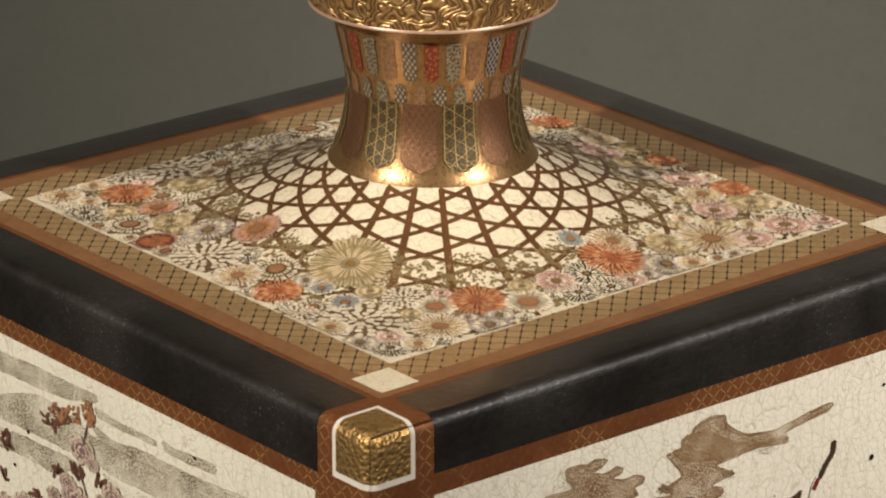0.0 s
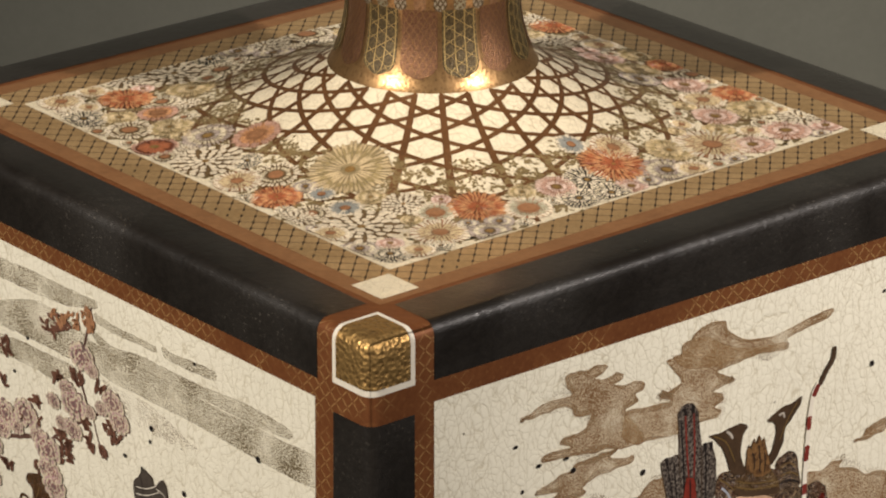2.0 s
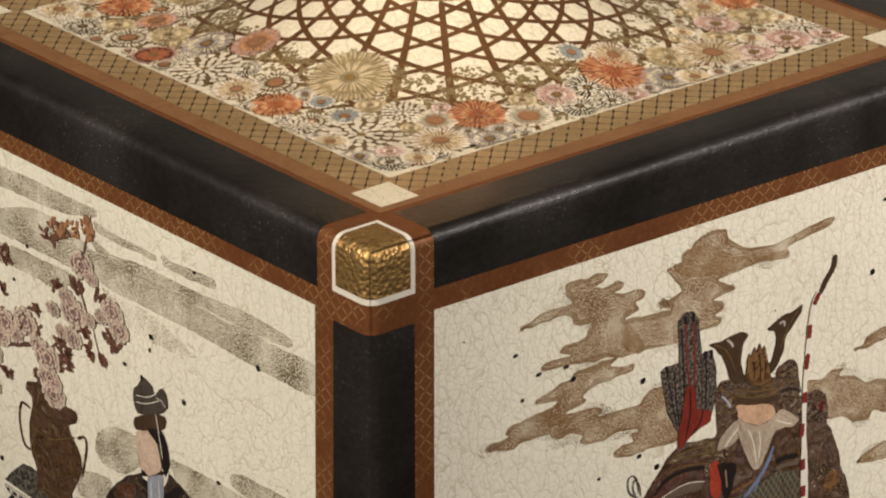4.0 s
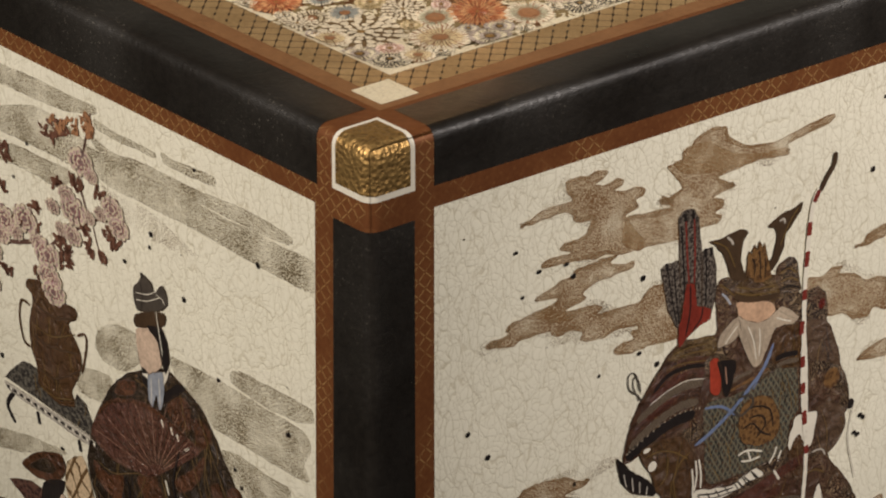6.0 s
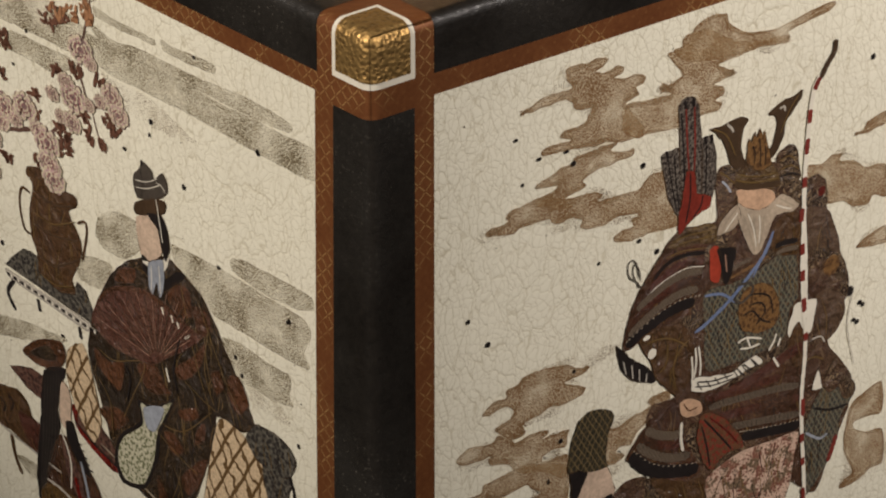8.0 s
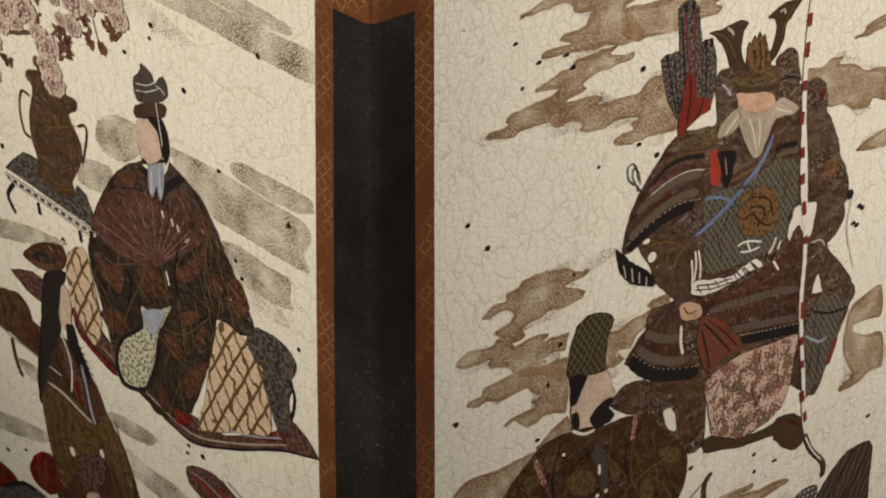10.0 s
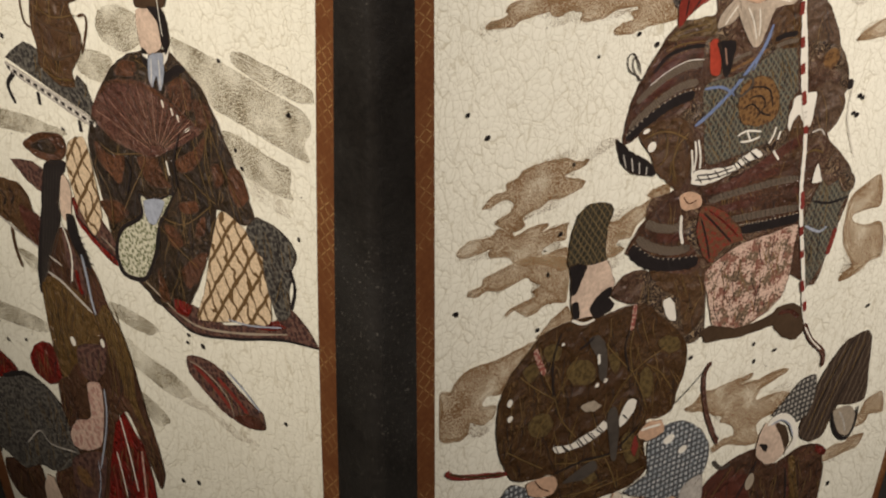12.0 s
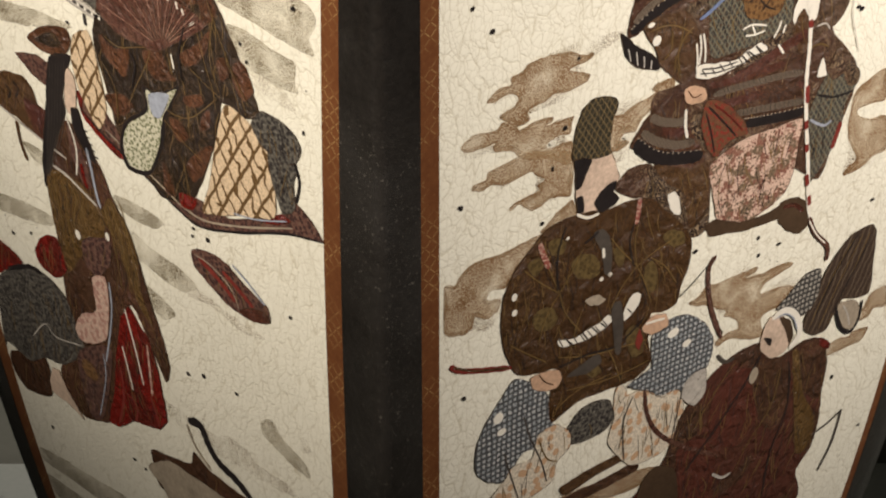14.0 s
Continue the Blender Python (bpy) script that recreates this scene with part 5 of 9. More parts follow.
shape("painted_bench", 0, 3, JARBROWN, [(31.1, 83.1), (24.8, 81.0), (22.2, 82.2), (21.2, 84.3), (17.7, 85.0), (14.3, 85.7), (14.9, 90.2), (22.3, 89.9), (28.0, 89.1), (32.4, 88.9)])
shape("painted_bench", 0, 3.5, MAROON, [(25.1, 85.1), (21.2, 84.5), (14.3, 85.6), (14.9, 90.2), (22.3, 89.9)])
stroke("bench_edge", 0, 4.5, SILVER, 0.4, [(32.4, 88.9), (23.8, 90.0), (15.0, 90.8)])
stroke("bench_leg", 0, 3, JARBROWN, 0.9, [(27.8, 89.6), (27.5, 93.2), (26.3, 95.8)])
stroke("bench_line", 0, 4.5, DARK, 0.35, [(29.6, 84.3), (28.3, 85.1), (29.2, 86.6)])
stroke("bench_line", 0, 4.5, DARK, 0.35, [(27.3, 83.1), (26.0, 83.7), (26.9, 85.5)])
# the lady in the red skirt and the things about her
shape("painted_hair", 0, 4.5, DARK, [(16.6, 74.8), (11.1, 72.4), (12.6, 75.9), (14.2, 80.1), (13.8, 82.7), (16.5, 87.6), (18.9, 92.3), (21.8, 98.3), (22.2, 95.6), (21, 90.4), (19.1, 84)])
shape("painted_hair", 0, 6.5, DARK, [(12.1, 81.1), (10.4, 80.8), (9.4, 83.7), (7.8, 86.2), (7.2, 88.2), (8.8, 88), (11.2, 85.8), (12.3, 83.9)])
shape("painted_head", 0, 5, PALE, [(12.5, 75.1), (10.8, 75.2), (10.4, 77.7), (11, 80.7), (12.7, 82.5), (13.7, 80.9)])
shape("painted_robe", 0, 4, BROWNROBE, [(19.2, 93.4), (17.5, 88.9), (13.7, 83.8), (9.8, 85.7), (6.7, 88), (5.6, 89.4), (4, 92.5), (0.6, 96.6), (-1.3, 101.5), (-3, 107.5), (-4.8, 112.5), (-5.6, 117.1), (-4, 120.5), (-2.3, 117.7), (-0.2, 113.7), (2.6, 110), (6.4, 113.8), (9.7, 123.3), (15.3, 136.1), (19.5, 138.6), (25, 140), (28.8, 137.1), (28.8, 133), (23.5, 127.6), (22.1, 120.8), (21.7, 114.7), (21.2, 107.6), (21.2, 101.8), (21.5, 97.2)])
shape("robe_mantle", 0, 5, OCHREBROWN, [(21.3, 96.1), (17, 93.4), (11.3, 93.8), (7.5, 95.9), (4.8, 92.8), (1.1, 95.9), (-0.8, 100.8), (-0.6, 106.6), (-2.5, 111.1), (0.3, 109.5), (2.8, 104.3), (4.8, 100.4), (6.6, 98.3), (9.1, 103.2), (14.2, 106.5), (19.3, 111.7), (20.7, 108.4), (21.5, 102.9)])
shape("robe_lapel", 0, 6, MAUVE, [(13.7, 84.1), (11.3, 86.3), (9.8, 89.4), (9, 92.8), (11.2, 93.3), (13.5, 89.1)])
stroke("robe_lapel", 0, 7, REDPAINT, 0.9, [(11.2, 89.9), (10.8, 92.6), (10.1, 93.4)])
stroke("robe_lapel", 0, 7, BLUEGREY, 0.6, [(9.3, 86.5), (8.6, 89.8), (8.1, 93.3), (7.4, 95.7)])
stroke("robe_collar", 0, 7, WHITE, 0.35, [(13.9, 83.2), (12.6, 85.4), (12, 88.4), (12.8, 92.5)])
stroke("robe_collar", 0, 7, SILVER, 0.5, [(19.1, 93.5), (15.6, 93.7), (11.6, 94.8), (8.2, 95.7)])
shape("robe_sash", 0, 6, MAUVE, [(13.9, 103.9), (6.2, 100.3), (6.8, 104.6), (10.6, 108.6), (13.9, 108.3)])
shape("painted_ball", 0, 6, PINKPAINT, [(12.9, 110), (9, 108.1), (9.2, 113.1), (11.5, 119.9), (15.7, 122.8), (20, 124.1), (20.8, 122.1), (18.1, 118.6), (13.3, 115.7)])
stroke("robe_line", 0, 7, BLUEGREY, 0.4, [(8.1, 108.6), (8.5, 113.2), (10.3, 118.5), (13.2, 124.9)])
oval("robe_mark", 0, 7, WHITE, 14.9, 103.4, 0.67, 0.81)
oval("robe_mark", 0, 7, WHITE, 6.6, 100.1, 0.54, 0.72)
shape("painted_skirt", 0, 5.5, REDPAINT, [(6.4, 113.8), (3.4, 110.4), (1.7, 112.6), (-0.8, 114.4), (-2, 118.8), (-2.3, 123.7), (-2.4, 128.3), (0.4, 131.2), (4.6, 132.4), (8, 133.2), (13.1, 136.7), (16.5, 137.2), (12.4, 129.6), (9.4, 121.1)])
stroke("skirt_stripe", 0, 7, WHITE, 0.35, [(4.8, 111.6), (3.6, 117.4), (2.8, 124.3)])
stroke("skirt_stripe", 0, 7, WHITE, 0.35, [(7.3, 119.2), (6.7, 123.4), (6.4, 126.8)])
stroke("skirt_stripe", 0, 7, PINKPAINT, 0.5, [(-0.1, 115.7), (0.3, 120.9), (0.8, 125.2)])
stroke("skirt_fold", 0, 6.5, DARKRED, 0.5, [(7.3, 128.3), (6.3, 130.4), (7.4, 133)])
stroke("skirt_fold", 0, 6.5, DARKRED, 0.5, [(9.1, 124), (9.6, 129.4), (13.1, 136.1)])
stroke("skirt_fold", 0, 6.5, DARKRED, 0.5, [(1.5, 125.5), (0.5, 128.6), (0.4, 130.7)])
shape("robe_panel", 0, 6, MAUVE, [(21.9, 127.3), (14.9, 122.6), (10.8, 121.8), (13.3, 129), (18.3, 137.5), (22, 138.7), (22.8, 134.4)])
stroke("robe_fold", 0, 7, BLUEGREY, 0.25, [(13.6, 123.6), (14.4, 128.5), (19, 137.3)])
oval("robe_mark", 0, 7, OCHRE, 19.0, 129.0, 2.24, 1.70)
shape("painted_lining", 0, 6, PALE, [(31.8, 134.3), (29.8, 133.9), (28.4, 136.9), (25, 140.8), (29.1, 139.8), (34.1, 139.6), (34, 137.5)])
shape("painted_roll", 0, 4, REDPAINT, [(27.1, 109.7), (24.2, 107.5), (21.8, 106.9), (20, 108.6), (20.2, 112.1), (24, 114.8), (27.8, 114.4), (28.9, 112.4)])
shape("painted_roll", 0, 4, REDPAINT, [(41.6, 115.4), (36.8, 115.3), (33.7, 116.5), (38.2, 119.4), (44.3, 122.5)])
shape("painted_roll", 0, 3, MAUVE, [(-15.1, 92.8), (-16.6, 91.7), (-20.7, 90.7), (-23.9, 91.1), (-27, 92.4), (-30.8, 93.5), (-32.8, 93.9), (-33, 96.4), (-29.1, 97.9), (-25.7, 98.2), (-22.5, 97.9), (-18.6, 96.4), (-15.5, 95)])
stroke("bundle_patch", 0, 4, DARKRED, 0.9, [(-16.7, 93), (-20.9, 94.4), (-25.3, 96.6)])
stroke("bundle_patch", 0, 4, DARKRED, 0.8, [(-22.4, 92.7), (-26.8, 94.4), (-29.3, 95.6)])
stroke("bundle_edge", 0, 4, BLUEGREY, 0.4, [(-24.9, 90.5), (-28.4, 91.8), (-32.1, 93.8)])
stroke("bundle_edge", 0, 5, BEARD, 0.2, [(-15.9, 92.9), (-19.7, 93), (-24.2, 94.7), (-25.8, 97.5)])
shape("bundle_end", 0, 4, MAROON, [(-25.8, 97.9), (-27.9, 96.2), (-32, 95), (-32.9, 96.4), (-29.1, 97.9)])
stroke("painted_hair", 0, 5, DARK, 1.6, [(-8.6, 125.3), (-11.8, 124.5), (-13.6, 127.5), (-15.9, 129.5), (-20.1, 130.5), (-24.1, 132.5)])
stroke("painted_hair", 0, 5, BEARD, 0.5, [(-8, 126.1), (-9.6, 129.5), (-13.1, 132.1)])
shape("painted_robe", 0, 3, BROWNROBE, [(4.3, 136.7), (-2.4, 135.1), (-7.4, 133.7), (-8.8, 130.9), (-12.3, 132.3), (-16, 132.6), (-19.6, 132.8), (-22.5, 133.3), (-3.3, 142.9), (4.1, 143.5), (4.6, 140)])
shape("painted_sleeve", 0, 4, BEARD, [(6.5, 140.9), (-0.4, 136.6), (-6.8, 136.1), (-14.5, 136), (-16.2, 136.5), (0.5, 144.8), (3.1, 143.1)])
stroke("cherry_branch", 0, 2, BRANCH, 0.45, [(0.6, 13.6), (2.3, 18.9), (3.9, 23.9), (2.8, 27.3), (1.7, 29.7)])
stroke("cherry_branch", 0, 2, BRANCH, 0.5, [(1.7, 29.7), (7.2, 33.3), (11.5, 36.8), (12.5, 41.4)])
stroke("cherry_branch", 0, 2, BRANCH, 0.4, [(1.7, 29.7), (-1.6, 28.2), (-5.4, 28.9)])
stroke("cherry_branch", 0, 2, BRANCH, 0.7, [(26.1, 40.6), (19.7, 38.7), (15.5, 37.4), (11.5, 37.7), (6.0, 35.4)])
stroke("cherry_branch", 0, 2, BRANCH, 0.35, [(10.3, 30.2), (5.6, 29.4), (1.7, 29.7)])
stroke("cherry_branch", 0, 2, BRANCH, 0.4, [(17.3, 33.8), (16.1, 35.9), (15.5, 37.4)])
stroke("cherry_branch", 0, 2, BRANCH, 0.25, [(1.1, 29.9), (-0.0, 32.8), (-1.2, 34.1)])
# clouds behind the warriors
cloud("painted_cloud", 1, 1, CLOUD, [(-33.9, 16.9), (-31.9, 16.3), (-30, 15.6), (-27.2, 15.6), (-25.1, 15.7), (-26.1, 14.2), (-26.3, 12.8), (-24.4, 12.7), (-22.5, 13), (-21.1, 12.7), (-19.1, 13.3), (-20, 14.2), (-21.3, 14.6), (-19.1, 15.1), (-17.5, 14.6), (-16.3, 15.4), (-16.7, 16), (-17.9, 16.2), (-16.2, 16.8), (-14.3, 16.7), (-12.6, 17.5), (-12.9, 18.3), (-14.2, 18.7), (-13.7, 19.9), (-15.2, 20.1), (-15.8, 20.7), (-12.5, 25.2), (-16.4, 25.7), (-18.9, 24.9), (-21.3, 24.9), (-24.2, 24.3), (-26.1, 24.2), (-28, 23.9), (-29.9, 23.6), (-30.1, 23), (-28.5, 22.7), (-26.6, 22.8), (-25.2, 22.9), (-27.1, 21.9), (-26.2, 21.3), (-24.3, 21.3), (-22.8, 21), (-22.4, 20.3), (-21.8, 19.3), (-23.3, 19.3), (-24.8, 18.6), (-25.1, 17.7), (-26.2, 17.1), (-28.1, 16.9), (-31.9, 17.1)])
cloud("painted_cloud", 1, 1.05, CLOUD, [(-15.8, 20.7), (-12.7, 20.9), (-9.7, 21.2), (-8.1, 21.2), (-10.3, 20), (-8.3, 19.8), (-6.2, 19.3), (-7.4, 17.3), (-8.9, 15.5), (-6.5, 15.4), (-6, 13.9), (-3.6, 13.7), (-1.3, 14), (0.5, 15.4), (3.1, 16.7), (7.2, 18), (11.8, 18.4), (13.2, 19.1), (12.4, 19.7), (8.3, 19.1), (5.2, 19), (4, 19.3), (0.2, 19.4), (2.9, 21), (3.3, 21.6), (1.8, 21.8), (-0.5, 22.1), (1.3, 22.9), (1.4, 23.8), (-0.1, 24.5), (1.2, 25.2), (0.2, 26), (-2.6, 25.9), (-7.1, 26.3), (-11.5, 25.9), (-14, 25.8), (-16.5, 24)])
cloud("painted_cloud", 1, 1.1, CLOUD, [(-31.3, 27.8), (-30.3, 27.2), (-28.4, 26.8), (-27, 26.3), (-25.1, 26.2), (-24.6, 25.5), (-22.3, 25.4), (-19.9, 25.2), (-17.2, 25.6), (-18.4, 26.3), (-15.9, 27.1), (-14.3, 27.1), (-14.6, 28.1), (-16.9, 28.2), (-18.3, 28.3), (-20.3, 28.2), (-21.4, 28.5), (-23.1, 29.1), (-22.5, 30.1), (-24.6, 30.5), (-26, 30.8), (-25, 32.4), (-28.8, 31.4), (-31.7, 29.6), (-28.4, 29.2), (-27.5, 28.5), (-29.8, 28.2)])
cloud("painted_cloud", 1, 1.15, CLOUD, [(-26, 30.8), (-23.1, 31.1), (-20.7, 31.5), (-19.6, 32.3), (-20.6, 32.8), (-18.2, 33), (-15.8, 33.1), (-13.3, 33.3), (-12.3, 32.4), (-10.9, 31.8), (-8.4, 31.9), (-6.6, 32.4), (-6, 38.3), (-6.5, 40.6), (-11.1, 40.2), (-14.1, 40.3), (-17.1, 39.7), (-17.6, 38.9), (-16.1, 38.3), (-14.1, 38.3), (-14.7, 37.3), (-13.2, 36.9), (-15.2, 36.3), (-17.6, 36.2), (-19.6, 36.6), (-22, 36.3), (-23.5, 35.6), (-23, 34.8), (-25, 33.8), (-26.9, 34), (-28.3, 33.5), (-28.8, 32.8), (-31.2, 32.7), (-33.6, 32.7), (-35, 33.1), (-37.3, 32.6), (-39.2, 32.1), (-39, 31.3), (-36.9, 31.3), (-35.5, 31.1), (-36.1, 30.6), (-35.5, 29.8), (-33.6, 29.6), (-31.7, 29.4), (-29.3, 29.5)])
cloud("painted_cloud", 1, 1, CLOUD, [(17.1, 39), (20.3, 39.5), (21.9, 38.7), (24.1, 39.1), (23.6, 39.9), (26.9, 41), (28.6, 42.4), (32.8, 43.2), (33.2, 48), (30.6, 47.2), (29.5, 48.2), (26.8, 47.8), (24.5, 46.3), (22.3, 46), (16.8, 43.5)])
cloud("painted_cloud", 1, 1, CLOUD, [(26.1, 36.8), (27.7, 36.7), (28.7, 35.7), (32.3, 35), (32.4, 36.8), (30.4, 37.1), (28.3, 37.3)])
cloud("painted_cloud", 1, 1, CLOUD, [(27.7, 54.3), (29.3, 53.3), (31, 52.9), (33.5, 52.7), (33.7, 55.2), (31.1, 55.1)])
cloud("painted_cloud", 1, 1, CLOUD, [(28.9, 86.6), (28.8, 81.9), (29.5, 79.4), (32.2, 78.3), (35.3, 77.9), (36.1, 82.8), (33.5, 82.8), (30.6, 82.7), (30.6, 83.9), (33.3, 85.3), (36.7, 86), (37.8, 91.7), (35.1, 92), (33, 93.1), (29.2, 93.2), (29.7, 92), (31.5, 91.2)])
cloud("painted_cloud", 1, 1, CLOUD, [(-39.8, 57.5), (-39, 56.7), (-37.6, 56.1), (-35.7, 56.2), (-35.7, 55.1), (-33.8, 55), (-32.8, 54.2), (-30.4, 54), (-28, 54.3), (-25.5, 54.8), (-23.6, 55.9), (-21.4, 56.4), (-22, 57), (-24, 57.3), (-25.7, 57.5), (-23.5, 58.5), (-22, 59.4), (-22.6, 60.2), (-24.2, 60.5), (-25.9, 60.6), (-28.2, 60.2), (-29.8, 60.8), (-31.7, 60.9), (-32.7, 61.4), (-32.4, 62.6), (-34.6, 62.8), (-37.1, 60.9), (-37.4, 60.1), (-36.1, 59.8), (-35.1, 59.7), (-34.4, 58.7), (-35.2, 57.6), (-36.9, 57.5), (-38.4, 57.8)])
shape("painted_dots", 1, 1, SPARSE, [(-29.5, 53.9), (-25.6, 53.8), (-21.6, 54.1), (-17.2, 54.5), (-16.1, 55.5), (-18.6, 56.2), (-22.6, 56.7), (-26.5, 54.8)])
cloud("painted_cloud", 1, 1.05, CLOUD, [(-44, 62.8), (-43.5, 62.1), (-42, 61.5), (-39.9, 61.8), (-38, 62.1), (-36.9, 61.4), (-34.6, 62.8), (-34.1, 63.5), (-32.4, 63.2), (-30.4, 63.2), (-28.3, 63.5), (-28.6, 64.2), (-29.6, 64.5), (-26.8, 64.5), (-24.7, 64.7), (-25, 65.6), (-25.2, 67), (-27.2, 66.8), (-29, 67.2), (-29.1, 68), (-26.7, 68.2), (-24.8, 68.5), (-24.8, 72.1), (-29.1, 69.7), (-33.1, 68.3), (-35.5, 66.2), (-38.2, 65.3), (-38.7, 64.4), (-38, 64.1), (-39.4, 64), (-41.8, 63.9), (-43.2, 63.6)])
cloud("painted_cloud", 1, 1.1, CLOUD, [(-42.2, 69.8), (-41.8, 69), (-39.7, 68.9), (-39.4, 68), (-37.4, 67.8), (-35.5, 67.6), (-33.6, 67.3), (-31.6, 67.5), (-24.9, 70.4), (-24.7, 76.6), (-26.4, 76.4), (-28.4, 76.1), (-30.4, 76.7), (-31.9, 76.5), (-33.9, 74.9), (-35.4, 75.4), (-35.6, 74.8), (-34.4, 74.3), (-32.4, 74.2), (-30.4, 74), (-30.8, 73), (-29.5, 72.6), (-31, 71.5), (-32, 70.6), (-34.5, 70.8), (-36.4, 71), (-38.9, 70.1), (-40.3, 70.5)])
cloud("painted_cloud", 1, 1, CLOUD, [(-18.5, 71.8), (-18.3, 68.4), (-17.7, 67.3), (-15.7, 67.4), (-13.7, 66.7), (-11.6, 66.5), (-10.1, 66.2), (-10.7, 65.4), (-9.7, 64.9), (-6.6, 65.1), (-7, 67.1), (-10, 68.2), (-12.5, 69.6), (-13.4, 71), (-15.5, 70.7), (-16, 71.4), (-14.4, 72.2), (-16.4, 73)])
cloud("painted_cloud", 1, 1, CLOUD, [(-29.9, 80.9), (-28.8, 80), (-27.3, 78.7), (-25.8, 78.1), (-24.3, 77.8), (-23.4, 81.5), (-26.1, 82.5)])
cloud("painted_cloud", 1, 1, CLOUD, [(-46.9, 90.3), (-46.9, 83.2), (-44.9, 83.5), (-44.2, 82.4), (-42.5, 81.3), (-40.5, 81.1), (-37.5, 81.5), (-35, 81.4), (-32.1, 81.2), (-29.7, 81.2), (-30, 83.8), (-32.4, 85.1), (-34.9, 86), (-35.9, 87.4), (-38.4, 86.9), (-39.4, 87.9), (-36.9, 88.9), (-37.3, 90.6), (-39.3, 91.1), (-41.4, 89.9), (-41.8, 91.5), (-43.8, 92.1)])
cloud("painted_cloud", 1, 1, CLOUD, [(-0.4, 103.7), (1.5, 103.4), (3, 102.1), (5.3, 102.5), (8.2, 102.6), (11, 102.7), (13.4, 102.8), (12.9, 103.6), (11.2, 103.8), (14.2, 104.4), (17.1, 104.2), (20.4, 104.6), (21, 105.3), (19.1, 105.7), (17.4, 106.1), (15.2, 106.7), (14.8, 108), (17.2, 108.1), (20.9, 108.8), (22.9, 110.1), (22.6, 111.4), (20.4, 112.1), (17.4, 111.9), (15.7, 112.8), (16.9, 115.7), (14.6, 115.8), (9.5, 113.8), (7.2, 114.1), (6.4, 113.1), (8.6, 112.5), (11, 112.4), (10.1, 110.6), (7.5, 109.1), (7.9, 108.3), (5.4, 106.9), (2.9, 105.4), (1.2, 105)])
cloud("painted_cloud", 1, 1, CLOUD, [(36.4, 120.1), (39.4, 119.7), (40.7, 117.7), (44.2, 117.5), (45.4, 121.4), (42.3, 120.7), (41.3, 121.9), (38.1, 121.7)])
cloud("painted_cloud", 1, 1, CLOUD, [(32.5, 124.1), (34.8, 123.5), (37.5, 124), (38.6, 123.4), (42, 123.9), (41.7, 125), (40.8, 126.2), (38.1, 125.9), (35.6, 126), (33.2, 125.7)])
cloud("painted_cloud", 1, 1, CLOUD, [(-23.4, 129.4), (-17.6, 129.3), (-10.3, 130.5), (-4.2, 131.3), (-2, 133.2), (-7.4, 134.2), (-14.8, 133.1)])
cloud("painted_cloud", 1, 1.2, CLOUD, [(-7.9, 15.4), (-5.5, 14.9), (-4.0, 12.9), (-1.6, 12.2), (1.4, 12.6), (2.0, 14.1), (5.1, 16.2), (10.3, 17.1), (13.4, 16.8), (17.5, 16.2), (21.2, 16.1), (20.7, 17.1), (16.5, 17.6), (12.9, 18.2), (13.1, 19.1), (8.3, 18.9), (4.2, 19.1), (-0.8, 18.5), (-4.9, 17.7)])
cloud_edges()
# the standing warrior
shape("painted_ground", 1, 1.7, LACED, [(-15.2, 54.4), (-12.9, 48.1), (-8.0, 42.8), (-5.5, 41.3), (0.6, 42.1), (0.7, 37.5), (3.9, 34.9), (11.4, 36.7), (16.2, 40.8), (21.0, 42.0), (21.7, 46.9), (23.9, 52.5), (26.0, 57.5), (25.6, 62.6), (23.2, 67.3), (26.7, 71.8), (28.9, 75.1), (28.8, 79.8), (26.2, 85.3), (23.8, 91.8), (17.5, 87.7), (1.5, 82.0), (-9.9, 70.8), (-10.1, 66.4), (-5.5, 66.2), (-9.3, 61.5), (-12.6, 55.7)])
shape("painted_arrow", 1, 3, FLETCH, [(-9.6, 29.7), (-8.7, 29.2), (-6.5, 29.4), (-5.8, 35.9), (-6.1, 39.8), (-8.2, 36)])
shape("painted_arrow", 1, 3, FLETCH, [(-6.7, 23.7), (-6.2, 22.7), (-5.2, 22.5), (-3.9, 22.9), (-3.1, 24.2), (-2.3, 29.6), (-2, 37.5), (-5.8, 36.3)])
shape("painted_arrow", 1, 3, FLETCH, [(-2.4, 29.2), (-0.5, 29.3), (0.3, 32), (0.5, 36.1), (-0.3, 38.6), (-2.1, 37.7)])
stroke("arrow_shaft", 1, 4, DARKRED, 0.3, [(-5.4, 23.9), (-5, 28.9), (-4.5, 33.5)])
stroke("arrow_shaft", 1, 4, DARKRED, 0.3, [(-3.9, 24), (-3.6, 29.3), (-3.6, 33.7)])
stroke("arrow_shaft", 1, 4, DARK, 0.25, [(-6.2, 24.5), (-5.6, 30.3), (-5.2, 36.1)])
stroke("arrow_shaft", 1, 4, DARK, 0.25, [(-1.6, 30), (-1.4, 34), (-1.5, 37.6)])
stroke("arrow_shaft", 1, 4, DARK, 0.2, [(-8.4, 30.1), (-7.5, 34.6), (-6.5, 38.6)])
stroke("arrow_shaft", 1, 4, DARK, 0.2, [(-7.3, 30.2), (-6.7, 34.8), (-6, 39.1)])
stroke("arrow_nock", 1, 5, DARK, 0.5, [(-5.6, 22.9), (-5.4, 24.1)])
stroke("arrow_nock", 1, 5, DARK, 0.5, [(-4.1, 22.9), (-4, 24.2)])
stroke("arrow_nock", 1, 5, DARK, 0.5, [(-1.8, 29), (-1.6, 30.2)])
stroke("arrow_nock", 1, 5, DARK, 0.5, [(-0.7, 29.1), (-0.6, 30.3)])
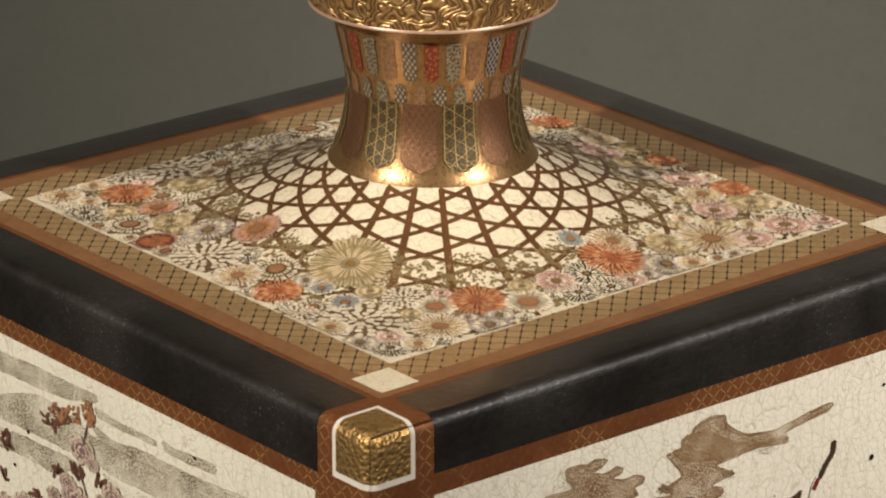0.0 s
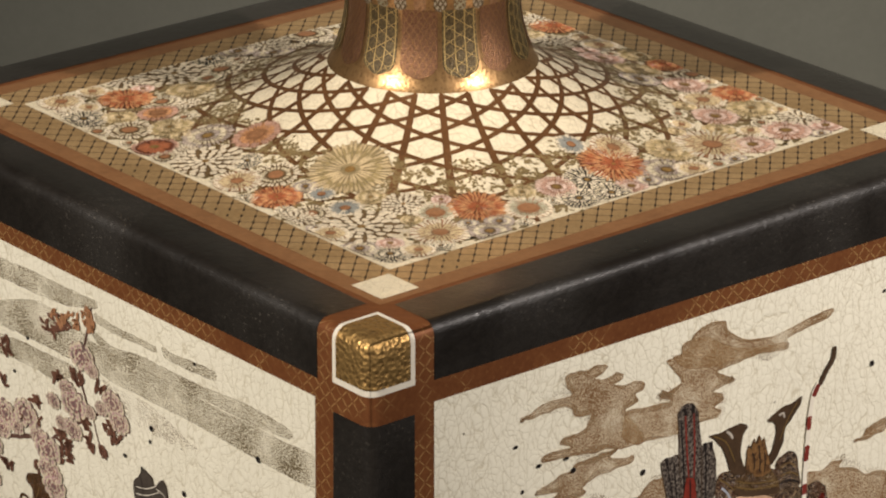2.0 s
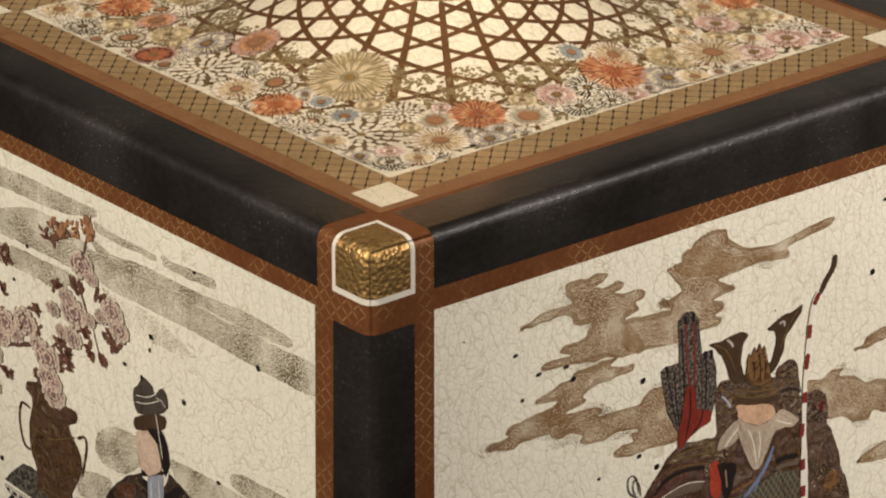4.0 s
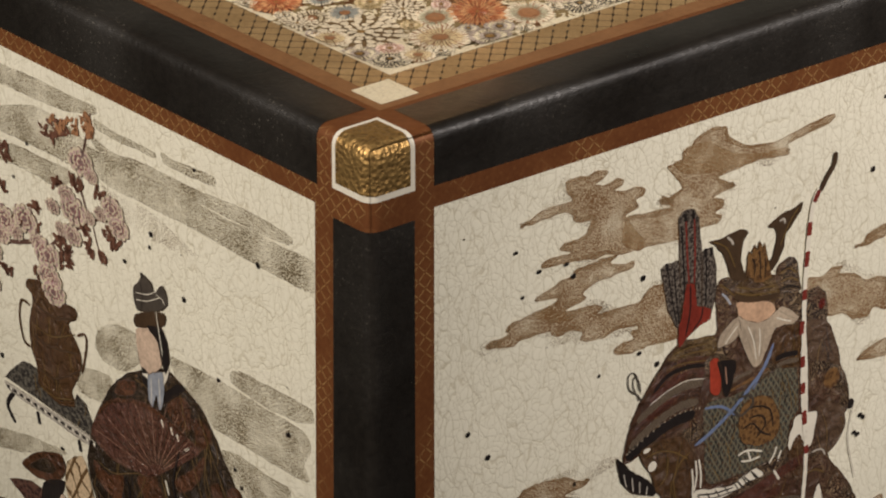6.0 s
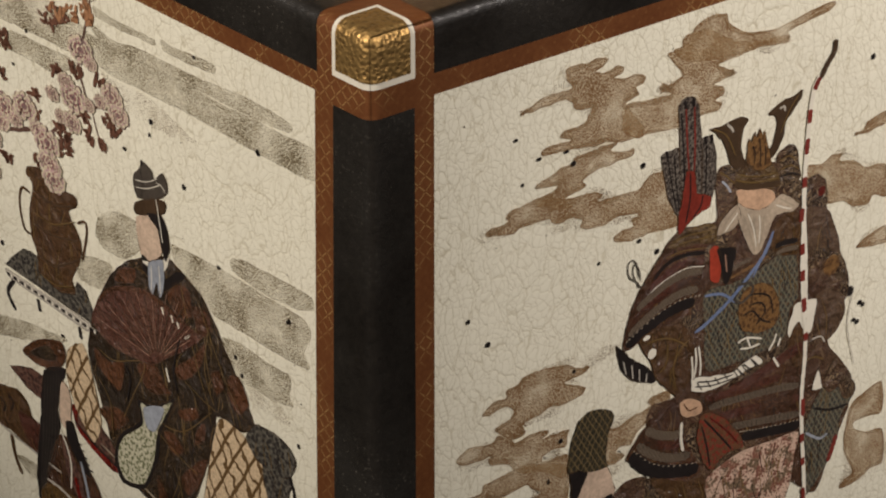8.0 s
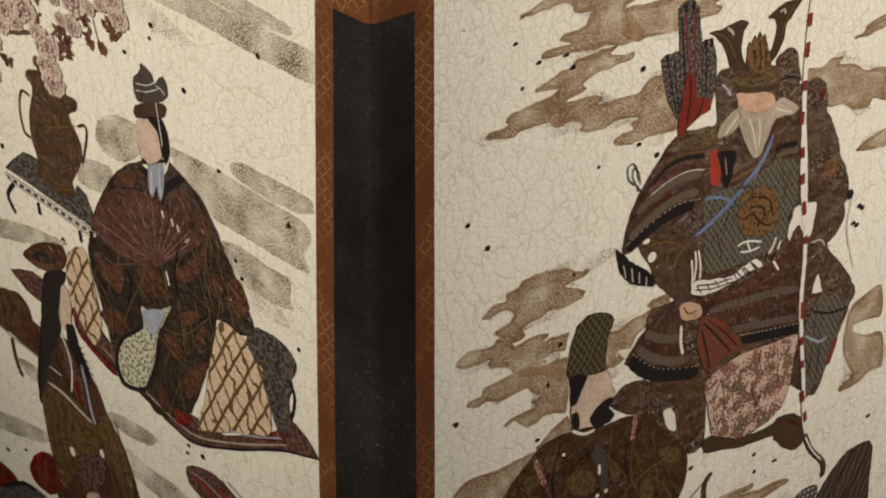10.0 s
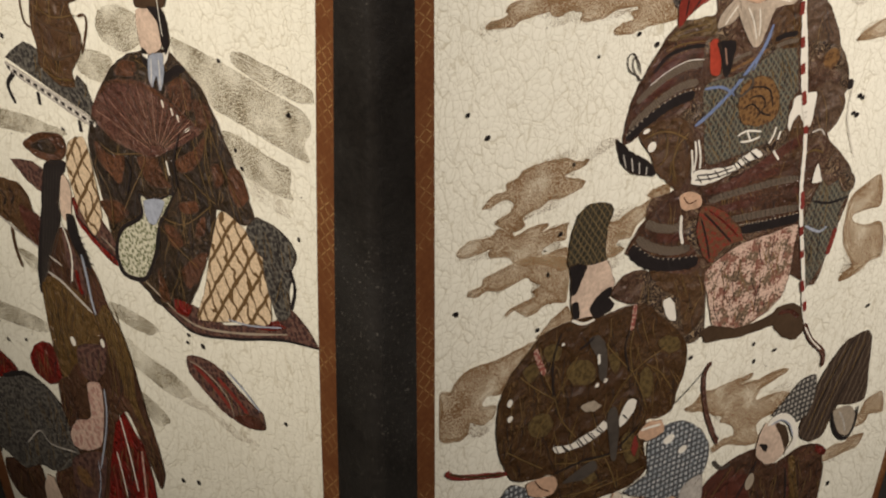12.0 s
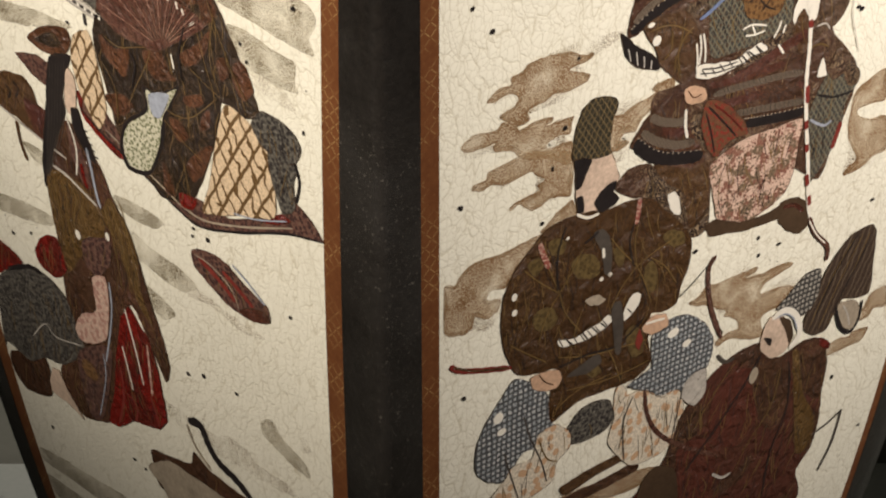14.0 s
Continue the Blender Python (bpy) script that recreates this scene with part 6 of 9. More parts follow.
stroke("arrow_nock", 1, 5, DARK, 0.45, [(-8.7, 29.2), (-8.4, 30.3)])
shape("painted_quiver", 1, 4.5, REDQUIVER, [(-5, 33.1), (-3.5, 33.5), (-3, 36.8), (-0.3, 38.1), (-0.5, 39.6), (-2.5, 40), (-4.5, 41), (-6.1, 42.1), (-6.3, 39.4), (-5.7, 37.6)])
stroke("quiver_line", 1, 5, DARK, 0.25, [(-4.3, 33.5), (-4.2, 37.2), (-4.9, 40.7)])
stroke("quiver_line", 1, 5, DARK, 0.25, [(-1.9, 37.5), (-2.3, 39), (-3.6, 40.3)])
shape("helmet_horn", 1, 4, JARDARK, [(-1, 28.2), (-0.1, 29), (1.1, 30.3), (2.2, 32.2), (2.8, 34), (3.9, 35.3), (5.8, 35.5), (5.1, 33.8), (4.8, 31.7), (5.2, 30), (6, 28.9), (4.8, 28.1), (3.6, 28.1), (2.1, 28.3), (0.5, 28.4)])
shape("helmet_horn", 1, 4, JARDARK, [(9.6, 29), (10.8, 28.5), (12.8, 27.9), (14.7, 27.6), (16, 27.3), (15.5, 28.6), (14.2, 29.9), (13, 31.2), (12.6, 33.1), (11.6, 34.9), (10.6, 35.7), (9.6, 35.1), (10.5, 33.8), (11.3, 31.5), (10.9, 29.7)])
stroke("horn_line", 1, 5, SILVER, 0.35, [(2.1, 28.5), (2.9, 29.2), (3.3, 29.9)])
stroke("horn_line", 1, 5, SILVER, 0.3, [(11.7, 28.9), (12.5, 28.8), (12.7, 29.5)])
stroke("horn_line", 1, 5, GOLDLINE, 0.2, [(-0.3, 28.5), (2.1, 30.1), (3.8, 33.4)])
stroke("horn_line", 1, 5, GOLDLINE, 0.2, [(15.1, 27.9), (13.5, 29.7), (12, 32.5)])
shape("neck_guard", 1, 3, LACED, [(0.4, 36.9), (0.8, 34.6), (2.8, 34.4), (3.9, 35.9), (4, 38.4), (2.6, 39.8), (0.8, 38.7)])
shape("neck_guard", 1, 3, LACED, [(11.4, 36.1), (12.7, 35), (14.3, 34.8), (15.4, 36), (15.8, 38.2), (16.2, 40), (14.6, 41.2), (12.4, 40.1)])
shape("painted_helmet", 1, 4, ARMOUR, [(3.8, 38), (3.9, 36.2), (5.5, 35.6), (6.5, 35), (10.1, 36.1), (11.5, 37.8), (12.4, 40.1), (10.4, 40.5), (7.2, 39.6)])
shape("helmet_crest", 1, 5, OCHRE, [(5.9, 35.1), (6, 32.2), (6.4, 31.6), (6.7, 32.4), (7.2, 30.9), (7.7, 31.9), (8.1, 30.7), (8.7, 32), (9.1, 31.3), (9.6, 33.1), (10.2, 34.9), (10.5, 36.6), (9.1, 37.1), (7.6, 36.6)])
stroke("crest_line", 1, 6, DARK, 0.2, [(6.9, 32.9), (7.4, 34.1), (7.3, 35.7)])
stroke("crest_line", 1, 6, DARK, 0.2, [(8.1, 32.2), (8.4, 34.2), (8.4, 36.3)])
stroke("crest_line", 1, 6, DARK, 0.2, [(9.2, 33.4), (9.4, 35.1), (9.3, 36.5)])
stroke("helmet_brim", 1, 7, JARDARK, 0.8, [(3.8, 37.5), (6.1, 38.7), (9.3, 39.4), (12.2, 39.8)])
stroke("brim_line", 1, 7.5, GOLDLINE, 0.22, [(3.9, 37), (7.1, 38.3), (12.1, 39.1)])
stroke("brim_line", 1, 7.5, GOLDLINE, 0.2, [(4.2, 36.3), (7.6, 37.6), (11.7, 38.2)])
stroke("guard_line", 1, 4, GOLDLINE, 0.22, [(12.1, 36.7), (13.8, 36.4), (15.2, 37.4)])
stroke("guard_line", 1, 4, GOLDLINE, 0.22, [(12.3, 38), (14.2, 37.9), (15.7, 38.8)])
stroke("guard_line", 1, 4, DARK, 0.25, [(12.4, 39), (14.3, 39.1), (16, 39.9)])
stroke("guard_line", 1, 4, GOLDLINE, 0.22, [(1, 35.1), (2.4, 36.1), (3.8, 37.5)])
stroke("guard_line", 1, 4, BLUEGREY, 0.3, [(1.5, 36.5), (2.4, 37.4), (3.2, 38.6)])
shape("painted_shoulder", 1, 3, LACED, [(12.7, 40.6), (16.7, 41), (19.4, 40.7), (21, 42.1), (21.4, 43.6), (21.4, 45.9), (19.1, 45.4), (13.6, 42.7)])
oval("arm_mark", 1, 5, REDPAINT, 20.3, 43.5, 0.65, 0.77)
shape("painted_mask", 1, 5, FLESH, [(4.4, 38.6), (8.2, 39.4), (10.9, 40.5), (11.6, 42), (11, 43.1), (8.4, 43), (5.2, 41.7), (4.4, 39.8)])
shape("painted_beard", 1, 6, PALEBEARD, [(4.6, 40.5), (5.5, 41.3), (8.4, 42.8), (10.5, 42.6), (12.5, 41.6), (14.7, 42.9), (16.1, 44.3), (14.8, 44.8), (11.8, 44.5), (10.8, 45.9), (9.9, 47.7), (8.9, 49.2), (7.6, 49.1), (6.5, 47.1), (5.1, 44.2), (4.2, 41.8)])
shape("painted_beard", 1, 6.2, PALEBEARD, [(0.9, 44.2), (1.3, 42.6), (2.6, 41.6), (4.5, 40.8), (5.2, 42.9), (3.8, 44.2), (2.2, 44.4)])
stroke("beard_line", 1, 7, BEARD, 0.2, [(5.4, 42.2), (6.9, 45.6), (8, 48.8)])
stroke("beard_line", 1, 7, BEARD, 0.2, [(7.4, 43.2), (8, 45.9), (8.4, 48.5)])
stroke("beard_line", 1, 7, BEARD, 0.2, [(9.5, 43.8), (9.3, 46.3), (8.7, 48.6)])
stroke("beard_line", 1, 7, WHITE, 0.18, [(6.5, 42.8), (7.6, 45.3), (8.2, 48.1)])
stroke("beard_line", 1, 7, WHITE, 0.18, [(8.6, 43.6), (8.8, 45.5), (8.7, 47.8)])
stroke("beard_line", 1, 7, BEARD, 0.2, [(1.7, 44), (2.6, 42.6), (4.2, 41.4)])
stroke("beard_line", 1, 7, WHITE, 0.2, [(2.3, 44.1), (3.2, 43.2), (4.6, 42)])
stroke("beard_line", 1, 7, BEARD, 0.2, [(12.3, 42.2), (13.7, 43.2), (15.3, 44.2)])
stroke("beard_line", 1, 7, WHITE, 0.18, [(11.7, 43), (13.2, 43.8), (14.6, 44.4)])
shape("armour_sleeve", 1, 3, BROWNROBE, [(-15.6, 56.1), (-15.2, 53.6), (-14.3, 50.6), (-12.9, 48.1), (-11.1, 46.2), (-9.5, 44.6), (-8, 42.6), (-6, 42), (-1.9, 43.7), (0.4, 45.2), (0.3, 48.5), (-1.4, 52.2), (-2.1, 54.7), (-5.6, 54.4), (-10.6, 55.1), (-14.1, 56.2)])
shape("armour_shoulder", 1, 3.4, ARMOUR, [(-8, 43.4), (-7.2, 42.5), (-5.5, 41.7), (-3, 41.7), (0.3, 42.3), (0.9, 45.1), (-2.9, 44.4), (-6, 43.9)])
stroke("sleeve_band", 1, 4, DARK, 0.6, [(-0.8, 46.2), (-4.4, 45.4), (-7.9, 45.6), (-10.4, 47.3)])
stroke("sleeve_band", 1, 4, MAROON, 1.2, [(-0.9, 47.5), (-4.6, 46.6), (-8.1, 47.1), (-11, 48.4)])
stroke("sleeve_band", 1, 4, GREYTAN, 1.2, [(-1.2, 48.7), (-4.3, 48.1), (-7.8, 48.5), (-10.8, 49.6), (-13.2, 50.7)])
stroke("sleeve_band", 1, 4, MAROON, 1.1, [(-1.6, 50.1), (-4.9, 49.4), (-8.4, 50), (-11.8, 51.2), (-13.9, 52.5)])
stroke("sleeve_band", 1, 4, GREYTAN, 1.2, [(-2.2, 51.2), (-5.2, 50.8), (-8.7, 51.5), (-12.2, 52.9), (-14.5, 54.2)])
stroke("sleeve_band", 1, 4, DARK, 1.6, [(-2.8, 52.8), (-5.6, 52.7), (-8.7, 53.2), (-12.7, 54.6), (-15, 55.5)])
beads("sleeve_bead", 1, 5, BEARD, 0.14, 16, [(-2, 52.2), (-5.3, 51.8), (-8.7, 52.4), (-12.5, 53.8), (-14.9, 54.9)])
stroke("sleeve_thread", 1, 5, GOLDLINE, 0.2, [(-1.3, 45.4), (-5.4, 44.6), (-8.3, 44.8)])
stroke("sleeve_thread", 1, 5, GOLDLINE, 0.2, [(-7, 42.8), (-4.5, 42.6), (-0.9, 43)])
stroke("sleeve_thread", 1, 5, GOLDLINE, 0.2, [(-6, 43.4), (-3.1, 43.6), (0.2, 44.1)])
stroke("sleeve_thread", 1, 5, WHITE, 0.12, [(-1.2, 48.1), (-4.3, 47.4), (-7.8, 47.8), (-11, 48.9)])
shape("sleeve_edge", 1, 4.4, LACED, [(-1.3, 45.5), (0.4, 45.4), (0.4, 49), (-1.3, 52.2), (-2.1, 54.7), (-3.3, 54.6), (-2.4, 51.9), (-1.4, 48.4)])
shape("painted_cuff", 1, 4.6, JARBROWN, [(-12.6, 55.4), (-10.6, 54.7), (-7.6, 54.8), (-5, 55.5), (-3.4, 57.5), (-2.6, 59.8), (-2.9, 62.8), (-3.5, 65.2), (-5, 66.6), (-7.1, 64.8), (-9.3, 62.3), (-10.5, 59.4), (-12.1, 57.1)])
# glints of the glossy enamel, painted as white ovals
oval("cuff_glint", 1, 6, WHITE, -10.3, 58.2, 0.77, 0.76)
oval("cuff_glint", 1, 6, WHITE, -11.4, 55.5, 0.63, 0.35)
stroke("cuff_line", 1, 6, GOLDLINE, 0.22, [(-11.6, 56.5), (-9.1, 56.4), (-6.5, 57.3), (-3.8, 59.2)])
stroke("cuff_line", 1, 6, GOLDLINE, 0.22, [(-5.6, 65.3), (-6.3, 61.6), (-5.3, 59.4), (-3.6, 58.3)])
stroke("cuff_line", 1, 6, GOLDLINE, 0.22, [(-8.8, 61.6), (-7.6, 60.3), (-7.5, 57.8)])
shape("painted_guard", 1, 4, DARK, [(-16.7, 54.9), (-15.1, 56.6), (-13, 58.5), (-10.9, 60.1), (-9.5, 61.8), (-9.8, 62.8), (-12.4, 61.7), (-14.7, 60.3), (-16, 58.3)])
stroke("guard_line", 1, 5, SILVER, 0.22, [(-15.4, 57.7), (-14.9, 59.8)])
stroke("guard_line", 1, 5, SILVER, 0.22, [(-13.9, 58.7), (-13.6, 60.9)])
stroke("guard_line", 1, 5, SILVER, 0.22, [(-12.5, 59.8), (-12.4, 61.6)])
stroke("guard_line", 1, 5, SILVER, 0.22, [(-11.1, 60.9), (-11.2, 62.2)])
shape("armour_waist", 1, 1.5, LACED, [(-2.8, 58.5), (4.1, 60.8), (16.1, 64.7), (18.7, 69.1), (19.1, 73.7), (9.1, 71.2), (1.5, 69), (-2.6, 67.2)])
shape("armour_body", 1, 2, MAIL, [(-1, 52.3), (3.6, 52.1), (7.8, 51.7), (13, 50.8), (15.6, 50.8), (16.7, 56.3), (16.7, 58.4), (15.2, 60.1), (14.9, 63.5), (12.8, 64.5), (8.6, 64.9), (4.3, 64.8), (0.6, 64.6), (-0.5, 62.7), (-0.8, 57.5)])
shape("armour_chest", 1, 3, LACED, [(3.8, 52.3), (1, 51.4), (0.4, 45.2), (4.4, 45.6), (7.6, 49.1), (11, 49.3), (12.6, 50.3), (8.8, 51.8)])
stroke("chest_line", 1, 4, OCHRE, 0.4, [(3.6, 51.4), (6.7, 51), (10.8, 50.3)])
stroke("chest_line", 1, 4, GREYTAN, 0.6, [(3.3, 50.5), (5.6, 49.8), (7.5, 49.8)])
shape("armour_collar", 1, 3, JARBROWN, [(11.3, 49.4), (11.2, 46.4), (13.2, 45), (16.1, 45.4), (17.2, 49.6), (16.4, 51.6), (13.5, 51.1)])
stroke("collar_band", 1, 4, DARK, 0.8, [(11.9, 49.3), (13.8, 49.2), (16.1, 49.6)])
stroke("collar_band", 1, 4, GREYTAN, 0.7, [(12.1, 50.4), (14, 50.3), (16.3, 50.7)])
shape("armour_medallion", 1, 4, OCHRE, [(5.5, 57.8), (5.6, 55.3), (6.8, 54), (9.5, 53.9), (11.6, 55.1), (13, 57.6), (13.2, 60.3), (11.8, 61.6), (8.9, 61.4), (6.3, 60.1)])
stroke("medallion_line", 1, 5, DARK, 0.25, [(6.4, 55.5), (8.5, 55.3), (11.2, 56.6), (12, 59.5)])
stroke("medallion_line", 1, 5, DARK, 0.25, [(6.2, 58), (8.1, 57.8), (9.8, 59.6), (11.7, 60.7)])
stroke("medallion_line", 1, 5, DARK, 0.25, [(7.5, 56.7), (9.6, 57), (10.5, 58.6), (8.8, 60.2)])
shape("armour_cord", 1, 5, REDCORD, [(-0.3, 46), (1.1, 45.8), (2, 48.6), (1.5, 51.2), (-0.1, 50.4)])
shape("armour_clasp", 1, 5, DARK, [(1.1, 46.3), (4.4, 47.1), (4.1, 49.7), (3.2, 52.1), (2.3, 51.4), (1.6, 48.5)])
stroke("clasp_line", 1, 6, FANLIGHT, 0.25, [(2.5, 47.5), (2.9, 50.2)])
stroke("armour_cord", 1, 5, BLUECORD, 0.6, [(11.4, 46.8), (9.8, 49.8), (7.3, 52), (3.7, 54.7), (-0.3, 56.8), (-2.6, 57.6)])
stroke("armour_cord", 1, 5, BLUECORD, 0.4, [(-1, 52.6), (2.1, 53.3), (4.8, 55.4)])
stroke("armour_cord", 1, 5, BLUECORD, 0.3, [(10.9, 47.6), (8.8, 51.2), (7.8, 52.6)])
stroke("armour_cord", 1, 5, SLATE, 0.4, [(4.7, 52.9), (7.3, 53.3), (7.9, 54.7), (5.9, 55.8), (4.3, 54.8)])
shape("painted_belt", 1, 5, WHITE, [(-2.7, 66.3), (-2.2, 64.6), (0.7, 65.3), (4.4, 66.1), (6.5, 65.5), (9.1, 64.9), (10.6, 66.4), (7.6, 66.6), (5.6, 67.2), (1.9, 67.6), (-0.7, 67.3)])
stroke("belt_fold", 1, 6, DARK, 0.25, [(-1.7, 65.4), (1.3, 66.2), (5, 66.5)])
stroke("belt_fold", 1, 6, DARK, 0.22, [(-2.1, 66), (1.5, 66.9), (5.4, 67.1)])
stroke("belt_fold", 1, 6, DARK, 0.25, [(5.7, 65.8), (6.8, 67.1)])
stroke("belt_fold", 1, 6, DARK, 0.25, [(6.9, 65.5), (8.3, 66.9)])
stroke("belt_fold", 1, 6, DARK, 0.25, [(8.2, 65.1), (9.8, 66.7)])
shape("belt_red", 1, 4.8, MAROON, [(4.6, 68.1), (8.8, 67.6), (14.1, 66.3), (17.8, 65.7), (19.2, 67.1), (14.7, 67.9), (10, 69), (5.7, 69.4)])
stroke("belt_cord", 1, 6, WHITE, 0.35, [(11.6, 65), (12.4, 64), (12.9, 62.8)])
stroke("belt_cord", 1, 6, WHITE, 0.35, [(13.3, 64.9), (13.8, 63.7)])
stroke("belt_cord", 1, 6, WHITE, 0.35, [(12.6, 66.4), (13.8, 68.2)])
shape("painted_arm", 1, 3, GREYBROWN, [(17.5, 45.6), (19.6, 45.6), (21.9, 46.9), (23.2, 49.7), (24.3, 52.6), (24.2, 54.5), (20.7, 53.8), (18.4, 51.6)])
shape("painted_arm", 1, 3.2, LACED, [(18.4, 51.6), (23.9, 53.8), (25.7, 56.1), (26.6, 59.4), (25.9, 62), (20.6, 60.3), (18.7, 56)])
shape("painted_arm", 1, 3.4, GREYBROWN, [(20.3, 59.3), (23.2, 59), (25.7, 61.3), (26.2, 63.6), (25, 66.1), (22.9, 67.2), (21.1, 66.1), (20.2, 62.6)])
oval("arm_disc", 1, 5, OCHRE, 22.9, 55.5, 1.56, 1.51)
shape("sleeve_lining", 1, 4, WHITE, [(16.2, 59.6), (17.8, 59.3), (20.3, 59.8), (20.2, 62.6), (19.4, 64.9), (16.1, 64.9), (15.1, 63.3), (15.6, 61.1)])
shape("painted_fist", 1, 4.5, JARBROWN, [(15.3, 65.5), (16.2, 63.2), (17.2, 62.3), (18.5, 64.6), (19.3, 66.2), (18.4, 69.1), (17.1, 69.5)])
shape("painted_fist", 1, 4.4, LACED, [(18.4, 66.6), (21.7, 66.6), (23.3, 68.9), (22.7, 71.2), (21.2, 72.5), (17.7, 70.8)])
stroke("fist_line", 1, 6, SILVER, 0.25, [(19.9, 66), (21.7, 66.1), (22.6, 67.3)])
stroke("fist_line", 1, 6, GOLDLINE, 0.25, [(18.7, 69.1), (20.8, 69), (22.6, 70)])
shape("arm_tip", 1, 4, DARK, [(26.4, 60.4), (27, 60), (27.7, 60.6), (27.3, 61.5), (26.5, 61.5)])
shape("painted_skirt", 1, 3, BROWNROBE, [(-1, 67.4), (4, 68.5), (9.1, 68.5), (14.1, 67.8), (17.2, 69.4), (18.4, 73.4), (19.1, 79.1), (13.1, 78.8), (7.7, 77.6), (3.1, 73.6), (-0, 70.7)])
shape("painted_skirt", 1, 3.1, BROWNROBE, [(-14.3, 73.1), (-13.3, 71.4), (-11.3, 69.4), (-8.7, 67.4), (-5.6, 66.7), (-3.5, 70), (-3.7, 73.6), (-0.1, 78.8), (0.1, 80.4), (-2.8, 80.5), (-6.5, 78.9), (-9.5, 77.5), (-12.4, 74.6)])
stroke("skirt_band", 1, 4, GREYTAN, 1.1, [(0.9, 70.3), (4.3, 70.5), (9.3, 71.1), (14.5, 71.8), (18.1, 72.6)])
stroke("skirt_band", 1, 4, MAROON, 1.4, [(1.7, 72.4), (5.1, 72.7), (10, 73.3), (14.9, 74), (18.4, 74.7)])
stroke("skirt_band", 1, 4, GREYTAN, 1.1, [(4.4, 74.6), (10.2, 75.7), (15, 76.6), (18.7, 77.4)])
stroke("skirt_band", 1, 4, DARK, 1.5, [(7.5, 77.1), (12.1, 78), (16.6, 78.8), (18.9, 79.1)])
stroke("skirt_band", 1, 4, MAROON, 1.2, [(0.1, 68.5), (4.2, 69.2), (9.2, 69.6), (14.5, 70)])
beads("skirt_bead", 1, 5, BEARD, 0.13, 18, [(7.2, 76.2), (12, 77.2), (18.9, 78.3)])
stroke("skirt_band", 1, 4, GREYTAN, 1.3, [(-10.8, 69.6), (-8.9, 71), (-6, 72.2), (-3.8, 72.4)])
stroke("skirt_band", 1, 4, MAROON, 1.2, [(-11.6, 70.6), (-9.1, 72.3), (-5.9, 73.8), (-3.2, 74.4)])
stroke("skirt_band", 1, 4, GREYTAN, 1.3, [(-12.3, 71.5), (-9.5, 73.9), (-5.7, 75.8), (-2.2, 76.5)])
stroke("skirt_band", 1, 4, DARK, 2.0, [(-13.5, 72.7), (-9.9, 76.1), (-5.5, 78), (-0.5, 79.3)])
beads("skirt_bead", 1, 5, BEARD, 0.13, 14, [(-12.9, 72.2), (-9.6, 75.2), (-5.6, 77.1), (-1, 78.2)])
rungs("plait_line", 1, 5, DARK, 0.1, 22, [(0.3, 70.3), (18.1, 72.6)], [(-0.3, 69), (18, 71.9)])
rungs("plait_line", 1, 5, DARK, 0.1, 20, [(4.5, 75.1), (18.8, 77.9)], [(4.4, 74), (18.7, 76.8)])
rungs("plait_line", 1, 5, DARK, 0.1, 9, [(-12.3, 72), (-2.1, 77.1)], [(-11.7, 71.2), (-2.9, 75.7)])
shape("painted_leg", 1, 2.5, JARBROWN, [(-9.5, 77.5), (0.1, 80.4), (1.2, 84.4), (1, 89.3), (-1.8, 90.8), (-3, 86.7), (-3.9, 83.9), (-7.1, 81.4)])
shape("leg_lining", 1, 3, WHITE, [(-6.7, 83.5), (-5.4, 83.3), (-4.4, 84.7), (-3.9, 87.7), (-5.8, 86.3)])
shape("painted_sleeve", 1, 1.75, GREYCLOTH, [(-14.9, 78.2), (-13.4, 77), (-10.2, 78.6), (-7.4, 81.4), (-6.9, 83.9), (-9.9, 82.9), (-13.7, 80.4)])
shape("skirt_knot", 1, 5, FLESH, [(-4.8, 67.6), (-3.1, 67.4), (-0.9, 68.6), (-0.6, 70.5), (-2.6, 70.5), (-4.4, 69.6)])
stroke("knot_line", 1, 6, RUSSET, 0.2, [(-4.1, 67.9), (-3, 69.3), (-1.5, 69.3)])
shape("painted_pouch", 1, 4.6, RUSSETCLOTH, [(-0.7, 71), (1.4, 71.2), (4.4, 73.4), (7.3, 76.8), (8, 78.9), (5.7, 78.7), (3.6, 79.2), (2.2, 80.5), (0.3, 78.6), (-1.2, 74.5)])
stroke("pouch_line", 1, 5.2, DARK, 0.3, [(-0, 71.8), (3, 75.2), (5.7, 78.4)])
stroke("pouch_line", 1, 5.2, DARK, 0.3, [(-0.4, 72.7), (0.8, 76.2), (1.7, 79.7)])
stroke("pouch_line", 1, 5.2, REDPAINT, 0.3, [(1, 71.8), (4.2, 74.8), (6.9, 77.9)])
stroke("skirt_tassel", 1, 6, WHITE, 0.5, [(-4.3, 70.7), (-4.2, 73.4), (-3.7, 75.4)])
shape("painted_trousers", 1, 2, PINKFLORAL, [(1, 81.9), (3.7, 80.4), (7.9, 79.5), (13.2, 79.8), (18.9, 80.2), (18.6, 83.9), (18.4, 88.1), (17, 91.5), (14.2, 93), (10.5, 93.8), (6.6, 92.7), (3.3, 90.8), (2.1, 86.1)])
shape("painted_boot", 1, 3, JARDARK, [(1.2, 91.4), (3.4, 91.1), (8.2, 93.3), (13.5, 93.9), (17.3, 93.4), (18.1, 95.6), (13.8, 95.6), (8.4, 95), (5.3, 94.1), (2.6, 93.7), (1.8, 92.5)])
